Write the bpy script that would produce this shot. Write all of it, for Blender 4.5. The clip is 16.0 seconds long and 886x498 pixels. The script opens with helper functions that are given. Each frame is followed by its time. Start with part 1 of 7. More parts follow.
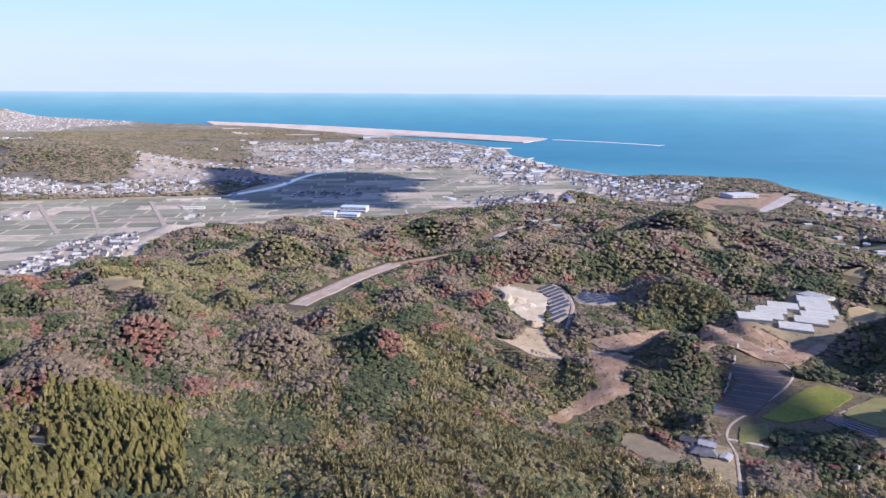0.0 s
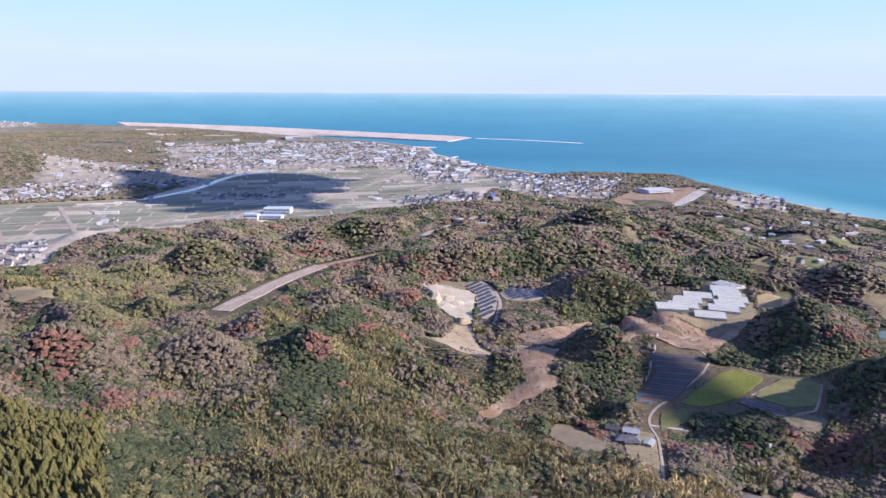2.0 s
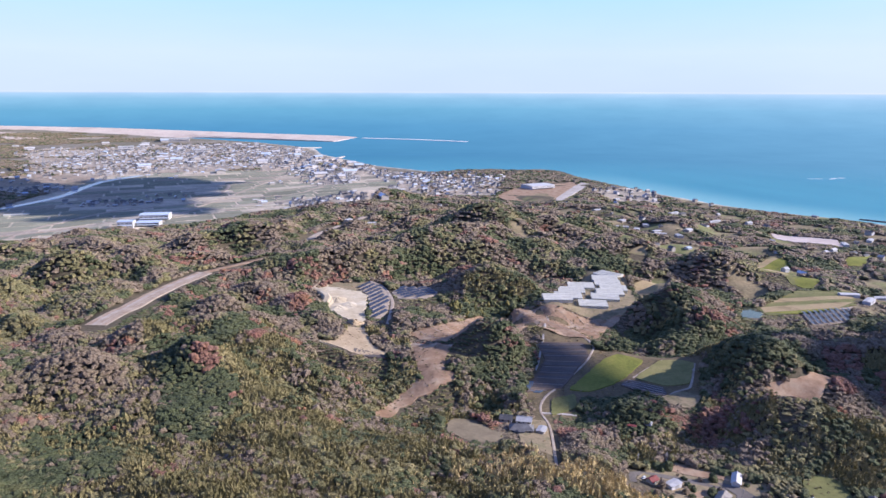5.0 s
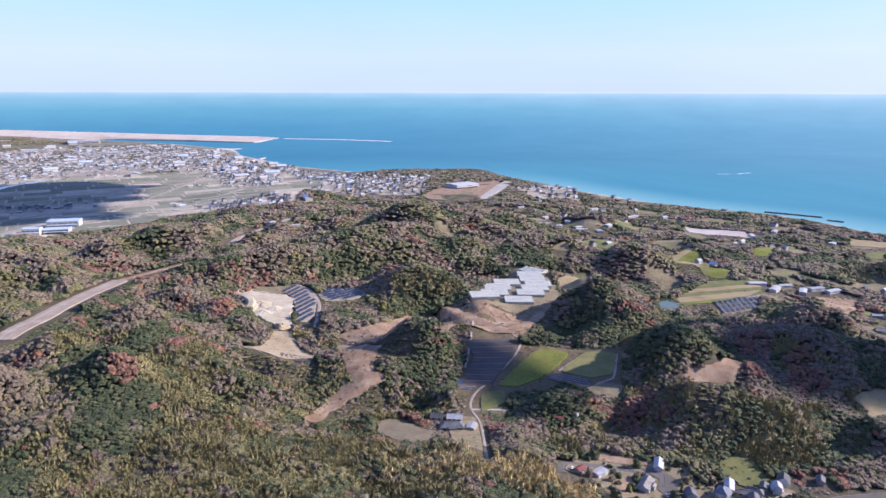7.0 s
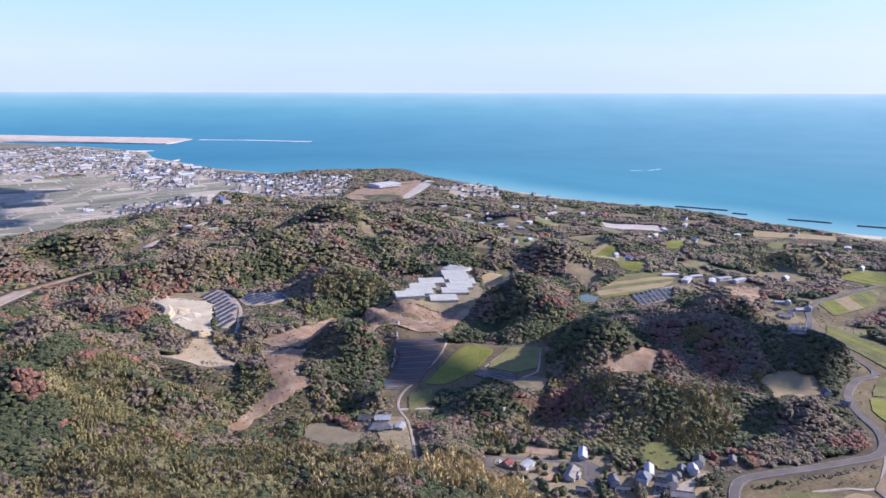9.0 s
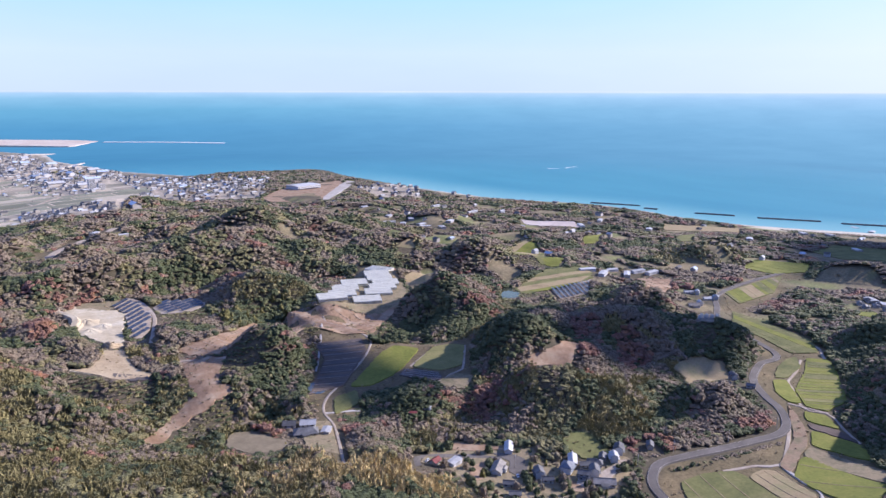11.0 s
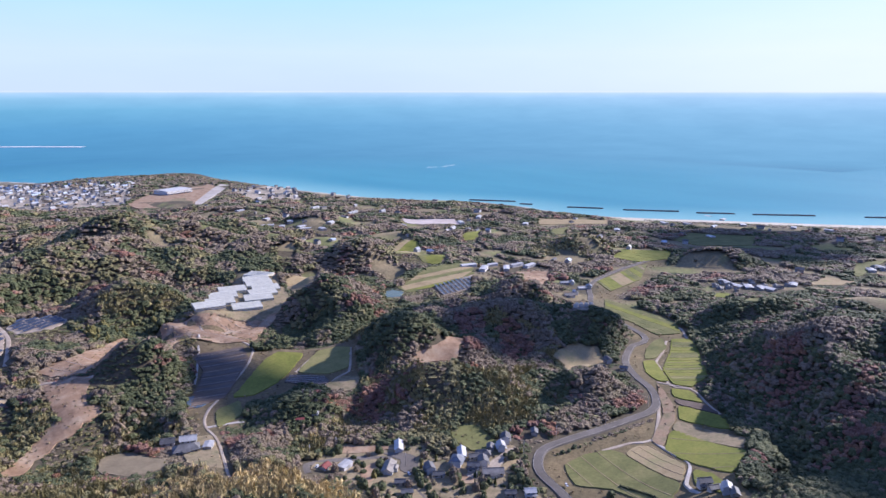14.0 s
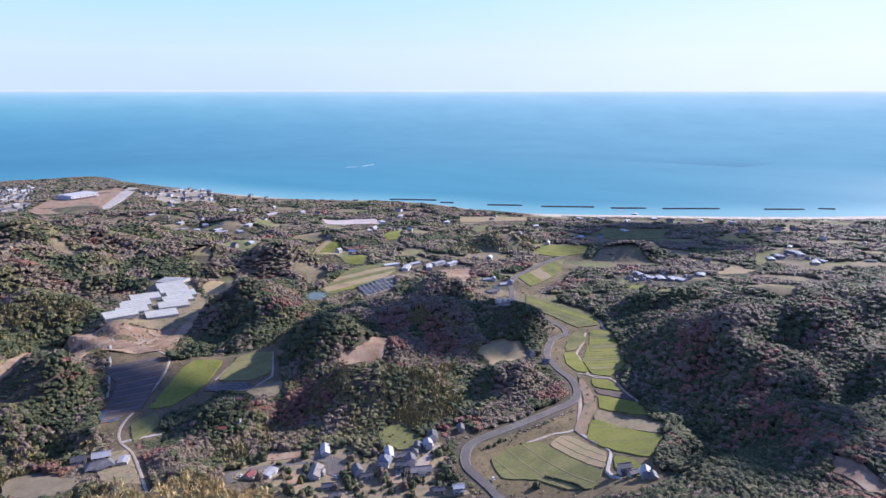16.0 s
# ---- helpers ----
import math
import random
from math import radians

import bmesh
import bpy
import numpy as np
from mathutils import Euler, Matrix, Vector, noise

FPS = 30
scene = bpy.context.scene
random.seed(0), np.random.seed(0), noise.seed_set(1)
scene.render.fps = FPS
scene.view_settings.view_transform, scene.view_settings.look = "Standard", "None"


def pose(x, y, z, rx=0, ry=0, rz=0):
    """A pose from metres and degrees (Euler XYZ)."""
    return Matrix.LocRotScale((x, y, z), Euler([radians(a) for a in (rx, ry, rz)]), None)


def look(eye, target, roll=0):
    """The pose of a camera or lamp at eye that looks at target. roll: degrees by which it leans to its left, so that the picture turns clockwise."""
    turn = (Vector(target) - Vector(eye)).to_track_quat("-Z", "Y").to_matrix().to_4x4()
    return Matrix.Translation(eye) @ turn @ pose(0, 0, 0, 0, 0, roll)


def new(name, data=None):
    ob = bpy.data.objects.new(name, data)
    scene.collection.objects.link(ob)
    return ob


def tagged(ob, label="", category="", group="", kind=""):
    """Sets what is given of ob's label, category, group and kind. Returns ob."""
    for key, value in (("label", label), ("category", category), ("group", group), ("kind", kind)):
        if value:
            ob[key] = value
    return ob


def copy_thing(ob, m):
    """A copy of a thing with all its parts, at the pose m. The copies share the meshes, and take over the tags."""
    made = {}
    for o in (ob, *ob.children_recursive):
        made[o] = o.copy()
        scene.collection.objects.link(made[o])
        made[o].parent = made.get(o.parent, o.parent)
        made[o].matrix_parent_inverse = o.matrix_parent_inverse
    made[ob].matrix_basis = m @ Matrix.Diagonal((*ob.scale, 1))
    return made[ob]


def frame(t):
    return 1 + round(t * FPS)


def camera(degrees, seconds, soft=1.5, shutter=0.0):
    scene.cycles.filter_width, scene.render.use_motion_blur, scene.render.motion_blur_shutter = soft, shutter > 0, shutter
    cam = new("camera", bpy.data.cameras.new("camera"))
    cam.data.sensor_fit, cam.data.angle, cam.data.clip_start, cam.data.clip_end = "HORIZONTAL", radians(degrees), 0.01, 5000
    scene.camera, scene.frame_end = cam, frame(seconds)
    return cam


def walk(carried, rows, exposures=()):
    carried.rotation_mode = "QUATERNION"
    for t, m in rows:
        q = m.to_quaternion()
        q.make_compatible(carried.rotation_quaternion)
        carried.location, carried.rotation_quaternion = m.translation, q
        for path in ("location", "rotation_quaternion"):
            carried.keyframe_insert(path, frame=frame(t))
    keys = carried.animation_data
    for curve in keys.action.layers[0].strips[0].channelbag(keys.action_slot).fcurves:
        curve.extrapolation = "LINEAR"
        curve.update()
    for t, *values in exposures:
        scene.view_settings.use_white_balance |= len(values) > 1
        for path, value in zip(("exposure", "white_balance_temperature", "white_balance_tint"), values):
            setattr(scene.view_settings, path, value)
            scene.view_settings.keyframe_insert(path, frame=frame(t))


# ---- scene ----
EXPO, KELVIN, TINT = 0.5, 5750, 22
cam = camera(65.26, 16.0)
EYE = (0.0, 0.0, 300.0)
# seconds, heading clockwise, tilt, lean: the aircraft hovers and turns
TURN = [(0.0, 0.0, -12.77, -0.343), (1.0, 3.091, -12.78, -0.312), (2.0, 6.204, -12.80, -0.278), (3.0, 9.313, -12.807, -0.233),
        (4.0, 12.443, -12.808, -0.189), (5.25, 16.35, -12.82, -0.155), (6.5, 20.254, -12.83, -0.13), (7.25, 22.56, -12.82, -0.126), (8.0, 24.92, -12.82, -0.123),
        (9.0, 28.214, -12.845, -0.12), (10.25, 32.35, -12.85, -0.105), (11.5, 36.481, -12.856, -0.09), (13.0, 41.423, -12.865, -0.05), (14.5, 46.461, -12.878, -0.02),
        (15.25, 48.94, -12.905, -0.025), (16.0, 51.397, -12.927, -0.03)]
walk(cam, [(t, pose(*EYE, 90 + tilt, lean, -head)) for t, head, tilt, lean in TURN], [(0.0, EXPO, KELVIN, TINT), (4.0, EXPO, KELVIN, TINT), (16.0, EXPO, KELVIN - 130, TINT)])

# ---- light ----
SUN_AZ, SUN_EL = 106.0, 26.0
world = bpy.data.worlds.new("sky")
scene.world = world
world.use_nodes = True
wt = world.node_tree
sky = wt.nodes.new("ShaderNodeTexSky")
sky.sky_type, sky.sun_disc, sky.sun_elevation, sky.sun_rotation = "NISHITA", False, radians(SUN_EL), radians(SUN_AZ)
sky.altitude, sky.air_density, sky.dust_density, sky.ozone_density = 300, 1.0, 0.4, 2.5
wt.nodes["Background"].inputs["Strength"].default_value = 0.09
tint = wt.nodes.new("ShaderNodeMix")
tint.data_type, tint.blend_type = "RGBA", "MULTIPLY"
tint.inputs[0].default_value, tint.inputs[7].default_value = 1.0, (0.86, 0.97, 1.22, 1)
haze = wt.nodes.new("ShaderNodeMix")
haze.data_type = "RGBA"
haze.inputs[0].default_value, haze.inputs[7].default_value = 0.45, (2.6, 4.6, 11.5, 1)
wt.links.new(tint.outputs[2], haze.inputs[6])
wt.links.new(haze.outputs[2], wt.nodes["Background"].inputs["Color"])
lamp = bpy.data.lights.new("sun", "SUN")
lamp.energy, lamp.angle, lamp.color = 5.8, radians(0.6), (1.0, 0.92, 0.82)
sun = new("sun", lamp)
sun_way = Vector((math.sin(radians(SUN_AZ)) * math.cos(radians(SUN_EL)), math.cos(radians(SUN_AZ)) * math.cos(radians(SUN_EL)), math.sin(radians(SUN_EL))))
sun.matrix_world = look(sun_way * 4000, (0, 0, 0))

# ---- materials ----
def material(name, rough=0.8, metal=0.0):
    m = bpy.data.materials.new(name)
    m.use_nodes = True
    b = m.node_tree.nodes["Principled BSDF"]
    b.inputs["Roughness"].default_value, b.inputs["Metallic"].default_value = rough, metal
    b.inputs["Specular IOR Level"].default_value = 0.3
    return m, m.node_tree, b


def ramp(nt, fac, colours, places=None):
    r = nt.nodes.new("ShaderNodeValToRGB")
    el = r.color_ramp.elements
    while len(el) < len(colours):
        el.new(0.5)
    for i, c in enumerate(colours):
        el[i].position = places[i] if places else i / (len(colours) - 1)
        el[i].color = (*c, 1)
    nt.links.new(fac, r.inputs["Fac"])
    return r.outputs["Color"]


def noise_of(nt, scale, detail=4.0, rough=0.6, stretch=None):
    n = nt.nodes.new("ShaderNodeTexNoise")
    n.inputs["Scale"].default_value, n.inputs["Detail"].default_value, n.inputs["Roughness"].default_value = scale, detail, rough
    g = nt.nodes.new("ShaderNodeNewGeometry")
    src = g.outputs["Position"]
    if stretch:
        mp = nt.nodes.new("ShaderNodeMapping")
        mp.inputs["Scale"].default_value = stretch[:3]
        if len(stretch) > 3:
            mp.inputs["Rotation"].default_value = (0, 0, radians(stretch[3]))
        nt.links.new(src, mp.inputs["Vector"])
        src = mp.outputs["Vector"]
    nt.links.new(src, n.inputs["Vector"])
    return n.outputs["Fac"]


def mixed(nt, fac, a, b, mode="MIX"):
    m = nt.nodes.new("ShaderNodeMix")
    m.data_type, m.blend_type = "RGBA", mode
    for sock, v in ((m.inputs[0], fac), (m.inputs[6], a), (m.inputs[7], b)):
        if isinstance(v, bpy.types.NodeSocket):
            nt.links.new(v, sock)
        else:
            sock.default_value = v if isinstance(v, float) else (*v, 1)
    return m.outputs[2]


def bumped(nt, b, fac, strength, distance):
    u = nt.nodes.new("ShaderNodeBump")
    u.inputs["Strength"].default_value, u.inputs["Distance"].default_value = strength, distance
    nt.links.new(fac, u.inputs["Height"])
    nt.links.new(u.outputs["Normal"], b.inputs["Normal"])


def surface(name, a, b, c, big=0.02, fine=0.5, rough=0.85, relief=0.3, metal=0.0, stretch=None, vary=0.0):
    """A natural surface: three tones in large stains and a fine grain."""
    m, nt, bs = material(name, rough, metal)
    col = ramp(nt, noise_of(nt, big, 5, stretch=stretch), (a, b, c), (0.3, 0.5, 0.7))
    fine_n = noise_of(nt, fine, 3)
    col = mixed(nt, 0.6, col, ramp(nt, fine_n, ((0.55, 0.55, 0.55), (1.0, 1.0, 1.0)), (0.25, 0.75)), "MULTIPLY")
    if vary:
        o = nt.nodes.new("ShaderNodeObjectInfo")
        v = ramp(nt, o.outputs["Random"], ((1 - vary, 1 - vary, 1 - vary), (1, 1, 1)))
        col = mixed(nt, 1.0, col, v, "MULTIPLY")
    nt.links.new(col, bs.inputs["Base Color"])
    if relief:
        bumped(nt, bs, fine_n, relief, 0.4)
    return m


def leafage(name, a, b, c, lump=0.06, spread=0.5):
    """Foliage: hue drifts from tree to tree, and each tuft has a tone of its own."""
    m, nt, bs = material(name, 0.68)
    bs.inputs["Specular IOR Level"].default_value = 0.15
    col = ramp(nt, noise_of(nt, lump, 3), (a, b, c), (0.32, 0.5, 0.68))
    g = nt.nodes.new("ShaderNodeNewGeometry")
    tone = ramp(nt, g.outputs["Random Per Island"], ((1 - spread,) * 3, (1 + 0.3 * spread,) * 3))
    col = mixed(nt, 1.0, col, tone, "MULTIPLY")
    fine_n = noise_of(nt, 0.8, 5, 0.75)
    col = mixed(nt, 1.0, col, ramp(nt, fine_n, ((0.6, 0.6, 0.6), (1.25, 1.25, 1.25)), (0.3, 0.7)), "MULTIPLY")
    nt.links.new(col, bs.inputs["Base Color"])
    bumped(nt, bs, fine_n, 1.0, 1.6)
    return m


EVERGREEN = leafage("evergreen_leaves", (0.072, 0.086, 0.039), (0.110, 0.124, 0.054), (0.168, 0.164, 0.069), spread=0.25)
BARE = leafage("bare_twigs", (0.216, 0.169, 0.115), (0.270, 0.203, 0.132), (0.258, 0.215, 0.121), spread=0.2)
RUSSET = leafage("russet_leaves", (0.300, 0.141, 0.092), (0.282, 0.158, 0.109), (0.360, 0.175, 0.086), spread=0.3)
OLIVE = leafage("olive_leaves", (0.167, 0.161, 0.073), (0.232, 0.209, 0.091), (0.292, 0.244, 0.109), spread=0.25)
BAMBOO = leafage("bamboo_leaves", (0.245, 0.217, 0.092), (0.32, 0.275, 0.118), (0.40, 0.335, 0.148), 0.035, 0.15)
# golden, lighter copy of the bamboo, with sunlight put into the leaf colour
GOLDEN = leafage("sunlit_bamboo_leaves", (0.66, 0.52, 0.25), (0.80, 0.63, 0.31), (0.60, 0.48, 0.22), 0.05, 0.25)
CEDAR = leafage("cedar_needles", (0.138, 0.130, 0.044), (0.186, 0.167, 0.053), (0.240, 0.201, 0.067), 0.08, 0.25)
BARK = surface("bark", (0.10, 0.08, 0.06), (0.14, 0.11, 0.08), (0.18, 0.15, 0.11), 0.5, 4)
DIRT = surface("bare_brown_earth", (0.25, 0.15, 0.082), (0.36, 0.236, 0.14), (0.46, 0.345, 0.222), 0.07, 0.3, 0.95, 0.6)
SANDROCK = surface("quarried_sandstone", (0.48, 0.385, 0.24), (0.60, 0.50, 0.33), (0.68, 0.60, 0.43), 0.05, 0.3, 0.95, 0.6)
QUARRYTAN = surface("tan_quarry_soil", (0.36, 0.265, 0.15), (0.46, 0.35, 0.205), (0.54, 0.42, 0.26), 0.05, 0.4, 0.95, 0.5)
PONDMUD = surface("dry_pond_mud", (0.17, 0.135, 0.08), (0.22, 0.175, 0.105), (0.27, 0.215, 0.13), 0.06, 0.4, 0.95, 0.3)
VILLAGE = surface("dry_garden_grass", (0.145, 0.132, 0.062), (0.32, 0.245, 0.14), (0.19, 0.172, 0.082), 0.08, 0.5, 0.95, 0.5)
ASPHALT = surface("grey_asphalt", (0.13, 0.112, 0.09), (0.17, 0.147, 0.12), (0.205, 0.18, 0.15), 0.05, 0.6, 0.95, 0.1)
CONCRETE = surface("pale_concrete", (0.38, 0.335, 0.28), (0.47, 0.42, 0.355), (0.55, 0.50, 0.43), 0.06, 0.6, 0.9, 0.1)
GRAVEL = surface("pale_gravel", (0.34, 0.265, 0.185), (0.44, 0.355, 0.26), (0.53, 0.45, 0.345), 0.08, 0.6, 0.95, 0.3)
GREEN = surface("lush_green_crop", (0.155, 0.17, 0.026), (0.215, 0.22, 0.036), (0.27, 0.25, 0.05), 0.05, 0.4, 0.95, 0.4)
PALEGREEN = surface("short_stubble_grass", (0.125, 0.13, 0.04), (0.175, 0.172, 0.054), (0.25, 0.22, 0.08), 0.05, 0.4, 0.95, 0.4)
FALLOW = surface("dry_fallow_grass", (0.29, 0.215, 0.105), (0.40, 0.30, 0.155), (0.29, 0.26, 0.11), 0.05, 0.5, 0.95, 0.4)
REDEARTH = surface("red_brown_earth", (0.25, 0.155, 0.09), (0.32, 0.225, 0.135), (0.20, 0.17, 0.085), 0.08, 0.6, 0.95, 0.5)
OLIVECROP = surface("olive_rice_stubble", (0.20, 0.185, 0.06), (0.26, 0.235, 0.08), (0.30, 0.26, 0.10), 0.06, 0.5, 0.95, 0.4)
TILLED = surface("tilled_dark_soil", (0.10, 0.075, 0.055), (0.15, 0.11, 0.08), (0.20, 0.15, 0.11), 0.03, 0.5, 0.95, 0.4)
PADDY = surface("winter_paddy", (0.48, 0.41, 0.29), (0.60, 0.51, 0.37), (0.45, 0.41, 0.28), 0.006, 0.06, 0.95, 0.1, vary=0.45)
PADDY_GREEN = surface("greenish_winter_paddy", (0.25, 0.25, 0.165), (0.31, 0.305, 0.20), (0.39, 0.365, 0.25), 0.006, 0.06, 0.95, 0.1, vary=0.3)
REDLAND = surface("reddish_fill", (0.50, 0.395, 0.325), (0.58, 0.475, 0.39), (0.64, 0.545, 0.46), 0.01, 0.1, 0.95, 0.2)
WHITEWALL = surface("white_wall", (0.66, 0.64, 0.60), (0.74, 0.72, 0.68), (0.78, 0.77, 0.74), 0.2, 1.0, 0.7, 0.0, vary=0.35)
PALEWALL = surface("cream_wall", (0.50, 0.45, 0.38), (0.58, 0.53, 0.45), (0.64, 0.60, 0.52), 0.2, 1.0, 0.75, 0.0, vary=0.4)
TILE = surface("grey_roof_tile", (0.13, 0.124, 0.114), (0.18, 0.172, 0.158), (0.24, 0.23, 0.215), 0.3, 1.5, 0.55, 0.2, vary=0.4)
BROWNROOF = surface("grey_brown_roof_tile", (0.25, 0.22, 0.18), (0.32, 0.285, 0.235), (0.39, 0.35, 0.29), 0.3, 1.5, 0.6, 0.2, vary=0.3)
SLATEROOF = surface("blue_grey_roof_tile", (0.19, 0.20, 0.215), (0.25, 0.265, 0.28), (0.31, 0.325, 0.34), 0.3, 1.5, 0.5, 0.2, vary=0.3)
LIGHTROOF = surface("pale_metal_roof", (0.52, 0.50, 0.455), (0.62, 0.60, 0.55), (0.69, 0.67, 0.62), 0.3, 1.5, 0.5, 0.0, vary=0.3)
REDROOF = surface("red_sheet_roof", (0.20, 0.05, 0.04), (0.26, 0.07, 0.055), (0.30, 0.10, 0.08), 0.4, 2, 0.5, 0.0)
BLUEROOF = surface("blue_grey_sheet", (0.50, 0.58, 0.66), (0.60, 0.68, 0.75), (0.66, 0.73, 0.80), 0.3, 1.5, 0.4, 0.0)
DARKGLASS = surface("window_glass", (0.03, 0.035, 0.04), (0.05, 0.055, 0.06), (0.06, 0.07, 0.08), 0.5, 2, 0.12, 0.0)
VINYL = surface("white_vinyl_film", (0.632, 0.607, 0.482), (0.735, 0.708, 0.568), (0.781, 0.754, 0.619), 0.1, 0.6, 0.7, 0.0)
film = VINYL.node_tree
thin_film, film_mix = film.nodes.new("ShaderNodeBsdfTranslucent"), film.nodes.new("ShaderNodeMixShader")
thin_film.inputs["Color"].default_value, film_mix.inputs[0].default_value = (0.92, 0.9, 0.84, 1), 0.15
film.links.new(film.nodes["Principled BSDF"].outputs[0], film_mix.inputs[1])
film.links.new(thin_film.outputs[0], film_mix.inputs[2])
film.links.new(film_mix.outputs[0], film.nodes["Material Output"].inputs["Surface"])
STEEL = surface("galvanised_steel", (0.42, 0.43, 0.44), (0.50, 0.51, 0.52), (0.56, 0.57, 0.58), 0.5, 2, 0.45, 0.0, 0.6)
PANEL = surface("dark_solar_glass", (0.035, 0.046, 0.066), (0.05, 0.064, 0.09), (0.07, 0.086, 0.115), 0.3, 2, 0.34, 0.0)
PLASTIC = surface("black_mulch_film", (0.07, 0.06, 0.055), (0.11, 0.09, 0.075), (0.17, 0.13, 0.10), 0.05, 0.5, 0.7, 0.2)
TARPAULIN = surface("faded_blue_sheeting", (0.05, 0.075, 0.10), (0.08, 0.115, 0.15), (0.16, 0.18, 0.20), 0.3, 1.0, 0.6, 0.1)
CAR_WHITE = surface("white_car_paint", (0.72, 0.72, 0.72), (0.78, 0.78, 0.78), (0.8, 0.8, 0.8), 1, 5, 0.25, 0.0)
RUBBER = surface("black_rubber", (0.02, 0.02, 0.02), (0.03, 0.03, 0.03), (0.04, 0.04, 0.04), 1, 5, 0.8, 0.0)
ROCK = surface("dark_wave_block", (0.09, 0.085, 0.08), (0.13, 0.125, 0.12), (0.18, 0.17, 0.16), 0.1, 0.6, 0.9, 0.4)
FOAM = surface("white_surf", (0.7, 0.72, 0.72), (0.8, 0.82, 0.82), (0.85, 0.86, 0.86), 0.05, 0.4, 0.9, 0.0)


def ground_material():
    m, nt, bs = material("ground_cover", 0.95)
    at = nt.nodes.new("ShaderNodeAttribute")
    at.attribute_name = "cover"
    n1, n2 = noise_of(nt, 0.03, 6), noise_of(nt, 0.35, 4)
    col = mixed(nt, 0.8, at.outputs["Color"], ramp(nt, n1, ((0.55, 0.58, 0.5), (1.25, 1.15, 1.05)), (0.3, 0.7)), "MULTIPLY")
    col = mixed(nt, 0.7, col, ramp(nt, n2, ((0.5, 0.5, 0.5), (1.3, 1.3, 1.3)), (0.3, 0.7)), "MULTIPLY")
    nt.links.new(col, bs.inputs["Base Color"])
    bumped(nt, bs, n2, 0.5, 0.8)
    return m


def sea_colour(nt):
    at = nt.nodes.new("ShaderNodeAttribute")
    at.attribute_name = "shoal"
    n1 = noise_of(nt, 0.004, 4, stretch=(1, 0.35, 1, 35))
    deep = ramp(nt, n1, ((0.045, 0.235, 0.29), (0.058, 0.262, 0.315)), (0.35, 0.65))
    return mixed(nt, at.outputs["Fac"], deep, (0.20, 0.42, 0.41))


def sea_material():
    m, nt, bs = material("sea_water", 0.5)
    nt.links.new(sea_colour(nt), bs.inputs["Base Color"])
    bs.inputs["Specular IOR Level"].default_value = 0.2
    bumped(nt, bs, noise_of(nt, 0.09, 5), 0.25, 1.2)
    return m


def far_sea_material():
    """The sea in the far distance, up to the horizon: haze and sunward brightness are painted into its glow."""
    m, nt, bs = material("far_sea", 0.5)
    at = nt.nodes.new("ShaderNodeAttribute")
    at.attribute_name = "rise"
    side = nt.nodes.new("ShaderNodeAttribute")
    side.attribute_name = "sunward"
    fade = nt.nodes.new("ShaderNodeAttribute")
    fade.attribute_name = "fade"
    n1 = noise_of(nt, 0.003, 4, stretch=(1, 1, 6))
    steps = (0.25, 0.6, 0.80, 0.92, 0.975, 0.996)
    # painted haze: both ramps pale towards the horizon, sun_c lighter for the sun's side
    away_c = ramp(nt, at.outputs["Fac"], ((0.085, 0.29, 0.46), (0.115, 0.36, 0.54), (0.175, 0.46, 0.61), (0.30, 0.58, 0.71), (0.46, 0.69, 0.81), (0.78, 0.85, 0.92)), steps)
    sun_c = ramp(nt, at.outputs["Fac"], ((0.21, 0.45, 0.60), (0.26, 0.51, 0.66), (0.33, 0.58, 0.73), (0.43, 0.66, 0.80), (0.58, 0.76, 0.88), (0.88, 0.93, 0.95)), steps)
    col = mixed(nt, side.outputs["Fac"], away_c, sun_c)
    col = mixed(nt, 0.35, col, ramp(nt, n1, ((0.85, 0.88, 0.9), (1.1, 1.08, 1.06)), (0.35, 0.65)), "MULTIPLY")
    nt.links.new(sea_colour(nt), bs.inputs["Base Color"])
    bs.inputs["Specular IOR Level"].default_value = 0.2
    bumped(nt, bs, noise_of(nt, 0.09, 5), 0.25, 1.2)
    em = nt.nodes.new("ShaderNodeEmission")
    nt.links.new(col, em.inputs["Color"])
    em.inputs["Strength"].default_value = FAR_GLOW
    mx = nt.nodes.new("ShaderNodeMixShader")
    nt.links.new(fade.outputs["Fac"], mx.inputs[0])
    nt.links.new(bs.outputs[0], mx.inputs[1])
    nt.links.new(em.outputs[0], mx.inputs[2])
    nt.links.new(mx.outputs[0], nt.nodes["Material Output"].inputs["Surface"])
    return m


# strength of the far sea's own glow, which stands in for haze and reflected sky
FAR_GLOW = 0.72


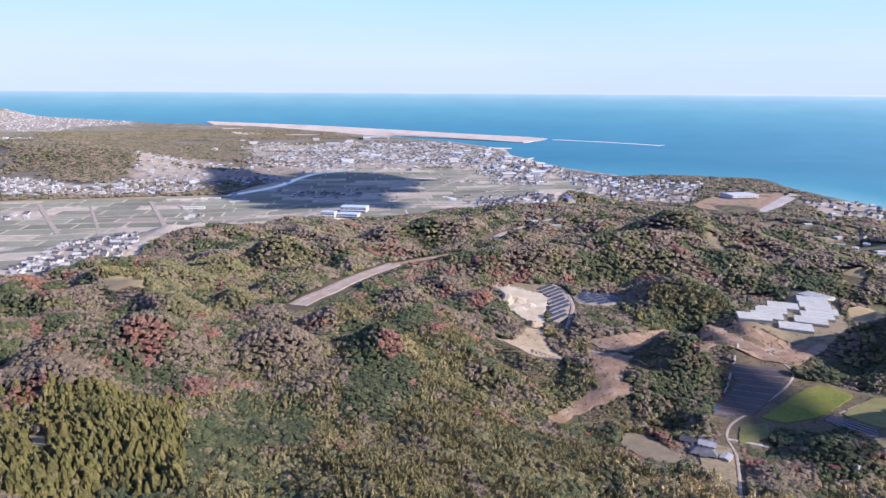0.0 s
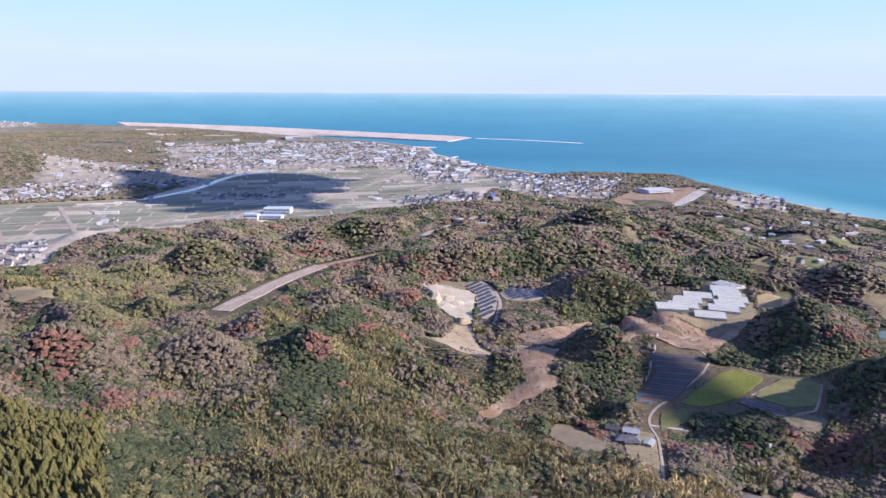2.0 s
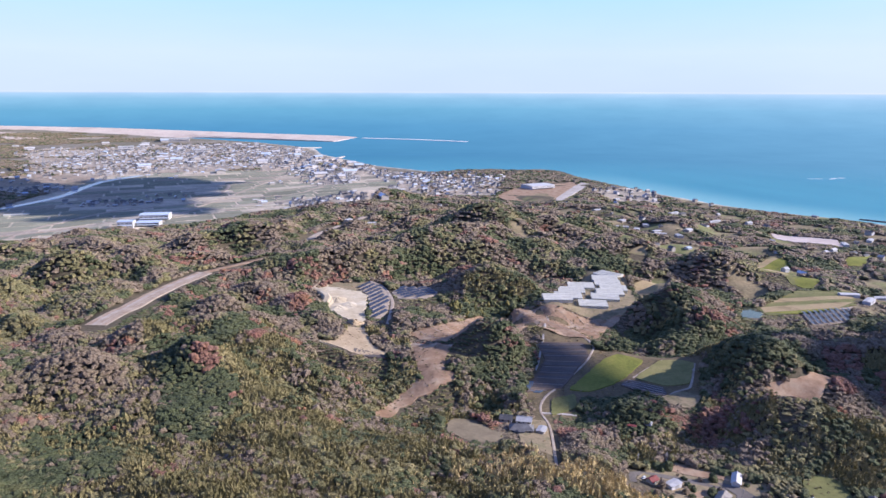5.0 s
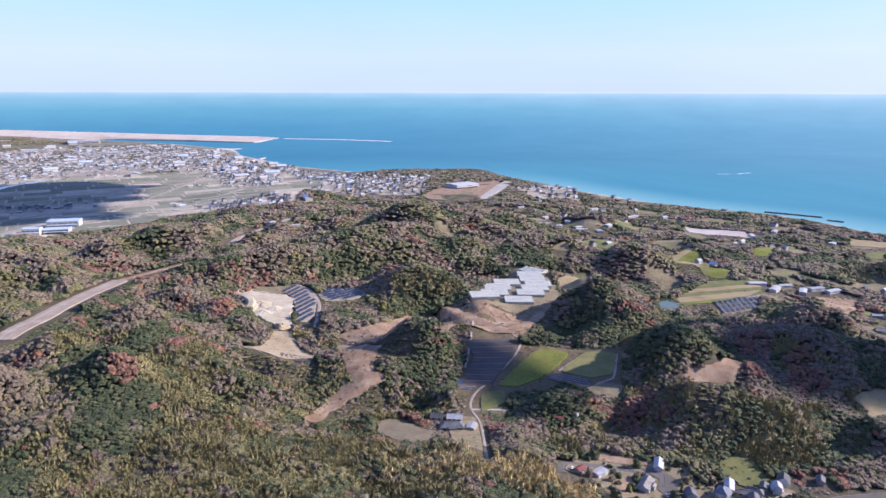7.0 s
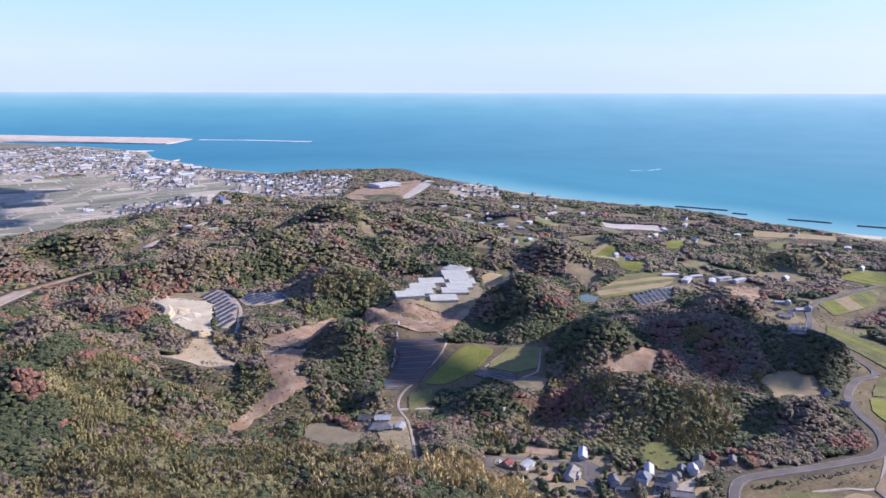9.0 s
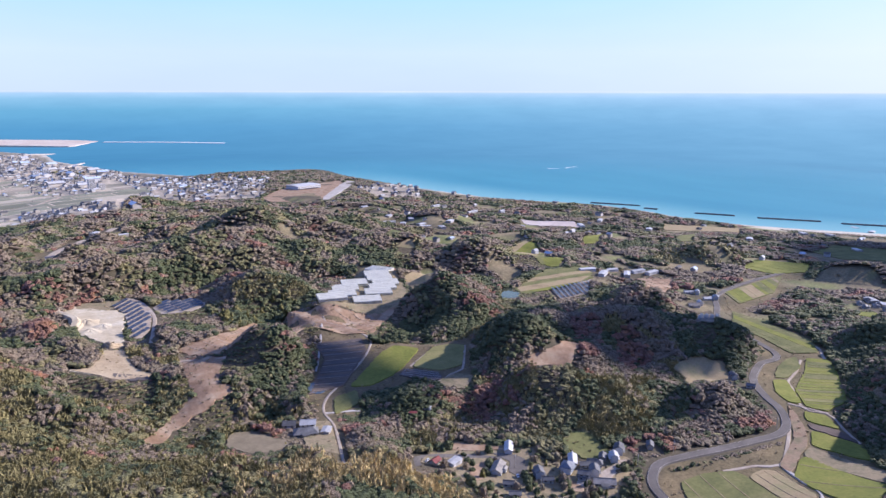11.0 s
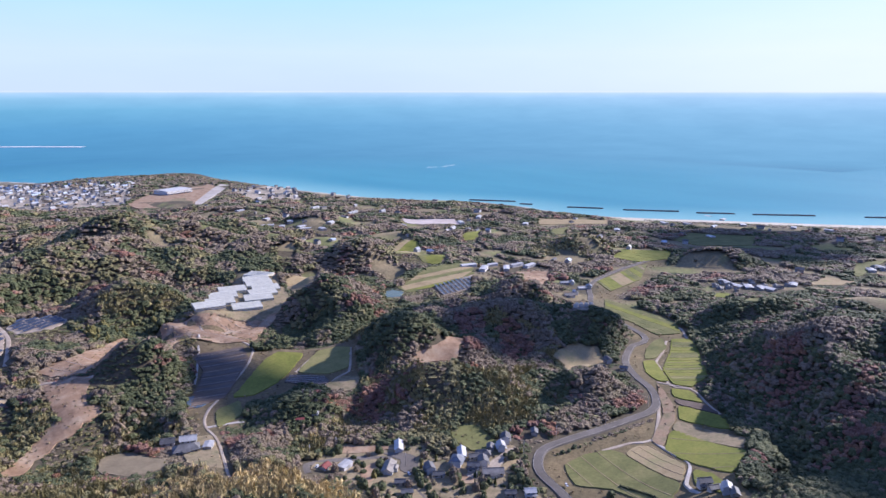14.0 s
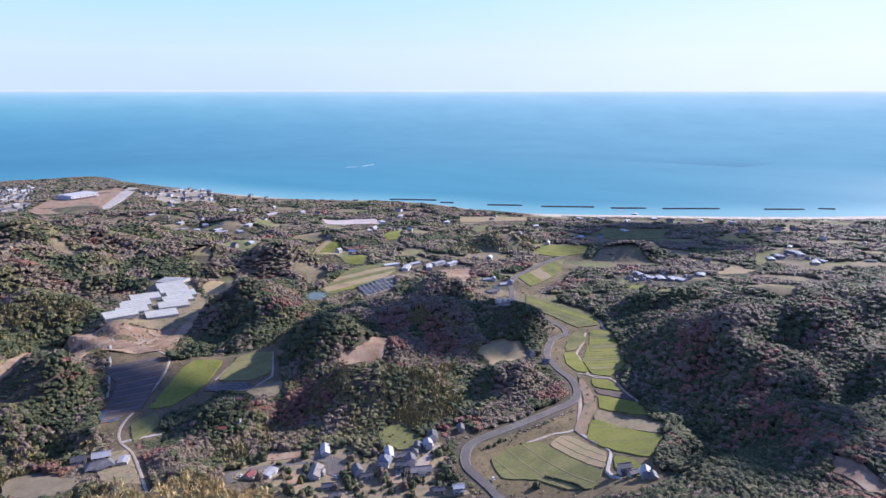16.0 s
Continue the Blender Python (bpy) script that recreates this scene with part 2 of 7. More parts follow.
def haze_material():
    """The low sky over the sea: a pale bright haze, whiter under the sun."""
    m, nt, bs = material("low_sky_haze", 1.0)
    at = nt.nodes.new("ShaderNodeAttribute")
    at.attribute_name = "lift"
    side = nt.nodes.new("ShaderNodeAttribute")
    side.attribute_name = "sunward"
    steps = (0.0, 0.35, 0.8, 1.0)
    cool = ramp(nt, at.outputs["Fac"], ((0.64, 0.755, 0.92), (0.66, 0.80, 0.94), (0.52, 0.78, 0.965), (0.45, 0.72, 0.95)), steps)
    bright = ramp(nt, at.outputs["Fac"], ((0.86, 0.93, 0.98), (0.90, 0.97, 0.985), (0.80, 0.95, 0.98), (0.72, 0.90, 0.97)), steps)
    col = mixed(nt, side.outputs["Fac"], cool, bright)
    col = mixed(nt, 0.12, col, ramp(nt, noise_of(nt, 0.0006, 3, stretch=(1, 1, 5)), ((0.8, 0.85, 0.95), (1.1, 1.08, 1.05)), (0.35, 0.65)), "MULTIPLY")
    em = nt.nodes.new("ShaderNodeEmission")
    nt.links.new(col, em.inputs["Color"])
    em.inputs["Strength"].default_value = SKY_GLOW
    nt.links.new(em.outputs[0], nt.nodes["Material Output"].inputs["Surface"])
    return m


SKY_GLOW = 0.76
GROUND, SEA, FARSEA, HAZE = ground_material(), sea_material(), far_sea_material(), haze_material()

# ---- the plan, in metres east and north of the eye ----
SPOTS = []
SPOTS += [(-56, 340, 90), (-143, 326, 98), (26, 363, 80), (112, 354, 75), (-209, 314, 105), (108, 374, 70), (184, 348, 62), (409, 64, 85), (259, 365, 40), (304, 343, 38), (452, 138, 60), (373, 301, 38), (467, 109, 85), (388, 282, 33), (-261, 403, 105), (151, 459, 52), (448, 187, 30), (8, 489, 75), (195, 460, 45), (96, 498, 62), (-202, 481, 100), (-83, 519, 85), (396, 350, 60), (331, 433, 48)]
SPOTS += [(522, 216, 28), (494, 276, 34), (490, 296, 45), (561, 200, 45), (147, 609, 55), (-149, 613, 85), (326, 554, 42), (438, 508, 55), (653, 160, 70), (10, 680, 75), (299, 617, 47), (-150, 693, 82), (642, 301, 24), (214, 697, 58), (552, 478, 50), (393, 622, 60), (94, 752, 65), (-403, 642, 85), (130, 754, 58), (-335, 737, 80), (188, 799, 58), (394, 747, 55), (796, 326, 30), (758, 413, 20)]
SPOTS += [(865, 136, 55), (590, 693, 45), (654, 651, 42), (-65, 928, 70), (903, 228, 40), (93, 957, 68), (1001, 371, 22), (193, 1068, 60), (937, 575, 16), (370, 1064, 62), (1134, 333, 20), (-565, 1059, 30), (-648, 1016, 18), (812, 892, 35), (1006, 678, 26), (1127, 490, 24), (1100, 584, 14), (-380, 1187, 50), (998, 807, 28), (551, 1166, 50), (1281, 270, 22), (-251, 1348, 40), (733, 1174, 38), (1150, 804, 18)]
SPOTS += [(1346, 452, 14), (250, 1400, 45), (-179, 1495, 25), (1399, 587, 10), (1104, 1103, 25), (729, 1414, 35), (1639, 321, 10), (-857, 1506, 6), (-529, 1663, 6), (1091, 1479, 18), (1016, 1719, 20), (784, 1847, 28), (422, 2011, 18), (602, 2004, 20), (-153, 2199, 6), (-972, 2022, 8), (1111, 2204, 22), (239, 2537, 5), (-471, 3129, 8), (-848, 3670, 15), (-1401, 3562, 20), (-293, 4253, 8), (-2483, 4063, 8), (-1453, 4670, 10)]
# the shore, from the far north to the far south, and the land behind it
SHORE = [(-7200, 11500), (-4600, 8000), (-2900, 6700), (-1500, 6000), (-450, 4900), (60, 4300), (330, 3800), (330, 3420), (410, 3135), (497, 2830),
         (661, 2566), (931, 2470), (1128, 2300), (1150, 2100), (1180, 1790), (1235, 1543), (1330, 1350), (1400, 1180),
         (1420, 994), (1474, 861), (1582, 702), (1731, 478), (1860, 318), (2100, 60), (2600, -900), (3400, -2600)]
LAND = SHORE + [(0, -5200), (-9000, -4000), (-14000, 6000)]


def smooth(a, b, v):
    q = np.clip((v - a) / (b - a), 0, 1)
    return q * q * (3 - 2 * q)


def inside(poly, p):
    x, y = p[..., 0], p[..., 1]
    c = np.zeros(x.shape, bool)
    for (x0, y0), (x1, y1) in zip(poly, poly[1:] + poly[:1]):
        if y0 != y1:
            c ^= ((y0 > y) != (y1 > y)) & (x < (x1 - x0) * (y - y0) / (y1 - y0) + x0)
    return c


def away(line, p):
    """The distance of points from a line of corners."""
    best = np.full(p.shape[:-1], 1e9)
    for a, b in zip(line, line[1:]):
        a, d = np.array(a, float), np.subtract(b, a).astype(float)
        k = np.clip(((p - a) @ d) / max(d @ d, 1e-9), 0, 1)
        best = np.minimum(best, np.hypot(p[..., 0] - a[0] - k * d[0], p[..., 1] - a[1] - k * d[1]))
    return best


def inland(p):
    return np.where(inside(LAND, p), 1, -1) * away(SHORE, p)


def ripple(p, size, n=10, seed=0):
    """A smooth random field of about -1 to 1, with lumps of that size."""
    rs = np.random.RandomState(seed)
    v = np.zeros(p.shape[:-1])
    for _ in range(n):
        a, k = rs.uniform(0, 2 * math.pi), 2 * math.pi / size * rs.uniform(0.6, 1.5)
        v = v + np.sin(p[..., 0] * k * math.cos(a) + p[..., 1] * k * math.sin(a) + rs.uniform(0, 6.28))
    return v / math.sqrt(n)


def glade(p):
    """Above zero where the woods behind the coast open into small fields."""
    r, a = np.hypot(p[..., 0], p[..., 1]), np.degrees(np.arctan2(p[..., 0], p[..., 1]))
    return ripple(p, 150, seed=32) + 0.5 * ripple(p, 60, seed=33) - 0.75 + 0.28 * smooth(930, 1150, r) * smooth(20, 28, a) - 3 * smooth(900, 820, r)


def frayed(p):
    """Points pushed to and fro, for ragged outlines."""
    return p + np.stack([ripple(p, 210, seed=91), ripple(p, 210, seed=92)], -1) * 45 + np.stack([ripple(p, 70, seed=93), ripple(p, 70, seed=94)], -1) * 18


SPOT_A = np.array(SPOTS, float)


def rough_height(p):
    top, low = np.zeros(p.shape[:-1]), np.full(p.shape[:-1], 1e-12)
    for x, y, z in SPOT_A:
        s = 0.06 * math.hypot(x, y) + 22
        d2 = (p[..., 0] - x) ** 2 + (p[..., 1] - y) ** 2
        k = np.exp(-d2 / (2 * s * s)) + 1e-3 / (1 + d2 / (s * s)) ** 2
        top, low = top + k * z, low + k
    return top / low


KNOLLS = []
FLATS = [(395, 740, 60), (195, 440, 22), (650, 650, 60), (390, 275, 20)]


def knoll(x, y, h, long, wide, turn=0):
    KNOLLS.append((x, y, h, long, wide, radians(turn)))


def height(p):
    """Height of the ground over the sea at points (..., 2)."""
    p = np.asarray(p, float)
    z = rough_height(p)
    d = inland(p)
    calm = np.ones(p.shape[:-1])
    for x, y, r in FLATS:
        calm = calm * smooth(r * 0.8, r * 1.4, np.hypot(p[..., 0] - x, p[..., 1] - y))
    for line, w in QUIET:
        calm = calm * smooth(w * 0.6, w * 2.6, away(line, p))
    for poly in FLAT_LAND:
        calm = calm * np.where(inside(poly, p), 0, smooth(3, 32, away(poly + poly[:1], p)))
    hill = (10 * ripple(p, 190, seed=1) + 6.5 * ripple(p, 80, seed=2) - 2) * smooth(15, 60, z)
    for x, y, h, a, b, t in KNOLLS:
        u, v = (p[..., 0] - x) * math.cos(t) + (p[..., 1] - y) * math.sin(t), (p[..., 1] - y) * math.cos(t) - (p[..., 0] - x) * math.sin(t)
        hill = hill + 2.0 * h * np.exp(-((u / a) ** 2 + (v / b) ** 2) ** 1.35)
    z = z + hill * calm * (0.4 + 0.6 * smooth(390, 540, np.hypot(p[..., 0], p[..., 1])))
    return z * smooth(-5, 120, d) + 2.2 * smooth(-12, 30, d) - 3 * smooth(5, -60, d)


knoll(215, 585, 17, 34, 28, 20)
knoll(430, 640, 12, 60, 34, -40)
knoll(452, 505, 8, 42, 32)
knoll(560, 470, 13, 55, 38, -30)
knoll(405, 365, 9, 45, 28, -20)
knoll(-120, 560, 9, 60, 40, 20)
knoll(-330, 600, 10, 90, 45, 40)
knoll(40, 860, 12, 120, 60, 30)
knoll(300, 1000, 12, 140, 80, -20)
knoll(520, 1150, 10, 150, 90, 10)
knoll(-1420, 2680, 34, 420, 230, -20)
knoll(-1850, 3050, 30, 420, 260, 10)
knoll(-760, 2890, 8, 110, 60, -20)
knoll(1080, 2300, 12, 190, 70, -45)
knoll(300, 1750, 16, 120, 60, 0)
knoll(417, 470, 10, 34, 26)
knoll(648, 415, 9, 48, 34, -35)
knoll(380, 400, 10, 34, 26)
knoll(499, 321, 10, 32, 24, 20)
knoll(650, 520, 13, 45, 32, -20)
knoll(-19, 659, 9, 50, 26, 50)
knoll(-60, 520, 7, 45, 24, 40)
knoll(-230, 530, 9, 60, 28, 30)
knoll(-250, 930, 14, 80, 40, 20)
knoll(-500, 960, 16, 90, 45, 30)
knoll(283, 765, 13, 50, 26, 10)
knoll(558, 923, 14, 80, 40, -20)
knoll(216, 934, 14, 90, 40, 20)
knoll(0, 1112, 14, 110, 45, 15)
knoll(400, 1120, 16, 120, 45, -10)
knoll(616, 827, 12, 60, 30, -30)
knoll(1022, 677, 12, 55, 30, -50)
knoll(1103, 469, 12, 60, 30, -60)
knoll(803, 300, 10, 50, 28, -60)
knoll(700, 170, 10, 90, 60, -70)
knoll(745, 215, 11, 90, 80, 60)
knoll(630, 150, 11, 90, 60, 50)
knoll(560, 110, 9, 70, 40, 40)
knoll(640, 60, 10, 80, 40, 20)
knoll(820, 120, 10, 90, 45, 70)
knoll(626, 400, 8, 55, 30, -35)
knoll(292, 446, 12, 34, 22, -10)

DIRT_A = [(141, 644), (177, 650), (241, 712), (288, 708), (344, 675), (394, 658), (361, 639), (323, 612), (295, 659), (199, 587), (182, 589), (168, 597)]
DIRT_B = [(139, 623), (171, 586), (154, 557), (167, 541), (141, 530), (113, 521), (94, 503), (79, 506), (116, 539), (136, 549), (140, 579)]
TERRACE = [(268, 615), (317, 602), (307, 573), (250, 511), (215, 507), (262, 575)]
GREENS = [(317, 560), (335, 567), (351, 545), (316, 518), (298, 508), (271, 499), (254, 507), (278, 528), (302, 549)]
FIELD_B = [(322, 514), (363, 539), (382, 532), (389, 521), (359, 485), (337, 489)]
FIELD_C = [(321, 471), (345, 475), (355, 461), (336, 446), (315, 452)]
FIELD_D = [(232, 493), (256, 498), (246, 473), (218, 463)]
LANE_A = [(288, 708), (323, 612), (308, 572), (256, 522), (227, 496), (213, 472), (208, 442), (183, 377)]
LANE_B = [(213, 469), (240, 462)]
LANE_C = [(319, 473), (328, 471), (339, 476), (352, 478), (360, 484), (389, 521)]
LANE_D = [(141, 622), (157, 597), (172, 583)]
YARD = [(188, 463), (213, 462), (186, 389), (175, 420)]
POND = [(126, 450), (139, 468), (156, 463), (167, 430), (158, 420), (134, 422)]
LAWN = [(341, 336), (360, 341), (370, 333), (361, 305), (350, 302), (340, 314), (337, 322)]
MEADOW_A = [(764, 897), (817, 918), (826, 894), (736, 768), (709, 752), (720, 795), (689, 795)]
MEADOW_B = [(731, 777), (769, 765), (719, 730), (713, 757)]
MEADOW_C = [(925, 884), (1009, 909), (938, 854), (909, 858)]
MEADOW_D = [(575, 664), (679, 719), (772, 715), (708, 651), (637, 634), (571, 639)]
SOLAR_C = [(618, 640), (701, 646), (650, 599), (594, 596)]
POND_B = [(563, 678), (587, 661), (551, 629), (528, 636)]
MEADOW_E = [(476, 777), (558, 813), (436, 645), (449, 726)]
MEADOW_F = [(539, 900), (577, 905), (559, 884), (537, 880)]
F1 = [(375, 256), (398, 254), (419, 245), (420, 235), (400, 180), (373, 174), (370, 188), (374, 215), (360, 236)]
F2 = [(421, 234), (437, 234), (445, 226), (428, 191), (402, 180)]
F3 = [(423, 183), (420, 168), (404, 152), (392, 142), (390, 150), (402, 172)]
F4 = [(476, 227), (482, 224), (465, 163), (442, 160), (422, 156), (436, 198), (445, 215)]
F5 = [(525, 245), (529, 219), (528, 207), (510, 192), (506, 195), (501, 232)]
F6 = [(554, 267), (560, 251), (543, 231), (538, 256)]
F7 = [(702, 342), (715, 325), (686, 303), (640, 276), (601, 254), (579, 255), (569, 253), (565, 271), (599, 298), (625, 309), (661, 322)]
F8 = [(612, 327), (624, 320), (567, 275), (562, 285), (578, 305)]
F9 = [(795, 487), (783, 436), (759, 365), (726, 342), (704, 361), (726, 403), (744, 455)]
F10 = [(872, 550), (988, 554), (1019, 548), (928, 508), (837, 504)]
F11 = [(1016, 614), (1085, 633), (1137, 568), (1081, 539), (1024, 564)]
F4B = [(495, 232), (498, 230), (494, 173), (469, 167), (480, 227)]
F5B = [(535, 254), (541, 229), (531, 211), (527, 247)]
F8B = [(654, 346), (682, 353), (698, 351), (673, 332), (655, 328), (628, 323), (619, 329)]
ROAD = [(1053, 560), (929, 560), (850, 546), (795, 510), (741, 466), (690, 369), (644, 359), (592, 335), (558, 304), (540, 279), (519, 262), (498, 256), (468, 261), (437, 267), (407, 274), (383, 278), (368, 273), (355, 261), (347, 239), (337, 217)]
SIDE_A = [(520, 260), (485, 242), (454, 230), (439, 239), (413, 248)]
SIDE_B = [(454, 230), (442, 207), (431, 189), (397, 175), (389, 162)]
PATH_A = [(759, 447), (749, 377), (742, 351), (718, 332), (692, 309)]
PATH_B = [(566, 252), (561, 271), (607, 306), (622, 317), (659, 329), (693, 343)]
VROAD = [(231, 361), (238, 373), (259, 367), (283, 353), (298, 340), (300, 330), (290, 323), (278, 318), (275, 304), (272, 290)]
CUTTING = [(-149, 682), (-137, 718), (-123, 751), (-102, 842), (-64, 912)]
TRACK_A = [(-64, 912), (-19, 950), (21, 983)]
TRACK_B = [(80, 1109), (146, 1290), (176, 1319), (221, 1401)]
FACT = [(750, 1857), (758, 1724), (862, 1865), (835, 1972)]
FACTLAND = [(630, 1733), (769, 1908), (968, 1980), (968, 1930), (710, 1574), (623, 1656)]
BLUE_A = [(-257, 1431), (-264, 1597), (-211, 1475)]
HB = [(187, 459), (184, 441), (191, 438)]
HV = [(245, 361), (257, 355), (303, 351), (279, 334), (273, 315), (268, 303), (298, 313), (299, 305), (330, 313), (319, 307), (322, 294), (333, 304), (341, 302), (332, 294), (329, 282), (351, 304), (356, 298), (367, 303), (319, 258), (327, 248), (393, 296), (398, 164), (394, 156), (391, 147), (388, 141), (575, 345), (555, 339), (565, 321)]
HV_KINDS = [4, 5, 3, 3, 0, 3, 4, 6, 0, 3, 1, 0, 5, 3, 2, 0, 3, 2, 3, 0, 3, 2, 3, 0, 3, 3]
HV_TURNS = [49, 38, -42, -35, 60, -40, 47, 30, -48, -30, -50, 48, -42, 40, 50, 40, -45, -40, 40, -38, -30, 30, 35, 60, -55, -65]
HM = [(819, 571), (827, 563), (816, 538), (827, 534), (759, 520), (777, 523)]
HF = [(983, 407), (977, 391), (991, 380), (1009, 375), (1003, 355), (1014, 343), (952, 373), (978, 354), (1033, 333), (949, 396)]
HG = [(1250, 276), (1244, 262), (1291, 256), (1275, 244), (1266, 225), (1254, 207), (1295, 265)]
SHED = [(698, 1193), (737, 1119), (961, 1258), (1040, 994), (1124, 1019), (738, 658), (813, 677), (932, 1371)]
QBACK = [(79, 835), (96, 846), (116, 843), (135, 840), (118, 816), (109, 805), (86, 826)]
QSAND = [(69, 821), (86, 832), (110, 811), (121, 806), (125, 781), (112, 722), (108, 683), (93, 677), (90, 695), (72, 740), (82, 775)]
QLOW = [(75, 643), (86, 671), (105, 672), (103, 633), (112, 601), (87, 596), (71, 616), (52, 630), (66, 629)]
SOLAR_A = [(118, 819), (138, 846), (151, 810), (149, 768), (137, 718), (125, 696), (114, 701), (122, 751), (126, 793)]
SOLAR_B = [(156, 794), (173, 815), (212, 806), (214, 780), (191, 761), (158, 766)]
QROAD = [(138, 846), (148, 829), (152, 798), (150, 758), (140, 717), (127, 668)]
QTRACK = [(54, 630), (68, 619), (81, 612), (94, 607), (110, 601)]
HAMLET = [(234, 366), (270, 388), (295, 366), (323, 341), (313, 326), (321, 301), (366, 300), (369, 292), (336, 279), (337, 254), (332, 240), (301, 265), (265, 281), (245, 314), (250, 351)]
BARE_A = [(269, 385), (294, 367), (305, 350), (284, 359), (266, 373)]
BARE_B = [(260, 343), (276, 349), (283, 344), (266, 331), (253, 328)]
BARE_C = [(302, 293), (311, 300), (317, 292), (311, 281)]
BARE_D = [(334, 279), (348, 287), (359, 280), (341, 268)]
VYARD = [(289, 356), (301, 345), (305, 334), (287, 318), (283, 329), (295, 338)]
VTREES = [(308, 375), (307, 364), (308, 327), (303, 327), (319, 337), (323, 329), (292, 313), (290, 318), (290, 307), (290, 290), (296, 288), (306, 277), (312, 275), (311, 320), (270, 362), (280, 358), (254, 337), (247, 342), (238, 345), (331, 266), (321, 273), (318, 287), (309, 296), (323, 267), (267, 315), (275, 309), (259, 318), (365, 286), (361, 279), (351, 274), (357, 283), (346, 266), (339, 258), (337, 264), (330, 256), (332, 249), (362, 289), (343, 270), (305, 302), (325, 324), (334, 325), (298, 321), (292, 315), (308, 329), (314, 323), (313, 346), (321, 345), (269, 332), (264, 332), (319, 277), (314, 279), (319, 271), (306, 293)]
VALLEY_A = [(1052, 563), (1138, 565), (1072, 536), (899, 493), (818, 483), (786, 429), (769, 372), (719, 329), (671, 290), (605, 254), (568, 249), (534, 213), (494, 184), (448, 160), (418, 155), (390, 137), (363, 140), (352, 209), (346, 236), (362, 260), (387, 273), (426, 256), (486, 247), (525, 263), (559, 301), (607, 338), (669, 363), (736, 450), (797, 506), (894, 549)]
VALLEY_B = [(211, 499), (308, 673), (351, 668), (317, 585), (344, 579), (407, 537), (355, 460), (321, 459), (322, 491), (287, 484), (257, 484), (233, 459), (217, 461), (182, 371), (177, 380), (208, 468)]
TOWN_A = [(-863, 2994), (-483, 4112), (48, 4020), (214, 3520), (393, 3015), (482, 2744), (279, 2346), (144, 2704), (-59, 2890), (-325, 2755), (-478, 2604), (-806, 2786)]
TOWN_B = [(388, 2716), (621, 2407), (829, 2174), (700, 1912), (483, 1857), (450, 2148)]
TOWN_C = [(-674, 1046), (-698, 1200), (-679, 1346), (-528, 1232), (-532, 1191), (-522, 948), (-565, 923)]
TOWN_D = [(-1470, 2288), (-1357, 2288), (-1136, 2150), (-1020, 2289), (-758, 2290), (-685, 2175), (-744, 1992), (-868, 1937), (-1237, 1916)]
TOWN_E = [(-6320, 10056), (-5055, 8698), (-3899, 7654), (-3159, 7221), (-2683, 6070), (-2864, 5697), (-2769, 4944), (-3128, 4944)]
TOWN_F = [(144, 2704), (404, 2529), (305, 2122), (169, 2164)]
TOWN_G = [(100, 1856), (289, 1709), (272, 1642), (102, 1634)]
TOWN_H = [(-445, 2045), (-237, 1995), (-228, 1917), (-421, 1931)]
TOWN_I = [(930, 1774), (1237, 1914), (1008, 1551), (891, 1570)]
TOWN_J = [(-744, 2363), (-612, 2456), (-501, 2309), (-626, 2151)]
PLAIN = [(-760, 970), (-671, 1012), (-515, 934), (-501, 1214), (-352, 1392), (-177, 1479), (21, 1613), (264, 1637), (306, 1724), (577, 2233), (375, 2618), (34, 2738), (-485, 2643), (-623, 1970), (-1183, 1828), (-1388, 1819)]
BAMBOO_A = [(-172, 441), (-160, 505), (-83, 520), (9, 596), (89, 617), (138, 571), (123, 543), (97, 530), (74, 370), (-128, 319)]
BAMBOO_B = [(137, 409), (190, 360), (212, 326), (66, 362)]
BAMBOO_C = [(389, 378), (507, 377), (424, 328), (363, 353)]
BAMBOO_D = [(-429, 814), (-320, 993), (-150, 795), (-230, 703), (-348, 701)]
BAMBOO_E = [(1020, 778), (1108, 665), (1024, 619), (912, 707)]
BAMBOO_F = [(241, 775), (310, 763), (332, 744), (291, 735), (239, 748)]
BAMBOO_G = [(293, 424), (341, 402), (312, 371), (276, 384)]
CEDAR_A = [(-290, 422), (-175, 439), (-132, 321), (-207, 290)]
CEDAR_B = [(203, 743), (283, 751), (306, 736), (283, 697), (209, 694)]
FALLOW_A = [(-378, 739), (-347, 754), (-312, 701), (-349, 703)]
COASTWOOD = [(849, 2279), (1013, 2270), (1218, 2195), (1004, 1986), (975, 2182)]
TOWN_K = [(-1066, 3614), (-964, 3916), (-569, 3817), (-428, 3669), (-82, 4248), (50, 3882), (263, 3766), (298, 3159), (150, 2782), (-186, 2719), (-488, 2670), (-637, 2752), (-767, 3001)]
TOWN_M = [(-2761, 4357), (-2428, 4252), (-2174, 3800), (-2321, 3651)]
TOWN_N = [(-1249, 2821), (-1144, 2905), (-793, 2671), (-776, 2289), (-1034, 2321)]
TANLAND = [(-1301, 2886), (-1211, 3079), (-817, 2752), (-527, 2887), (-10, 3141), (287, 3035), (167, 2698), (-308, 2616), (-537, 2489), (-721, 2292), (-1030, 2290)]
HILLWOOD = [(-2367, 3725), (-2151, 3883), (-1695, 3580), (-1209, 2779), (-1030, 2290), (-1080, 2179), (-1244, 2322), (-1508, 2349)]
NORTHWOOD = [(-3138, 5376), (-2613, 5367), (-2085, 5343), (-1720, 5867), (-864, 4780), (-538, 4627), (-647, 4348), (-1236, 4200), (-875, 3225), (-667, 2882), (-706, 2672), (-975, 2966), (-1235, 2895), (-1695, 3580), (-2232, 3972)]
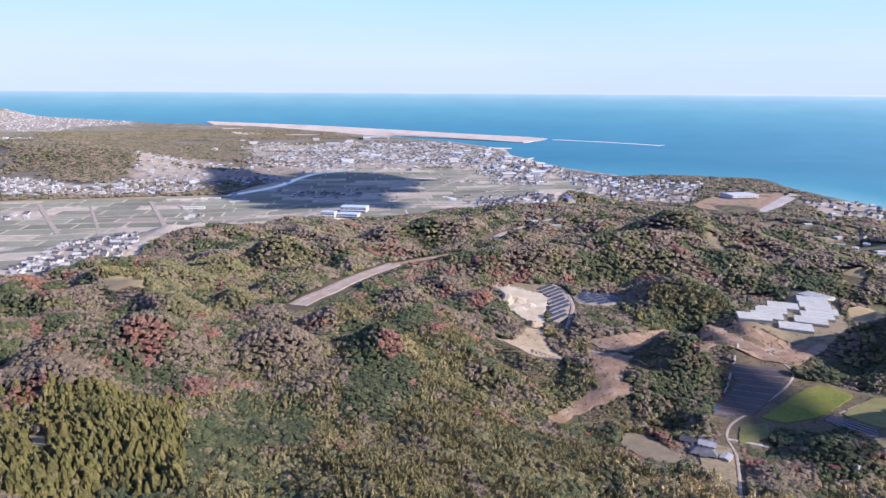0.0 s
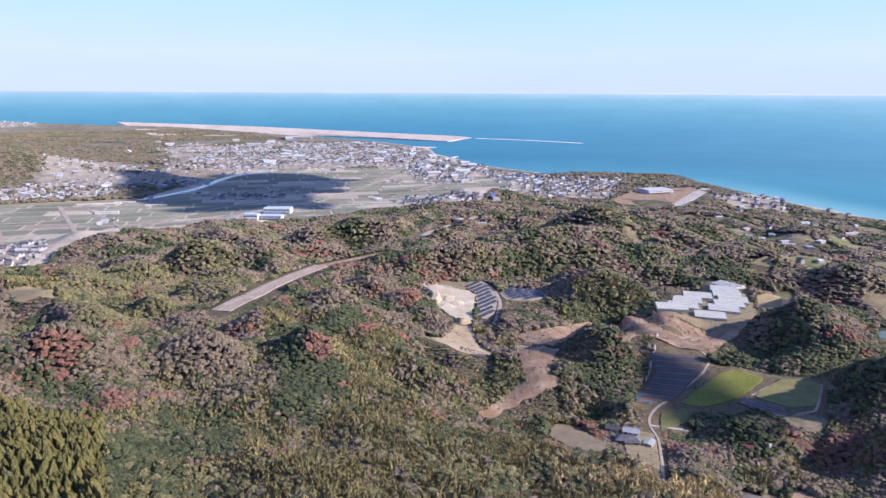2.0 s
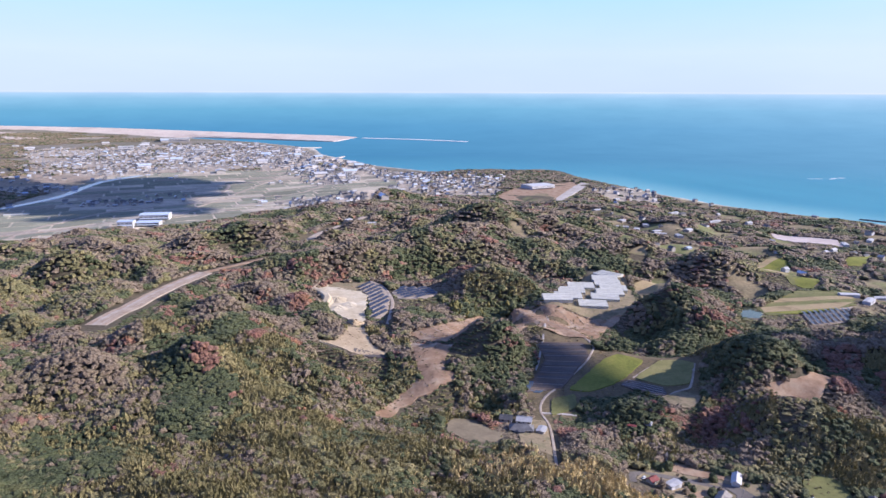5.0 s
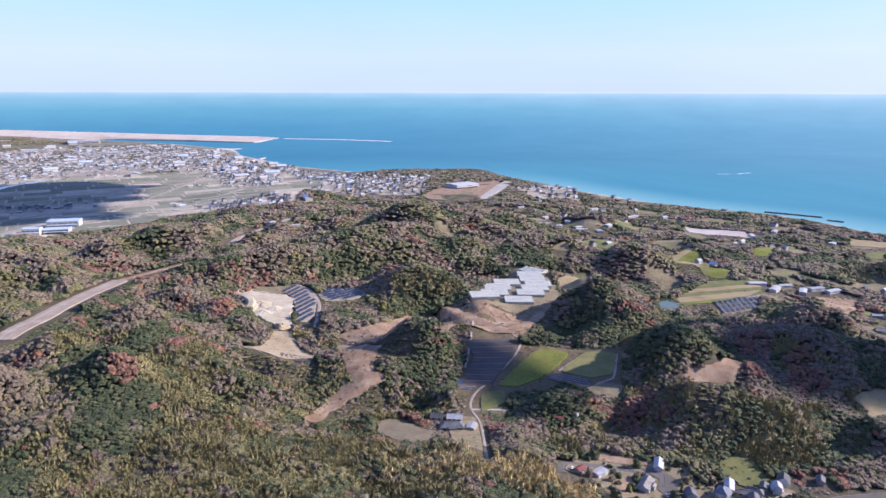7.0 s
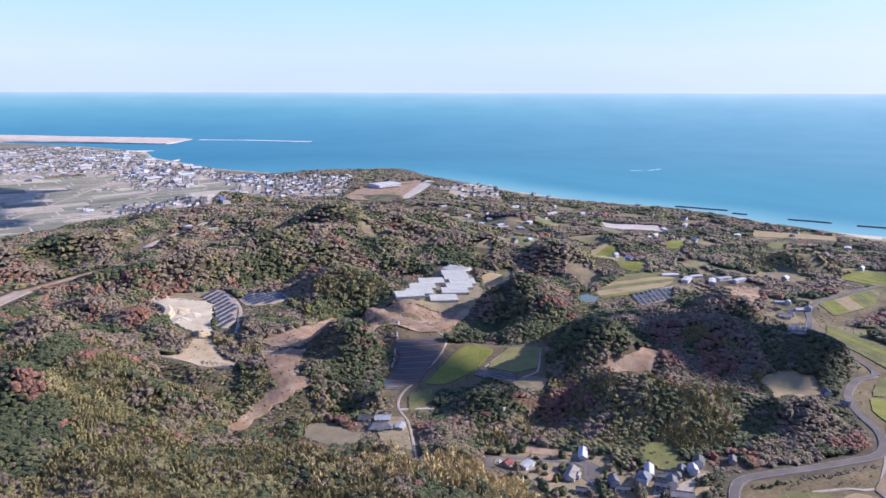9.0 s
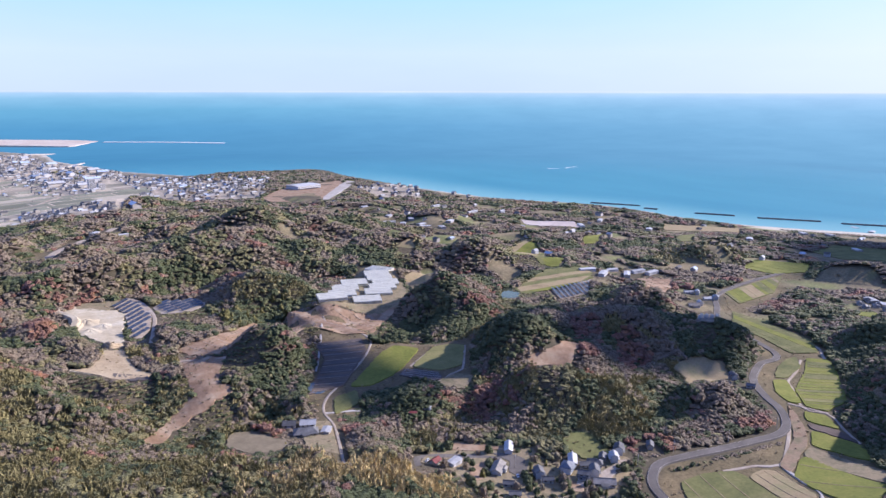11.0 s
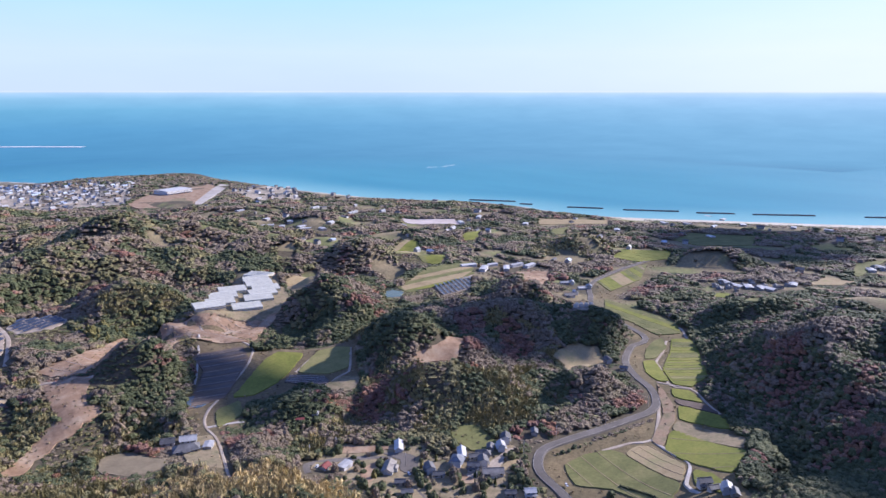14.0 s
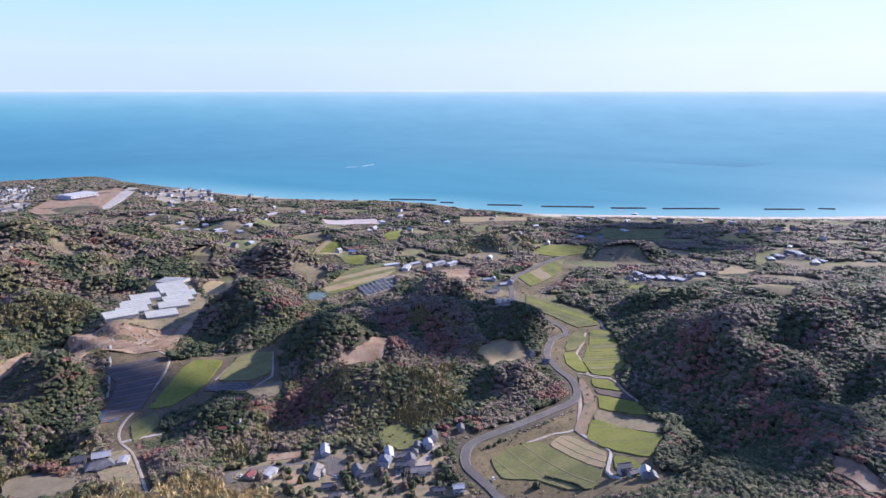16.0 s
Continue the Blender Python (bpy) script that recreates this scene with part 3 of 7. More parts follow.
TOWN_L = [(419, 2380), (596, 2311), (737, 1969), (630, 1733), (494, 1786), (369, 1758)]
QUIET = [(CUTTING, 22), (TRACK_A, 18), (TRACK_B, 14), (ROAD, 9), (LANE_A, 7), (VROAD, 7)]
FLAT_LAND = [F4B, F5B, F8B, F1, F2, F3, F4, F5, F6, F7, F8, F9, F10, F11, GREENS, FIELD_B, FIELD_C, FIELD_D, TERRACE, HAMLET, SOLAR_A, SOLAR_B, SOLAR_C, QSAND, QLOW, QBACK, YARD, POND, MEADOW_D, POND_B]
GLASSLAND = [(307, 696), (352, 755), (438, 836), (496, 842), (438, 708), (393, 655)]
GL = [(314, 697), (345, 688), (342, 730), (376, 716), (356, 750), (387, 737), (377, 766), (407, 754)]
GR = [(356, 693), (385, 681), (382, 713), (415, 698), (398, 729), (430, 717), (411, 745), (439, 733), (416, 770), (445, 757), (423, 790), (452, 777), (441, 824), (460, 793)]
SA = [(115, 707), (137, 733)]
SB = [(165, 795), (191, 808)]
SC = [(644, 653), (633, 634)]
SD = [(611, 418), (736, 499), (767, 487), (628, 402)]
SHADE_A = [(-748, 2288), (-703, 2501), (-564, 2426), (-468, 2246), (-462, 2525), (-298, 2534), (-76, 2368), (-88, 2194), (-139, 2006), (-131, 1688), (-194, 1628), (-316, 1705), (-422, 1800), (-530, 1927), (-640, 1962)]
SHADE_B = [(266, 636), (278, 634), (282, 603), (306, 567), (300, 539), (315, 516), (327, 493), (314, 464), (263, 442), (239, 461), (242, 499), (229, 530), (239, 568)]
SHADE_C = [(550, 552), (622, 515), (699, 500), (690, 440), (704, 393), (623, 348), (553, 366), (521, 401), (475, 424), (478, 471)]
SHADE_D = [(1339, 714), (1562, 529), (1579, 372), (1311, 304), (1095, 409), (1143, 562)]
BW = [(1461, 1174), (1477, 1143), (1507, 1052), (1556, 972), (1575, 924), (1653, 811), (1665, 770), (1720, 697), (1741, 661), (1833, 546), (1896, 453), (1959, 372), (1995, 344), (2015, 310)]
BX = [(1115, 1484), (1150, 1391), (1135, 1325), (1164, 1231), (1414, 1319), (1484, 1207), (1302, 1036), (1470, 1069)]
SPIT = [(-2376, 7029), (-665, 6104), (148, 5258), (685, 4852), (719, 4685), (498, 4251), (267, 4412), (-335, 4868), (-865, 4762), (-1377, 4682)]
MOLE = [(719, 4564), (1035, 4338), (1289, 4081)]
JETA = [(226, 3713), (374, 3842)]
JETB = [(296, 2954), (426, 3277)]
LOT = [(730, 1618), (987, 1951), (1001, 1910), (766, 1615)]
SAND = [(11, 2657), (155, 2920), (263, 3072), (227, 2927), (99, 2700)]
HT = [(-423, 4402), (-350, 4380), (-470, 4330), (-821, 3563), (-579, 3685), (-406, 3476), (-224, 3492), (-106, 2653), (-661, 3641), (-1160, 4052), (-754, 4164), (-556, 4195), (-1022, 3778), (-793, 2203), (-1090, 3325), (210, 2709), (240, 2752), (303, 2383), (301, 2220), (315, 1692)]
ORANGE = [(425, 302)]
POLES = [(291, 330), (311, 281), (286, 298)]
CARS = [(355, 239), (285, 320), (241, 365)]
SHR = [(383, 267), (388, 266), (393, 264), (400, 264), (405, 262)]
HEDGE = [(379, 212), (379, 200), (377, 189), (372, 180)]
DKTREE = [(365, 211)]
BAMBOO_H = [(366, 345), (385, 360), (422, 368), (480, 383), (459, 342), (417, 313)]
BROWN_A = [(490, 354), (486, 302), (454, 273), (415, 279), (442, 319)]
BROWN_B = [(661, 232), (696, 154), (638, 138), (585, 186)]
DARK_A = [(573, 419), (616, 405), (731, 406), (669, 363), (608, 349), (557, 385)]
RUSTY = [(599, 192), (583, 123), (564, 173), (493, 114), (518, 99), (541, 121), (465, 71), (501, 468), (517, 428), (358, 395), (534, 270)]
COAST_A = [(1173, 287), (1268, 306), (1336, 274), (1244, 277), (1176, 276)]
COAST_B = [(1062, 319), (1133, 312), (1140, 273), (1101, 282)]
COAST_C = [(800, 307), (917, 346), (946, 328), (798, 286)]
COAST_D = [(918, 391), (932, 373), (903, 365), (899, 383)]
COAST_E = [(1220, 931), (1338, 812), (1288, 796), (1167, 882)]
COAST_F = [(1133, 828), (1190, 825), (1120, 783), (1089, 791)]
COAST_G = [(985, 1122), (1063, 1035), (1024, 981), (956, 1071)]
COAST_H = [(1245, 620), (1349, 634), (1415, 522), (1310, 493), (1223, 556)]
CLEAR_A = [(404, 443), (422, 438), (457, 446), (482, 449), (446, 426), (387, 388), (379, 400)]
CLEAR_B = [(534, 386), (574, 387), (601, 372), (584, 349), (492, 315), (532, 368)]
CLEAR_C = [(816, 659), (865, 630), (785, 581), (652, 513)]
RAIL = [(1250, 772), (1310, 672), (1357, 570), (1436, 450), (1532, 349), (1584, 289)]
LONGROOF = [(738, 689), (808, 706), (841, 680), (857, 666)]
WHITE = [(693, 1192), (729, 1191), (737, 1134), (1080, 1009), (1241, 740), (1411, 725), (1406, 702), (1440, 685), (1513, 592), (1495, 529), (1558, 503), (1583, 440), (1681, 352), (1647, 731), (1622, 684), (1240, 853), (1144, 903), (1335, 584), (964, 390), (979, 384), (982, 368), (1002, 368), (985, 353), (989, 342), (1010, 334), (987, 405), (1041, 328), (960, 408), (1226, 274), (1255, 268), (1272, 260), (1303, 254), (1290, 243), (1267, 222), (1242, 209), (1258, 204), (1231, 279)]
WEST = [(183, 1367), (220, 1313), (417, 1530), (725, 1243), (761, 1211), (755, 1151), (750, 1081), (787, 1107), (757, 1342), (749, 1395), (872, 1375), (912, 1360)]
EVER_A = [(-154, 386), (-145, 426), (-122, 439), (-90, 425), (-78, 379), (-103, 378), (-127, 367), (-128, 320), (-142, 348)]
EVER_B = [(-75, 483), (-67, 587), (-31, 651), (-19, 623), (-37, 513), (-23, 462), (-49, 478)]
EVER_C = [(-72, 504), (-52, 509), (-19, 505), (-17, 464), (-36, 427), (-67, 432)]
OLIVE_A = [(-319, 713), (-415, 1020), (-321, 997), (-185, 899), (-145, 764), (-193, 720), (-184, 557), (-255, 616)]
BROWN_C = [(-295, 469), (-319, 638), (-184, 557), (-112, 584), (-83, 518), (-82, 461), (-147, 459), (-209, 446), (-250, 417)]
DARK_B = [(24, 574), (41, 625), (89, 624), (135, 572), (121, 545), (82, 533), (45, 540)]
RUSTY_B = [(-199, 652), (-190, 541), (-215, 498), (-229, 497), (-269, 417), (-168, 450), (-227, 480), (-239, 473), (-114, 774), (-34, 822), (4, 770), (-68, 643), (-411, 701), (-440, 979), (-453, 1091), (-89, 727), (-41, 515), (-7, 612), (3, 771), (-11, 632), (43, 850), (-101, 995), (65, 848)]
GOLD_A = [(128, 380), (150, 392), (178, 388), (198, 366), (222, 345), (252, 330), (250, 298), (215, 305), (132, 360)]
RIVER = [(-371, 2613), (-457, 2494), (-492, 2366), (-519, 2152), (-582, 1997), (-622, 1942)]
PLAIN_LINES = [([(-149, 1926), (-283, 1865), (-339, 1836), (-407, 1733), (-467, 1589), (-472, 1277), (-550, 1210)], 12), ([(-1050, 1781), (-900, 1557), (-792, 1399)], 10),
               ([(-783, 1839), (-697, 1669), (-631, 1538), (-494, 1257)], 10), ([(-1174, 1814), (-1015, 1854), (-830, 1885), (-611, 1933)], 26), ([(-106, 2004), (26, 1999), (124, 1991), (211, 2129)], 10),
               ([(-161, 2335), (-74, 2307), (-86, 2125), (-155, 2005)], 10), ([(-316, 1705), (-194, 1628), (-119, 1720), (-33, 1663)], 12), ([(-1009, 1549), (-878, 1594), (-697, 1638)], 9), ([(-898, 1372), (-792, 1388), (-686, 1489)], 8)]
FILMS = [(-720, 1861), (-669, 1871), (-639, 1894), (-625, 1721), (-633, 1745), (-546, 1845)]
TOWN_O = [(-992, 1543), (-1031, 1607), (-1000, 1622), (-988, 1651), (-954, 1592), (-958, 1551)]
TOWN_P = [(-38, 1924), (26, 1963), (87, 1884), (190, 1907), (279, 1733), (250, 1508), (146, 1525), (22, 1640)]
TOWN_Q = [(-515, 2059), (-376, 2042), (-182, 2127), (-149, 1926), (-292, 1929), (-488, 1951)]
REEF = [[(1918, 2028), (1940, 2016), (1958, 2005)], [(1985, 2000), (2003, 2004), (2022, 2008)], [(2036, 2012), (2063, 2014)]]
BARE_E = [(446, 54), (440, 36), (426, 20), (415, 20), (420, 40), (431, 52)]
ROCKY = [(-231, 352), (-236, 362), (-225, 361), (-214, 345), (-217, 340)]
TARP = [(223, 530), (238, 526), (236, 514), (227, 504), (218, 511)]
BAMBOO_N = [(-106, 687), (4, 614), (69, 601), (99, 527), (118, 455), (142, 400), (212, 326), (-71, 398)]
BAMBOO_P = [(146, 531), (172, 542), (198, 527), (202, 484), (185, 461), (157, 465), (116, 449), (108, 507)]
TRK_A = [(127, 619), (145, 611), (157, 592)]
TRK_B = [(256, 717), (283, 697), (309, 686), (308, 656), (359, 657)]
TRK_C = [(305, 671), (278, 618), (254, 572), (242, 551)]
TRK_D = [(321, 515), (343, 527), (367, 539)]
COURT = [(338, 293), (361, 295), (369, 293), (360, 289), (336, 284), (327, 278), (312, 288), (315, 296), (326, 287)]
EARTHBANK = [(557, 282), (541, 265), (522, 247), (497, 233), (479, 229), (448, 218), (451, 229), (459, 231), (490, 239), (515, 254), (537, 269)]
FIELD_LANE = [(559, 283), (564, 252), (546, 230), (531, 211)]
BAMBOO_Q = [(385, 362), (452, 396), (479, 378), (454, 338), (404, 309), (386, 320), (369, 340)]
BAMBOO_R = [(348, 391), (364, 373), (370, 357), (343, 334), (320, 353)]
BAMBOO_S = [(294, 428), (333, 426), (301, 373), (270, 390)]
BAMBOO_T = [(259, 425), (276, 421), (275, 398), (257, 377), (236, 390)]
RUSTY_C = [(623, 218), (633, 209), (602, 173), (589, 170), (584, 186), (593, 203)]
RUSTY_D = [(507, 131), (522, 120), (524, 92), (479, 80), (471, 95), (481, 121)]
BROWN_D = [(649, 225), (613, 171), (635, 103), (506, 77), (524, 132), (559, 185)]
FILMPLOT = [(313, 513), (334, 485), (329, 472), (320, 474), (301, 503)]
BAMBOO_U = [(259, 426), (282, 419), (266, 382), (238, 393)]
BAMBOO_V = [(56, 618), (131, 572), (141, 580), (125, 536), (47, 552)]
BROWN_E = [(140, 705), (176, 653), (167, 616), (126, 636)]
BROWN_F = [(174, 553), (199, 546), (219, 539), (198, 493), (160, 523)]
PUDDLE = [(83, 617), (93, 610), (109, 600), (110, 591), (94, 593), (83, 604)]
TRK_E = [(138, 586), (143, 571), (142, 558), (135, 551), (125, 545)]
SHADE_E = [(521, 134), (573, 114), (666, 71), (580, 44), (432, 27), (394, 70), (383, 97)]
HILL_R = [(607, 232), (633, 217), (615, 161), (652, 113), (723, 56), (457, 28), (426, 48), (468, 96), (517, 150), (547, 188)]
CLEAR = [SD, LOT, COAST_A, COAST_B, COAST_C, COAST_D, COAST_E, COAST_F, COAST_G, COAST_H, CLEAR_A, CLEAR_B, CLEAR_C]


# ---- mesh tools ----
def drawn_in(v):
    """The far distance, past 3.6 km, is drawn in towards the eye along its lines of sight, and ends at 4.9 km."""
    v = np.asarray(v, float)
    r = np.maximum(np.hypot(v[:, 0], v[:, 1]), 1.0)
    q = np.where(r > 3600, 3600 + 1300 * (1 - np.exp(-(r - 3600) / 1300)), r) / r
    e = np.array(EYE)
    return e + (v - e) * q[:, None]


def bulk(name, verts, faces, mat, smooth_shade=False, drawn=True, mats=None, index=None):
    """One mesh object from arrays: vertices (n, 3) and triangles or quads (m, 3 or 4)."""
    me = bpy.data.meshes.new(name)
    verts = drawn_in(verts) if drawn else np.asarray(verts, float)
    faces = np.asarray(faces)
    k = faces.shape[1]
    me.vertices.add(len(verts))
    me.vertices.foreach_set("co", verts.astype(np.float32).ravel())
    me.loops.add(faces.size)
    me.loops.foreach_set("vertex_index", faces.astype(np.int32).ravel())
    me.polygons.add(len(faces))
    me.polygons.foreach_set("loop_start", np.arange(0, faces.size, k, dtype=np.int32))
    me.polygons.foreach_set("loop_total", np.full(len(faces), k, np.int32))
    for x in (mats or [mat]):
        me.materials.append(x)
    if index is not None:
        me.polygons.foreach_set("material_index", np.asarray(index, np.int32))
    me.polygons.foreach_set("use_smooth", np.full(len(faces), smooth_shade))
    me.update(calc_edges=True)
    me.validate()
    return new(name, me)


def part(name, bm, mat, parent=None, label=""):
    """Links a bmesh as one mesh object, under a thing or a part."""
    me = bpy.data.meshes.new(name)
    bm.to_mesh(me)
    bm.free()
    for m in (mat if isinstance(mat, (list, tuple)) else [mat]):
        me.materials.append(m)
    ob = new(name, me)
    if parent is not None:
        ob.parent = parent
    return tagged(ob, label)


def box(bm, x0, x1, y0, y1, z0, z1, mi=0):
    v = [bm.verts.new(c) for c in ((x0, y0, z0), (x1, y0, z0), (x1, y1, z0), (x0, y1, z0), (x0, y0, z1), (x1, y0, z1), (x1, y1, z1), (x0, y1, z1))]
    for f in ((0, 3, 2, 1), (4, 5, 6, 7), (0, 1, 5, 4), (1, 2, 6, 5), (2, 3, 7, 6), (3, 0, 4, 7)):
        bm.faces.new([v[i] for i in f]).material_index = mi


def boxed(*dims):
    bm = bmesh.new()
    box(bm, *dims)
    return bm


def hz(x, y):
    return float(height(np.array([[x, y]]))[0])


def glide(line, step):
    """A smooth curve through the corners of a line, as points at even steps."""
    p = np.array(line, float)
    if len(p) < 3:
        n = max(2, int(np.hypot(*(p[-1] - p[0])) / step) + 1)
        return p[0] + (p[-1] - p[0]) * np.linspace(0, 1, n)[:, None]
    p = np.vstack([2 * p[0] - p[1], p, 2 * p[-1] - p[-2]])
    out = []
    for a, b, c, d in zip(p, p[1:], p[2:], p[3:]):
        n = max(2, int(np.hypot(*(c - b)) / step))
        u = np.arange(n)[:, None] / n
        out.append(0.5 * (2 * b + (c - a) * u + (2 * a - 5 * b + 4 * c - d) * u * u + (3 * b - a - 3 * c + d) * u ** 3))
    return np.vstack(out + [p[-2][None]])


def eased(z, n=5):
    z = np.array(z, float)
    for _ in range(n):
        z[1:-1] = (z[:-2] + 2 * z[1:-1] + z[2:]) / 4
    return z


def strip(name, line, wide, mat, lift=0.4, thick=1.2, step=6.0, side=0.0, parent=None, **tags):
    """A road or lane: a slab with sides, laid along a curve on the ground; side shifts it from the curve."""
    c = glide(line, step)
    d = np.gradient(c, axis=0)
    n = np.stack([-d[:, 1], d[:, 0]], -1) / np.maximum(np.hypot(d[:, 0], d[:, 1]), 1e-6)[:, None]
    z = eased(height(c)) + lift
    rows = []
    for off, dz in ((-wide / 2 - thick * 0.6, -thick), (-wide / 2, 0), (0, 0.05), (wide / 2, 0), (wide / 2 + thick * 0.6, -thick)):
        q = c + n * (off + side)
        rows.append(np.column_stack([q, z + dz]))
    v = np.stack(rows, 1).reshape(-1, 3)
    i = np.arange(len(c) - 1)[:, None] * 5 + np.arange(4)[None]
    i = i.ravel()
    ob = bulk(name, v, np.stack([i, i + 1, i + 6, i + 5], -1)[:, ::-1], mat)
    if parent is not None:
        ob.parent = parent
    return tagged(ob, **tags)


def plot(name, poly, mat, lift=0.35, skirt=2.0, level=True, grid=5.0, parent=None, **tags):
    """A field, yard or patch of ground: a slab within a rounded outline, level or draped over the ground."""
    poly = [np.array(q, float) for q in poly]
    edge = []
    for a, b in zip(poly, poly[1:] + poly[:1]):
        n = max(2, int(np.hypot(*(b - a)) / grid))
        edge += [a + (b - a) * k / n for k in range(n)]
    edge = np.array(edge)
    edge = (np.roll(edge, 1, 0) + 3 * edge + np.roll(edge, -1, 0)) / 5
    edge = edge + np.stack([ripple(edge, 9, seed=3), ripple(edge, 9, seed=4)], -1) * 0.5
    if name in ("bare_ground", "clearing", "meadow", "quarry_floor", "quarry_bench", "pond_bed"):
        edge = edge + np.stack([ripple(edge, 22, seed=5), ripple(edge, 22, seed=6)], -1) * 1.5 + np.stack([ripple(edge, 7, seed=7), ripple(edge, 7, seed=8)], -1) * 0.9
    mid = edge.mean(0)
    m = 1 if level else max(3, int(np.hypot(*(edge - mid).T).max() / grid))
    zs = height(edge)
    if level:
        fit = np.linalg.lstsq(np.column_stack([edge - mid, np.ones(len(edge))]), zs, rcond=None)[0]
    rings, k = [], len(edge)
    for j in range(m + 1):
        q = mid + (edge - mid) * (1 - j / (m + 0.5))
        z = np.column_stack([q - mid, np.ones(k)]) @ fit if level else height(q)
        rings.append(np.column_stack([q, z + lift]))
    out = rings[0] + [0, 0, -skirt]
    out[:, :2] = mid + (out[:, :2] - mid) * (1 + 0.4 * skirt / np.maximum(np.hypot(*(edge - mid).T), 1))[:, None]
    rings = [out] + rings
    bm = bmesh.new()
    vs = [[bm.verts.new(c) for c in ring] for ring in rings]
    for a, b in zip(vs, vs[1:]):
        for i in range(k):
            bm.faces.new((a[i], a[(i + 1) % k], b[(i + 1) % k], b[i]))
    bm.faces.new(vs[-1])
    bmesh.ops.recalc_face_normals(bm, faces=bm.faces)
    bmesh.ops.triangulate(bm, faces=bm.faces)
    for v in bm.verts:
        v.co = drawn_in(np.array([v.co]))[0]
    return tagged(part(name, bm, mat, parent), **tags)

# ---- the land and the sea ----
def polar(radii, angles):
    a, r = np.meshgrid(np.radians(angles), radii, indexing="ij")
    return np.stack([r * np.sin(a), r * np.cos(a)], -1)


def grid_faces(n, m, wrap=True):
    i, j = np.meshgrid(np.arange(n if wrap else n - 1), np.arange(m - 1), indexing="ij")
    i2 = (i + 1) % n
    return np.stack([i * m + j, i * m + j + 1, i2 * m + j + 1, i2 * m + j], -1).reshape(-1, 4)


ANGLES = np.concatenate([np.arange(-42, 94, 0.5), np.arange(94, 318, 3.5)])
RADII = np.concatenate([[0.01, 8.0, 22.0], 40 * np.exp(np.arange(0, 5.95, 0.019))])
gp = polar(RADII, ANGLES)
gz = height(gp)
ground = bulk("ground", np.concatenate([gp, gz[..., None]], -1).reshape(-1, 3), grid_faces(len(ANGLES), len(RADII)), GROUND, True)
tagged(ground, "wooded brown hills, farmland and a coastal plain", "ground", kind="structure")
shore_d = inland(gp)
cover = np.zeros(gp.shape[:2] + (4,)) + (0.115, 0.095, 0.06, 1)


def lay(mask, colour):
    cover[..., :3] = cover[..., :3] * (1 - mask[..., None]) + np.array(colour) * mask[..., None]


for vl, vc in ((VALLEY_A, (0.185, 0.145, 0.075)), (VALLEY_B, (0.175, 0.135, 0.075))):
    lay(np.where(inside(vl, gp), 1.0, smooth(7, 0, away(vl + vl[:1], gp))), vc)
TOWNS = [TOWN_A, TOWN_B, TOWN_C, TOWN_D, TOWN_E, TOWN_F, TOWN_G, TOWN_H, TOWN_I, TOWN_J, TOWN_K, TOWN_L, TOWN_M, TOWN_N]
OPEN_PLAIN = inside(PLAIN, gp)
lay((gp[..., 1] > 2300) * 1.0, (0.19, 0.17, 0.125))
lay(smooth(-0.3, 0.5, ripple(gp, 500, seed=21)) * (gp[..., 1] > 2300) * 0.6, (0.27, 0.235, 0.19))
gr, ga = np.hypot(gp[..., 0], gp[..., 1]), np.degrees(np.arctan2(gp[..., 0], gp[..., 1]))
clearing = smooth(-0.05, 0.05, glade(gp)) * (ga > 18)
lay(clearing, (0.27, 0.22, 0.125))
lay(clearing * smooth(0.2, 0.6, ripple(gp, 110, seed=34)), (0.20, 0.21, 0.08))
lay(inside(TANLAND, frayed(gp)) * 1.0, (0.34, 0.275, 0.205))
lay(OPEN_PLAIN * 1.0, (0.56, 0.485, 0.37))
for tn in TOWNS:
    lay(inside(tn, gp) * 1.0, (0.30, 0.275, 0.25) if tn is TOWN_E or tn is TOWN_M else (0.42, 0.36, 0.285))
lay(smooth(114, 84, shore_d) * smooth(-60, -20, gp[..., 0] - 1100) * smooth(1900, 1700, gp[..., 1]) * (gp[..., 1] < 2300), (0.58, 0.53, 0.44))
lay(smooth(18, 4, shore_d) * (gp[..., 1] >= 2300), (0.55, 0.52, 0.46))
att = ground.data.color_attributes.new("cover", "FLOAT_COLOR", "POINT")
att.data.foreach_set("color", cover.astype(np.float32).ravel())

def sea_ring(name, radii, mat, label, category):
    angles = np.concatenate([np.arange(-42, 94, 0.5), np.arange(94, 318, 4)])
    sp = polar(radii, angles)
    ob = bulk(name, np.concatenate([sp, np.zeros(sp.shape[:2] + (1,))], -1).reshape(-1, 3), grid_faces(len(angles), len(radii)), mat, True)
    shoal = smooth(240, 10, -inland(sp)) * smooth(2600, 1700, sp[..., 1]) * 0.85
    r = np.hypot(sp[..., 0], sp[..., 1])
    bearing = np.degrees(np.arctan2(sp[..., 0], sp[..., 1]))
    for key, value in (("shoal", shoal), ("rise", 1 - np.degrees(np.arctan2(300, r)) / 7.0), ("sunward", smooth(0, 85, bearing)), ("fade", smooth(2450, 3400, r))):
        ob.data.attributes.new(key, "FLOAT", "POINT").data.foreach_set("value", value.astype(np.float32).ravel())
    return tagged(ob, label, category, kind="structure")


sea = sea_ring("water", np.concatenate([[30.0], 700 * np.exp(np.arange(0, 57) * 0.0218), [2420.0]]), SEA, "calm blue sea, turquoise along the beach", "sea")
far_sea = sea_ring("backdrop", np.concatenate([2420 * np.exp(np.arange(0, 2.68, 0.03)), [42000.0, 60000.0, 100000.0, 250000.0, 900000.0]]), FARSEA, "open sea with a pale horizon haze painted into its glow", "sea")

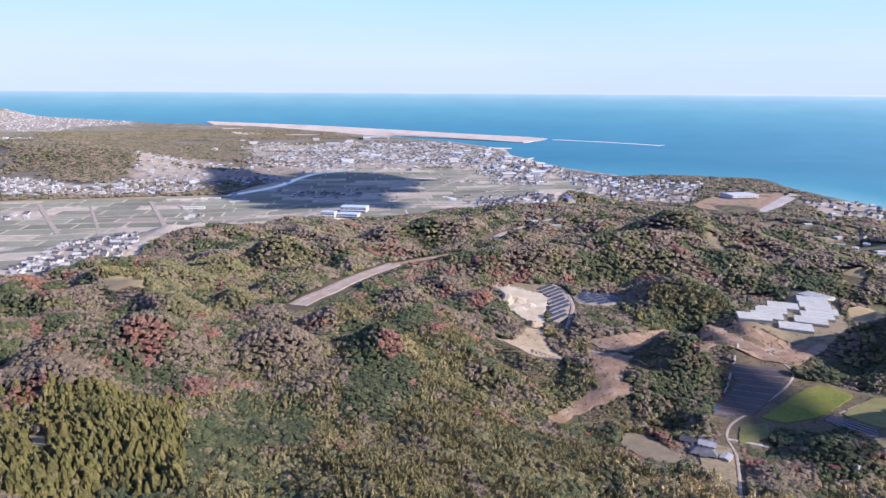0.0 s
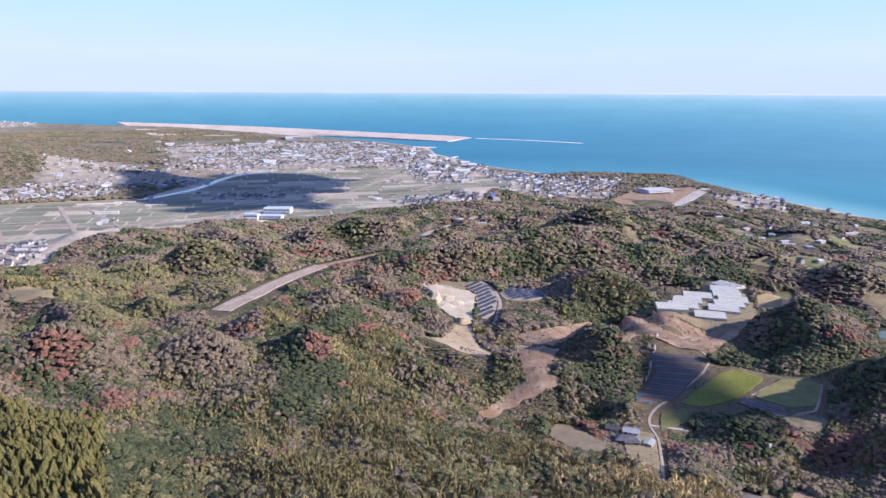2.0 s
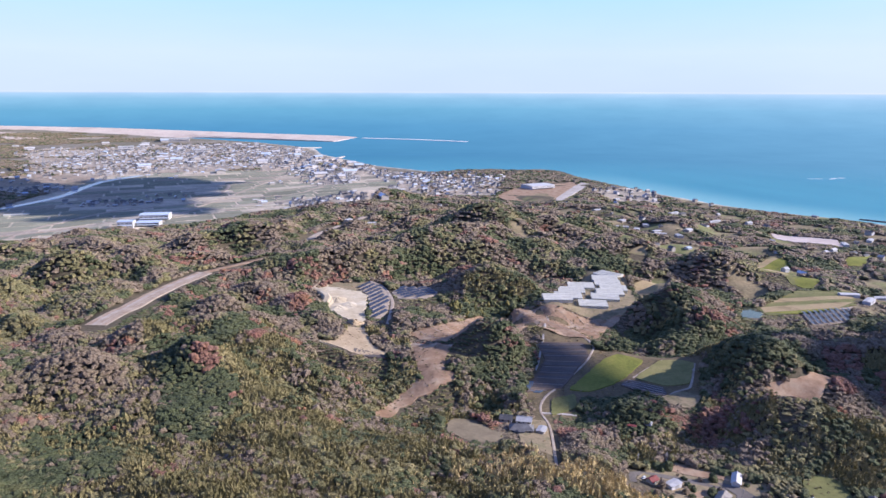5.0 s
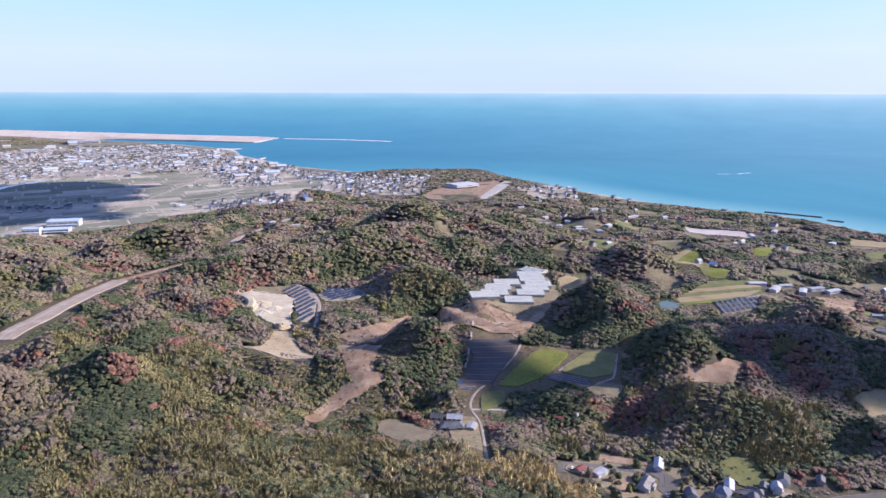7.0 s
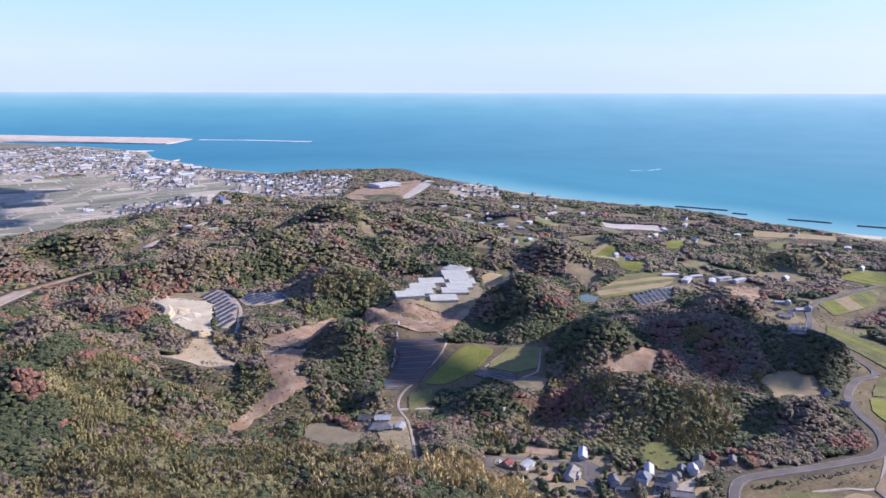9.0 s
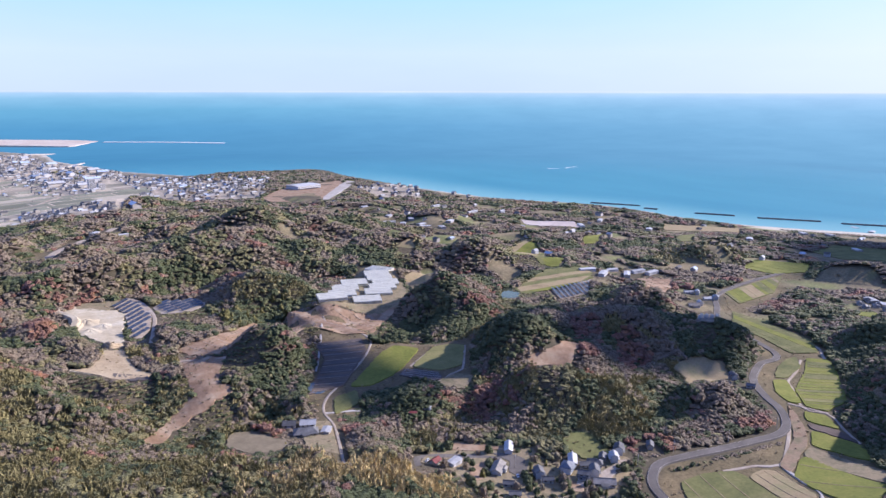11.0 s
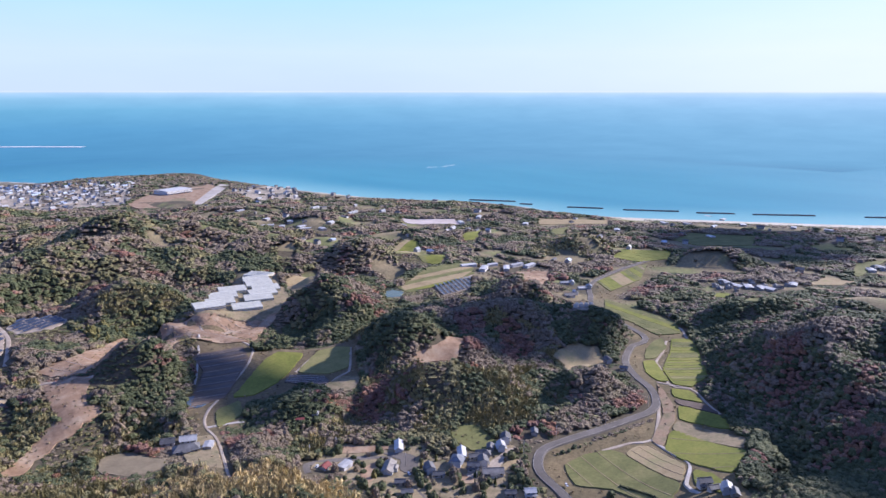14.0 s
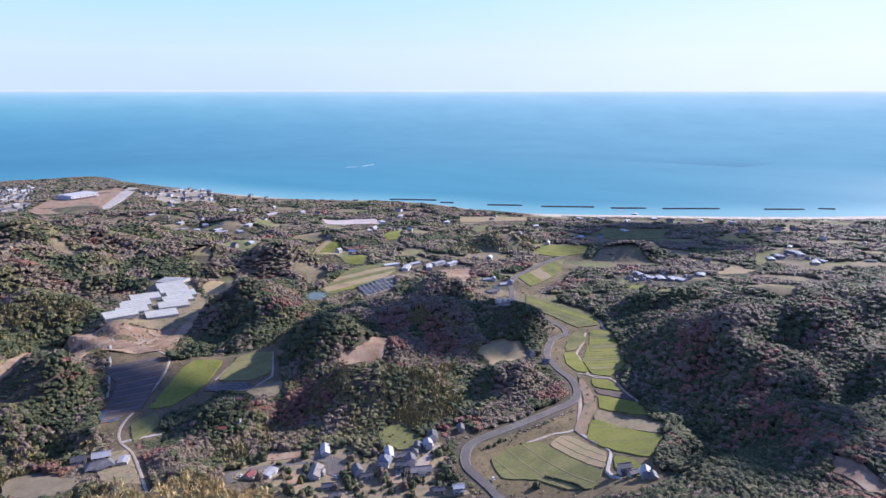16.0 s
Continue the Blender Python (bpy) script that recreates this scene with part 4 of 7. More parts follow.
# the low sky, a plain ring behind everything
sky_angles, sky_lift = np.linspace(-44, 87.5, 90), np.linspace(0, 1, 13)
sa, sl = np.meshgrid(sky_angles, sky_lift, indexing="ij")
sz = EYE[2] + 4930 * np.tan(np.radians(sl * 8.4)) - 3
low_sky = bulk("backdrop", np.stack([4930 * np.sin(np.radians(sa)), 4930 * np.cos(np.radians(sa)), sz], -1).reshape(-1, 3), grid_faces(len(sky_angles), len(sky_lift), False), HAZE, True, False)
for key, value in (("lift", sl), ("sunward", smooth(32, 92, sa) + 0.12 * smooth(20, -30, sa))):
    low_sky.data.attributes.new(key, "FLOAT", "POINT").data.foreach_set("value", value.astype(np.float32).ravel())
tagged(low_sky, "pale hazy low sky over the sea", "sky", kind="structure")

# ---- roads and lanes ----
MAINROAD = strip("road", ROAD, 7.0, ASPHALT, 0.7, 1.6, 5, label="grey asphalt valley road with pale edge lines", category="road", kind="structure")
for off in (-3.1, 3.1):
    strip("edge_line", ROAD, 0.16, CONCRETE, 0.80, 0.02, 5, off, MAINROAD)
for ln, wd, mt, nm, lb in ((SIDE_A, 2.4, GRAVEL, "farm_lane", "pale gravel farm lane"), (SIDE_B, 2.4, CONCRETE, "farm_lane", "pale concrete lane between fields"),
                           (PATH_A, 2.6, GRAVEL, "farm_track", "pale gravel track beside the crop"), (PATH_B, 2.2, GRAVEL, "farm_track", "pale gravel track across the fields"),
                           (FIELD_LANE, 1.8, GRAVEL, "farm_track", "pale gravel track along the wood's edge"), (VROAD, 5.0, ASPHALT, "hamlet_street", "grey asphalt street through the hamlet"), (LANE_A, 1.7, GRAVEL, "farm_lane", "pale lane down the side valley"),
                           (LANE_B, 2.4, CONCRETE, "farm_lane", "short pale concrete lane"), (LANE_C, 1.9, GRAVEL, "farm_track", "gravel field track"),
                           (LANE_D, 3.0, GRAVEL, "quarry_track", "pale dirt track below the quarry"), (TRACK_A, 9, DIRT, "dirt_road", "bare brown road cut through the woods"),
                           (TRACK_B, 11, GRAVEL, "dirt_road", "bare brown track over the hill"), (CUTTING, 21, GRAVEL, "graded_road", "wide pale graded road bed without paving"),
                           (TRK_A, 2.6, GRAVEL, "wheel_track", "pale wheel track over bare earth"), (TRK_E, 3.2, ASPHALT, "wheel_track", "grey worn track winding downhill"), (TRK_B, 1.8, GRAVEL, "wheel_track", "pale track along a terrace edge"), (TRK_C, 1.5, CONCRETE, "field_path", "thin pale path down the terraces"),
                           (TRK_D, 1.7, GRAVEL, "field_path", "pale path beside the dry field"), (RAIL, 5, GRAVEL, "railway_line", "pale railway embankment along the coast"), (QROAD, 3.5, GRAVEL, "quarry_track", "pale gravel track round the solar field"), (QTRACK, 3.0, SANDROCK, "quarry_track", "pale sandy quarry track")):
    strip(nm, ln, wd, mt, label=lb, category="road", kind="structure")

for off, mt in ((-8.2, DIRT), (-5.6, DIRT), (-1.5, DIRT), (3.6, CONCRETE), (6.8, DIRT), (9.0, DIRT)):
    strip("road_rut", CUTTING, 0.9, mt, 0.46, 0.05, 6, off, bpy.data.objects["graded_road"])

# ---- fields and bare ground ----
PLOTS = {}
for pl, mt, nm, lb, lv in (
        (F1, PALEGREEN, "field", "short green stubble field beside the road", False), (F2, FALLOW, "field", "dry yellow fallow field", False),
        (F3, GREEN, "field", "bright green crop plot", False), (F4, GREEN, "field", "bright green crop field", False),
        (F5, GREEN, "field", "green terraced field at the wood's edge", False), (F4B, VILLAGE, "field", "dull brown fallow strip between crops", False), (F5B, TILLED, "field", "dark tilled strip between crops", False), (F8B, PALEGREEN, "field", "small olive plot beside the road", False), (EARTHBANK, REDEARTH, "earth_bank", "bare red-brown bank below the road", False), (F6, GREEN, "field", "small green terraced field", False),
        (F7, GREEN, "field", "long green terraced field", False), (F8, GREEN, "field", "narrow green field by the road", False),
        (F9, PALEGREEN, "field", "pale green valley field", False), (F10, PALEGREEN, "field", "striped green field in the far valley", False),
        (F11, GREEN, "field", "green field at the valley's mouth", False), (GREENS, GREEN, "field", "vivid green crop field", False),
        (FIELD_B, OLIVECROP, "field", "dry olive field", False), (FIELD_C, VILLAGE, "field", "dull dry grass plot", False), (FILMPLOT, PLASTIC, "plot", "dark plot under black mulch film", False), (PUDDLE, PLASTIC, "puddle", "dark wet strip along the quarry floor", False), (FIELD_D, PALEGREEN, "field", "small dull green plot", False),
        (MEADOW_A, PALEGREEN, "meadow", "pale green clearing in the woods", False), (MEADOW_B, GREEN, "meadow", "green clearing in the woods", False),
        (MEADOW_C, GREEN, "meadow", "green clearing near the coast", False), (MEADOW_D, PALEGREEN, "meadow", "broad green meadow beside a pond", False),
        (MEADOW_E, FALLOW, "meadow", "dry clearing behind the greenhouses", False), (MEADOW_F, FALLOW, "meadow", "dry clearing", False),
        (LAWN, PALEGREEN, "meadow", "grassy slope above the hamlet", False), (TERRACE, TILLED, "terraced_plot", "dark tilled terraced plot", False),
        (QBACK, VILLAGE, "quarry_bench", "brown upper quarry bench", False), (QSAND, SANDROCK, "quarry_floor", "pale sandy quarry floor", False),
        (QLOW, QUARRYTAN, "quarry_floor", "tan lower quarry floor", False), (BARE_A, DIRT, "bare_ground", "brown bare earth above the hamlet street", False),
        (BARE_B, DIRT, "garden_plot", "bare brown garden plot", False), (BARE_C, DIRT, "garden_plot", "brown garden plot beside the houses", False),
        (BARE_D, FALLOW, "garden_plot", "dry straw-coloured garden plot", False), (VYARD, ASPHALT, "yard", "grey paved yard in the hamlet", False), (DIRT_A, DIRT, "bare_ground", "brown bare earth beside the greenhouses", False),
        (DIRT_B, DIRT, "bare_ground", "brown bare earth with wheel tracks", False), (YARD, VILLAGE, "yard", "pale gravel farmyard", True),
        (POND, PONDMUD, "pond_bed", "muddy grey-brown drained pond bed", True), (HAMLET, VILLAGE, "hamlet_ground", "dry grass and bare soil among houses", False),
        (COAST_A, PALEGREEN, "field", "pale green field behind the coast", False), (COAST_B, FALLOW, "field", "dry yellow field behind the coast", False),
        (COAST_C, PALEGREEN, "field", "small green plot among trees", False), (COAST_D, GREEN, "field", "small green plot beside the farm roofs", False),
        (COAST_E, FALLOW, "field", "dry tan field near the beach", False), (COAST_F, PALEGREEN, "field", "green plot near the beach", False),
        (COAST_G, REDLAND, "bare_ground", "reddish bare lot near the beach", False), (COAST_H, PALEGREEN, "field", "grey-green shaded coastal field", False),
        (CLEAR_A, DIRT, "clearing", "bare orange-brown clearing between hills", False), (CLEAR_B, FALLOW, "clearing", "dry straw-coloured grass slope beside the road", False),
        (CLEAR_C, DIRT, "clearing", "brown bare patch above the farm road", False),
        (COURT, GRAVEL, "yard", "pale gravel yard between the houses", False), (FALLOW_A, FALLOW, "clearing", "dry grass clearing", False), (BARE_E, DIRT, "clearing", "bare brown clearing on the wooded hill", False), (ROCKY, FALLOW, "clearing", "pale bare rock among the cedars", False), (TARP, TARPAULIN, "plot", "plot under faded blue sheeting", False), (FACTLAND, DIRT, "industrial_lot", "reddish bare industrial lot", True)):
    PLOTS[id(pl)] = plot(nm, pl, mt, 0.45 if lv else (0.5 if nm == "hamlet_ground" else 0.75), 2.0, lv, label=lb, category="field" if nm in ("field", "meadow") else "ground", kind="structure")


def banks(poly, ways, gap, mat, name="field_bank", wide=0.4, tall=0.06, start=0.5):
    """Low banks or furrows across a plot, cut to its outline."""
    p = np.array(poly, float)
    mid = p.mean(0)
    a, b = ways
    u = np.subtract(b, a) / math.hypot(b[0] - a[0], b[1] - a[1])
    w = np.array((-u[1], u[0]))
    span = np.abs((p - mid) @ w).max()
    parent = PLOTS.get(id(poly))
    for k in np.arange(-span + gap * start, span, gap):
        s = np.arange(-150, 150, 1.0)
        q = mid + (k + tr_b.uniform(-0.1, 0.1) * gap) * w + s[:, None] * u
        good = s[inside(poly, q)]
        if len(good) < 6:
            continue
        e0, e1 = mid + k * w + (good[0] + 1) * u, mid + k * w + (good[-1] - 1) * u
        c = e0 + (e1 - e0) * np.linspace(0, 1, max(3, int((good[-1] - good[0]) / 7)))[:, None]
        z = height(c) + 0.78
        v = np.stack([np.column_stack([c + w * o, z + h]) for o, h in ((-wide, -0.3), (-wide * 0.5, tall), (wide * 0.5, tall), (wide, -0.3))], 1).reshape(-1, 3)
        i = (np.arange(len(c) - 1)[:, None] * 4 + np.arange(3)[None]).ravel()
        ob = bulk(name, v, np.stack([i, i + 1, i + 5, i + 4], -1)[:, ::-1], mat)
        if parent:
            ob.parent = parent


tr_b = np.random.RandomState(8)


def bands(poly, ways, gap, mats, name="crop_strip"):
    """Strips of different crops across a plot, a hand higher than it."""
    p = np.array(poly, float)
    mid = p.mean(0)
    a, b = ways
    u = np.subtract(b, a) / math.hypot(b[0] - a[0], b[1] - a[1])
    w = np.array((-u[1], u[0]))
    span = np.abs((p - mid) @ w).max()
    k = -span
    while k < span:
        g = gap * tr_b.uniform(0.6, 1.4)
        s = np.arange(-160, 160, 1.0)
        ends = []
        for kk in (k, k + g - 0.5):
            good = s[inside(poly, mid + kk * w + s[:, None] * u)]
            ends.append(good)
        if len(ends[0]) > 8 and len(ends[1]) > 8 and tr_b.uniform() < 0.75:
            n = 3 + int(max(len(ends[0]), len(ends[1])) / 6)
            rows = []
            for e, kk in zip(ends, (k, k + g - 0.5)):
                c = mid + kk * w + np.linspace(e[0] + 1.2, e[-1] - 1.2, n)[:, None] * u
                rows.append(c)
            rows = [rows[0] * (1 - q) + rows[1] * q for q in (0, 0, 0.5, 1, 1)]
            v = np.stack([np.column_stack([c, height(c) + h]) for c, h in zip(rows, (0.3, 0.86, 0.86, 0.86, 0.3))], 1).reshape(-1, 3)
            i = (np.arange(n - 1)[:, None] * 5 + np.arange(4)[None]).ravel()
            ob = bulk(name, v, np.stack([i, i + 1, i + 6, i + 5], -1)[:, ::-1], mats[tr_b.randint(len(mats))])
            if PLOTS.get(id(poly)):
                ob.parent = PLOTS[id(poly)]
        k += g


CROPS = [GREEN, GREEN, PALEGREEN, FALLOW]
bands(F2, (F2[0], F2[4]), 6, [FALLOW, TILLED, VILLAGE])
bands(F7, (F7[0], F7[1]), 10, [GREEN, GREEN, PALEGREEN, OLIVECROP])
bands(F9, (F9[0], F9[2]), 12, [GREEN, PALEGREEN, OLIVECROP])
bands(F10, (F10[0], F10[4]), 10, [GREEN, PALEGREEN, FALLOW, VILLAGE])
bands(F11, (F11[0], F11[4]), 20, CROPS)
bands(MEADOW_D, (MEADOW_D[1], MEADOW_D[2]), 16, [PALEGREEN, FALLOW, GREEN])
bands(MEADOW_A, (MEADOW_A[0], MEADOW_A[1]), 16, [PALEGREEN, FALLOW, GREEN])
bands(TERRACE, (TERRACE[0], TERRACE[1]), 6, [TILLED, PLASTIC])
banks(F1, (F1[3], F1[4]), 15, FALLOW, wide=0.6, tall=0.12, start=0.7)
banks(F2, (F2[0], F2[4]), 16, TILLED)
banks(F4, (F4[2], F4[6]), 26, FALLOW, wide=0.55, tall=0.12, start=0.75)
banks(F7, (F7[0], F7[1]), 12, FALLOW, wide=0.45, tall=0.12)
banks(F9, (F9[0], F9[2]), 14, FALLOW, wide=0.6)
banks(F9, (F9[1], F9[6]), 55, FALLOW, wide=0.6)
banks(F10, (F10[0], F10[4]), 12, FALLOW)
banks(F11, (F11[0], F11[4]), 30, GRAVEL)
banks(TERRACE, (TERRACE[0], TERRACE[1]), 13, GRAVEL, "terrace_edge", 0.3, 0.2)
banks(FILMPLOT, (FILMPLOT[0], FILMPLOT[1]), 4, CONCRETE, "mulch_row", 0.35, 0.15)
banks(MEADOW_D, (MEADOW_D[1], MEADOW_D[2]), 16, FALLOW)
banks(DIRT_A, (DIRT_A[4], DIRT_A[6]), 13, GRAVEL, "terrace_edge", 0.4)
# ---- houses ----
def gable(bm, w, d, z, rise, over, thick=0.22, mi=0):
    """A gabled roof with eaves: w along the ridge."""
    x, y = w / 2 + over, d / 2 + over
    drop = rise * over / (d / 2)
    for s in (-1, 1):
        lo, hi = z - drop, z + rise
        q = [(-x, s * y, lo), (x, s * y, lo), (x, 0, hi), (-x, 0, hi)]
        v = [bm.verts.new(c) for c in q] + [bm.verts.new((a, b, c + thick)) for a, b, c in q]
        for f in ((0, 1, 2, 3), (7, 6, 5, 4), (0, 4, 5, 1), (1, 5, 6, 2), (2, 6, 7, 3), (3, 7, 4, 0)):
            bm.faces.new([v[i] for i in (f if s > 0 else f[::-1])]).material_index = mi


def hip(bm, w, d, z, rise, over, thick=0.22, hole=0.0):
    """A hipped roof with eaves; its ridge is short."""
    x, y = w / 2 + over, d / 2 + over
    k = max(w / 2 - d / 2 * 0.8, 0.3)
    lo, hi = z - rise * over / (d / 2), z + rise
    for dz in (0, thick):
        v = [bm.verts.new(c) for c in ((-x, -y, lo + dz), (x, -y, lo + dz), (x, y, lo + dz), (-x, y, lo + dz), (-k, 0, hi + dz), (k, 0, hi + dz))]
        for f in ((0, 1, 5, 4), (2, 3, 4, 5), (1, 2, 5), (3, 0, 4)):
            bm.faces.new([v[i] for i in (f if dz else f[::-1])])
        if dz:
            for i in range(4):
                j = (i + 1) % 4
                bm.faces.new((old[i], old[j], v[j], v[i]))
        old = v


def body_mesh(w, d, h, rise=0.0):
    """Walls, with gable ends when rise is given."""
    bm = boxed(-w / 2, w / 2, -d / 2, d / 2, -1.5, h)
    if rise:
        for s in (-1, 1):
            x = s * (w / 2 - 0.004)
            v = [bm.verts.new(c) for c in ((x, -d / 2, h), (x, d / 2, h), (x, 0, h + rise), (x - s * 0.2, -d / 2, h), (x - s * 0.2, d / 2, h), (x - s * 0.2, 0, h + rise))]
            for f in ((0, 1, 2), (5, 4, 3), (0, 2, 5, 3), (2, 1, 4, 5)):
                bm.faces.new([v[i] for i in f])
    return bm


def openings(th, w, d, z0, sill=0.9, tall=1.3, n=3, doorway=True):
    """Windows and a door set into frames on the long walls."""
    for s in (-1, 1):
        for i in range(n):
            x = (i + 0.5) / n * w - w / 2
            isdoor = doorway and s < 0 and i == n // 2
            b, t, ww = (0.0, 2.1, 1.0) if isdoor else (sill, sill + tall, 1.7)
            y = s * (d / 2)
            bm = bmesh.new()
            for x0, x1, za, zb in ((x - ww / 2 - 0.1, x - ww / 2, b, t), (x + ww / 2, x + ww / 2 + 0.1, b, t), (x - ww / 2 - 0.1, x + ww / 2 + 0.1, t, t + 0.1), (x - ww / 2 - 0.1, x + ww / 2 + 0.1, b - 0.1, b)):
                box(bm, x0, x1, y - 0.07, y + 0.07, z0 + za, z0 + zb)
            fr = part("door" if isdoor else "window", bm, STEEL, th)
            part("door_leaf" if isdoor else "pane", boxed(x - ww / 2, x + ww / 2, y - 0.03, y + 0.03, z0 + b, z0 + t), BARK if isdoor else DARKGLASS, fr)


def house(w, d, floors, style, wall, roof, label, name="house", grp="", porch=False):
    th = new(name)
    tagged(th, label, "house", grp)
    h = 2.5 * floors
    if style == "gable":
        rise = d * 0.27
        part("wall", body_mesh(w, d, h, rise), wall, th)
        bm = bmesh.new()
        gable(bm, w, d, h, rise, 0.7)
    else:
        rise = d * 0.3
        part("wall", body_mesh(w, d, h), wall, th)
        bm = bmesh.new()
        hip(bm, w, d, h, rise, 0.8)
    rf = part("roof", bm, roof, th)
    k = w / 2 + 0.6 if style == "gable" else max(w / 2 - d * 0.4, 0.3)
    part("ridge_cap", boxed(-k, k, -0.22, 0.22, h + rise + 0.1, h + rise + 0.42), roof, rf)
    if floors == 2:
        bm = bmesh.new()
        for s in (-1, 1):
            q = [(-w / 2 - 0.9, s * d / 2, 3.25), (w / 2 + 0.9, s * d / 2, 3.25), (w / 2 + 0.9, s * (d / 2 + 1.5), 2.7), (-w / 2 - 0.9, s * (d / 2 + 1.5), 2.7)]
            v = [bm.verts.new(c) for c in q] + [bm.verts.new((a, b, c + 0.15)) for a, b, c in q]
            for f in ((0, 1, 2, 3), (7, 6, 5, 4), (0, 4, 5, 1), (1, 5, 6, 2), (2, 6, 7, 3), (3, 7, 4, 0)):
                bm.faces.new([v[i] for i in f])
        bmesh.ops.recalc_face_normals(bm, faces=bm.faces)
        part("eave_roof", bm, roof, th)
        openings(th, w, d, 2.7, n=max(2, int(w / 4)), doorway=False)
    openings(th, w, d, 0, n=max(2, int(w / 3.5)))
    if porch:
        bm = boxed(-2.2, 2.2, -d / 2 - 2.4, -d / 2 - 0.05, 0, 2.5)
        part("porch_wall", bm, wall, th)
        bm = bmesh.new()
        gable(bm, 4.4, 2.6, 0, 0.8, 0.5)
        bmesh.ops.translate(bm, verts=bm.verts, vec=(0, -d / 2 - 1.2, 2.5))
        part("porch_roof", bm, roof, th)
    return th


def shed(w, d, h, wall, roof, label, name="shed"):
    th = tagged(new(name), label, "shed")
    rise = d * 0.08
    part("wall", body_mesh(w, d, h, rise), wall, th)
    bm = bmesh.new()
    gable(bm, w, d, h, rise, 0.4, 0.12)
    part("roof", bm, roof, th)
    part("door_leaf", boxed(-w * 0.2, w * 0.2, -d / 2 - 0.05, -d / 2 + 0.05, 0, min(h - 0.3, 2.6)), STEEL, th, "grey sheet sliding door")
    return th


def put(th, x, y, turn=0.0, sink=0.15, far=False):
    z = hz(x, y) - sink
    if far:
        x, y, z = drawn_in(np.array([[x, y, z]]))[0]
    th.matrix_world = pose(x, y, z + 0.6, 0, 0, turn)
    return th


HOUSE_KINDS = [
    house(7.6, 5.6, 2, "gable", WHITEWALL, TILE, "two-storey white house under a grey tiled gable roof", grp="houses of the hamlet"),
    house(10, 6.0, 1, "hip", WHITEWALL, TILE, "low farmhouse with white walls and grey tiled roof", grp="houses of the hamlet", porch=True),
    house(6.6, 5.0, 2, "gable", WHITEWALL, LIGHTROOF, "white two-storey house with a pale metal roof", grp="houses of the hamlet"),
    house(7.0, 4.4, 1, "gable", PALEWALL, TILE, "small cream outbuilding with grey gabled roof", "outbuilding", grp="houses of the hamlet"),
    house(13, 5.4, 1, "gable", WHITEWALL, LIGHTROOF, "long white house under a pale metal roof", grp="houses of the hamlet"),
    house(14, 7.5, 1, "gable", WHITEWALL, BROWNROOF, "broad white farmhouse under a grey-brown roof", grp="houses of the hamlet", porch=True),
    house(8.6, 7.0, 2, "hip", WHITEWALL, SLATEROOF, "two-storey white house under a blue-grey hip roof", grp="houses of the hamlet"),
]
SPOTS_H = []


def settle(places, kinds, turns, far=False):
    for i, (x, y) in enumerate(places):
        k, t = kinds[i % len(kinds)], turns[i % len(turns)]
        th = HOUSE_KINDS[k]
        SPOTS_H.append((x, y))
        if th in used:
            th = copy_thing(th, pose(0, 0, 0))
        used.add(th)
        put(th, x, y, t, far=far)


used = set()
put(house(6.2, 5.0, 1, "gable", WHITEWALL, REDROOF, "small white house with a dark red sheet roof"), *HV[0], 20)
put(shed(10, 6.2, 2.9, WHITEWALL, LIGHTROOF, "long white shed with a pale grey metal roof"), *HV[1], 18)
SPOTS_H += HV[:2]
settle(HV[2:], HV_KINDS, HV_TURNS)
put(shed(5.4, 3, 2.4, WHITEWALL, LIGHTROOF, "small white hut in a dark clearing"), 281, 425, -50)
put(shed(6, 5, 2.4, PALEWALL, REDROOF, "low cream hut with a dull red roof"), 268, 426, -40)
put(house(17, 9, 1, "hip", PALEWALL, TILE, "broad old farmhouse under a grey tiled hip roof", porch=True), *HB[1], -22)
put(house(11, 7.5, 1, "gable", WHITEWALL, LIGHTROOF, "white farm wing with a pale roof"), HB[0][0] + 5, HB[0][1] - 4, -28)
put(house(9, 7, 1, "gable", WHITEWALL, TILE, "white farm annexe under a grey tiled roof"), HB[0][0] - 8, HB[0][1] + 1, -28)
put(shed(9, 6, 3.0, PALEWALL, LIGHTROOF, "cream farm shed with a pale metal roof"), HB[2][0] + 7, HB[2][1] - 2, 50)
SPOTS_H += HB
settle(HM, [4, 2, 4, 6, 5, 2], [-30, 40, -25, 35, -35, 60])
settle(HF, [1, 1, 3, 0, 1, 1, 3, 3, 1, 1], [40, 30, 35, 45, 30, 25, 40, 60, 35, 20])
settle(HG, [1, 1, 3, 1, 1, 3, 3], [50, 30, 40, 45, 60, 35, 40])
LONGSHED = shed(24, 9, 3.2, WHITEWALL, LIGHTROOF, "long pale roof shed among the trees")
put(LONGSHED, *SHED[0], -25)
for q, (x, y) in enumerate(SHED[1:]):
    put(copy_thing(LONGSHED, pose(0, 0, 0)), x, y, (-30, 20, 60, 35, 30, 40, 15)[q])
SPOTS_H += SHED
for q, (x, y) in enumerate(LONGROOF):
    put(copy_thing(LONGSHED, pose(0, 0, 0)), x, y, -20 + 8 * q)
SPOTS_H += LONGROOF
LOWSHED = shed(18, 11, 2.6, PALEWALL, LIGHTROOF, "pale roofed farm building near the coast")
for q, (x, y) in enumerate(WHITE + WEST):
    if q % 3:
        put(LOWSHED if q == 1 else copy_thing(LOWSHED, pose(0, 0, 0)), x, y, (30, 55, 10, 75)[q % 4] + q % 7, 0.15, True)
        SPOTS_H.append((x, y))
    else:
        settle([(x, y)], [(3, 1, 1, 3)[q // 3 % 4]], [35 + q % 9 * 5], True)


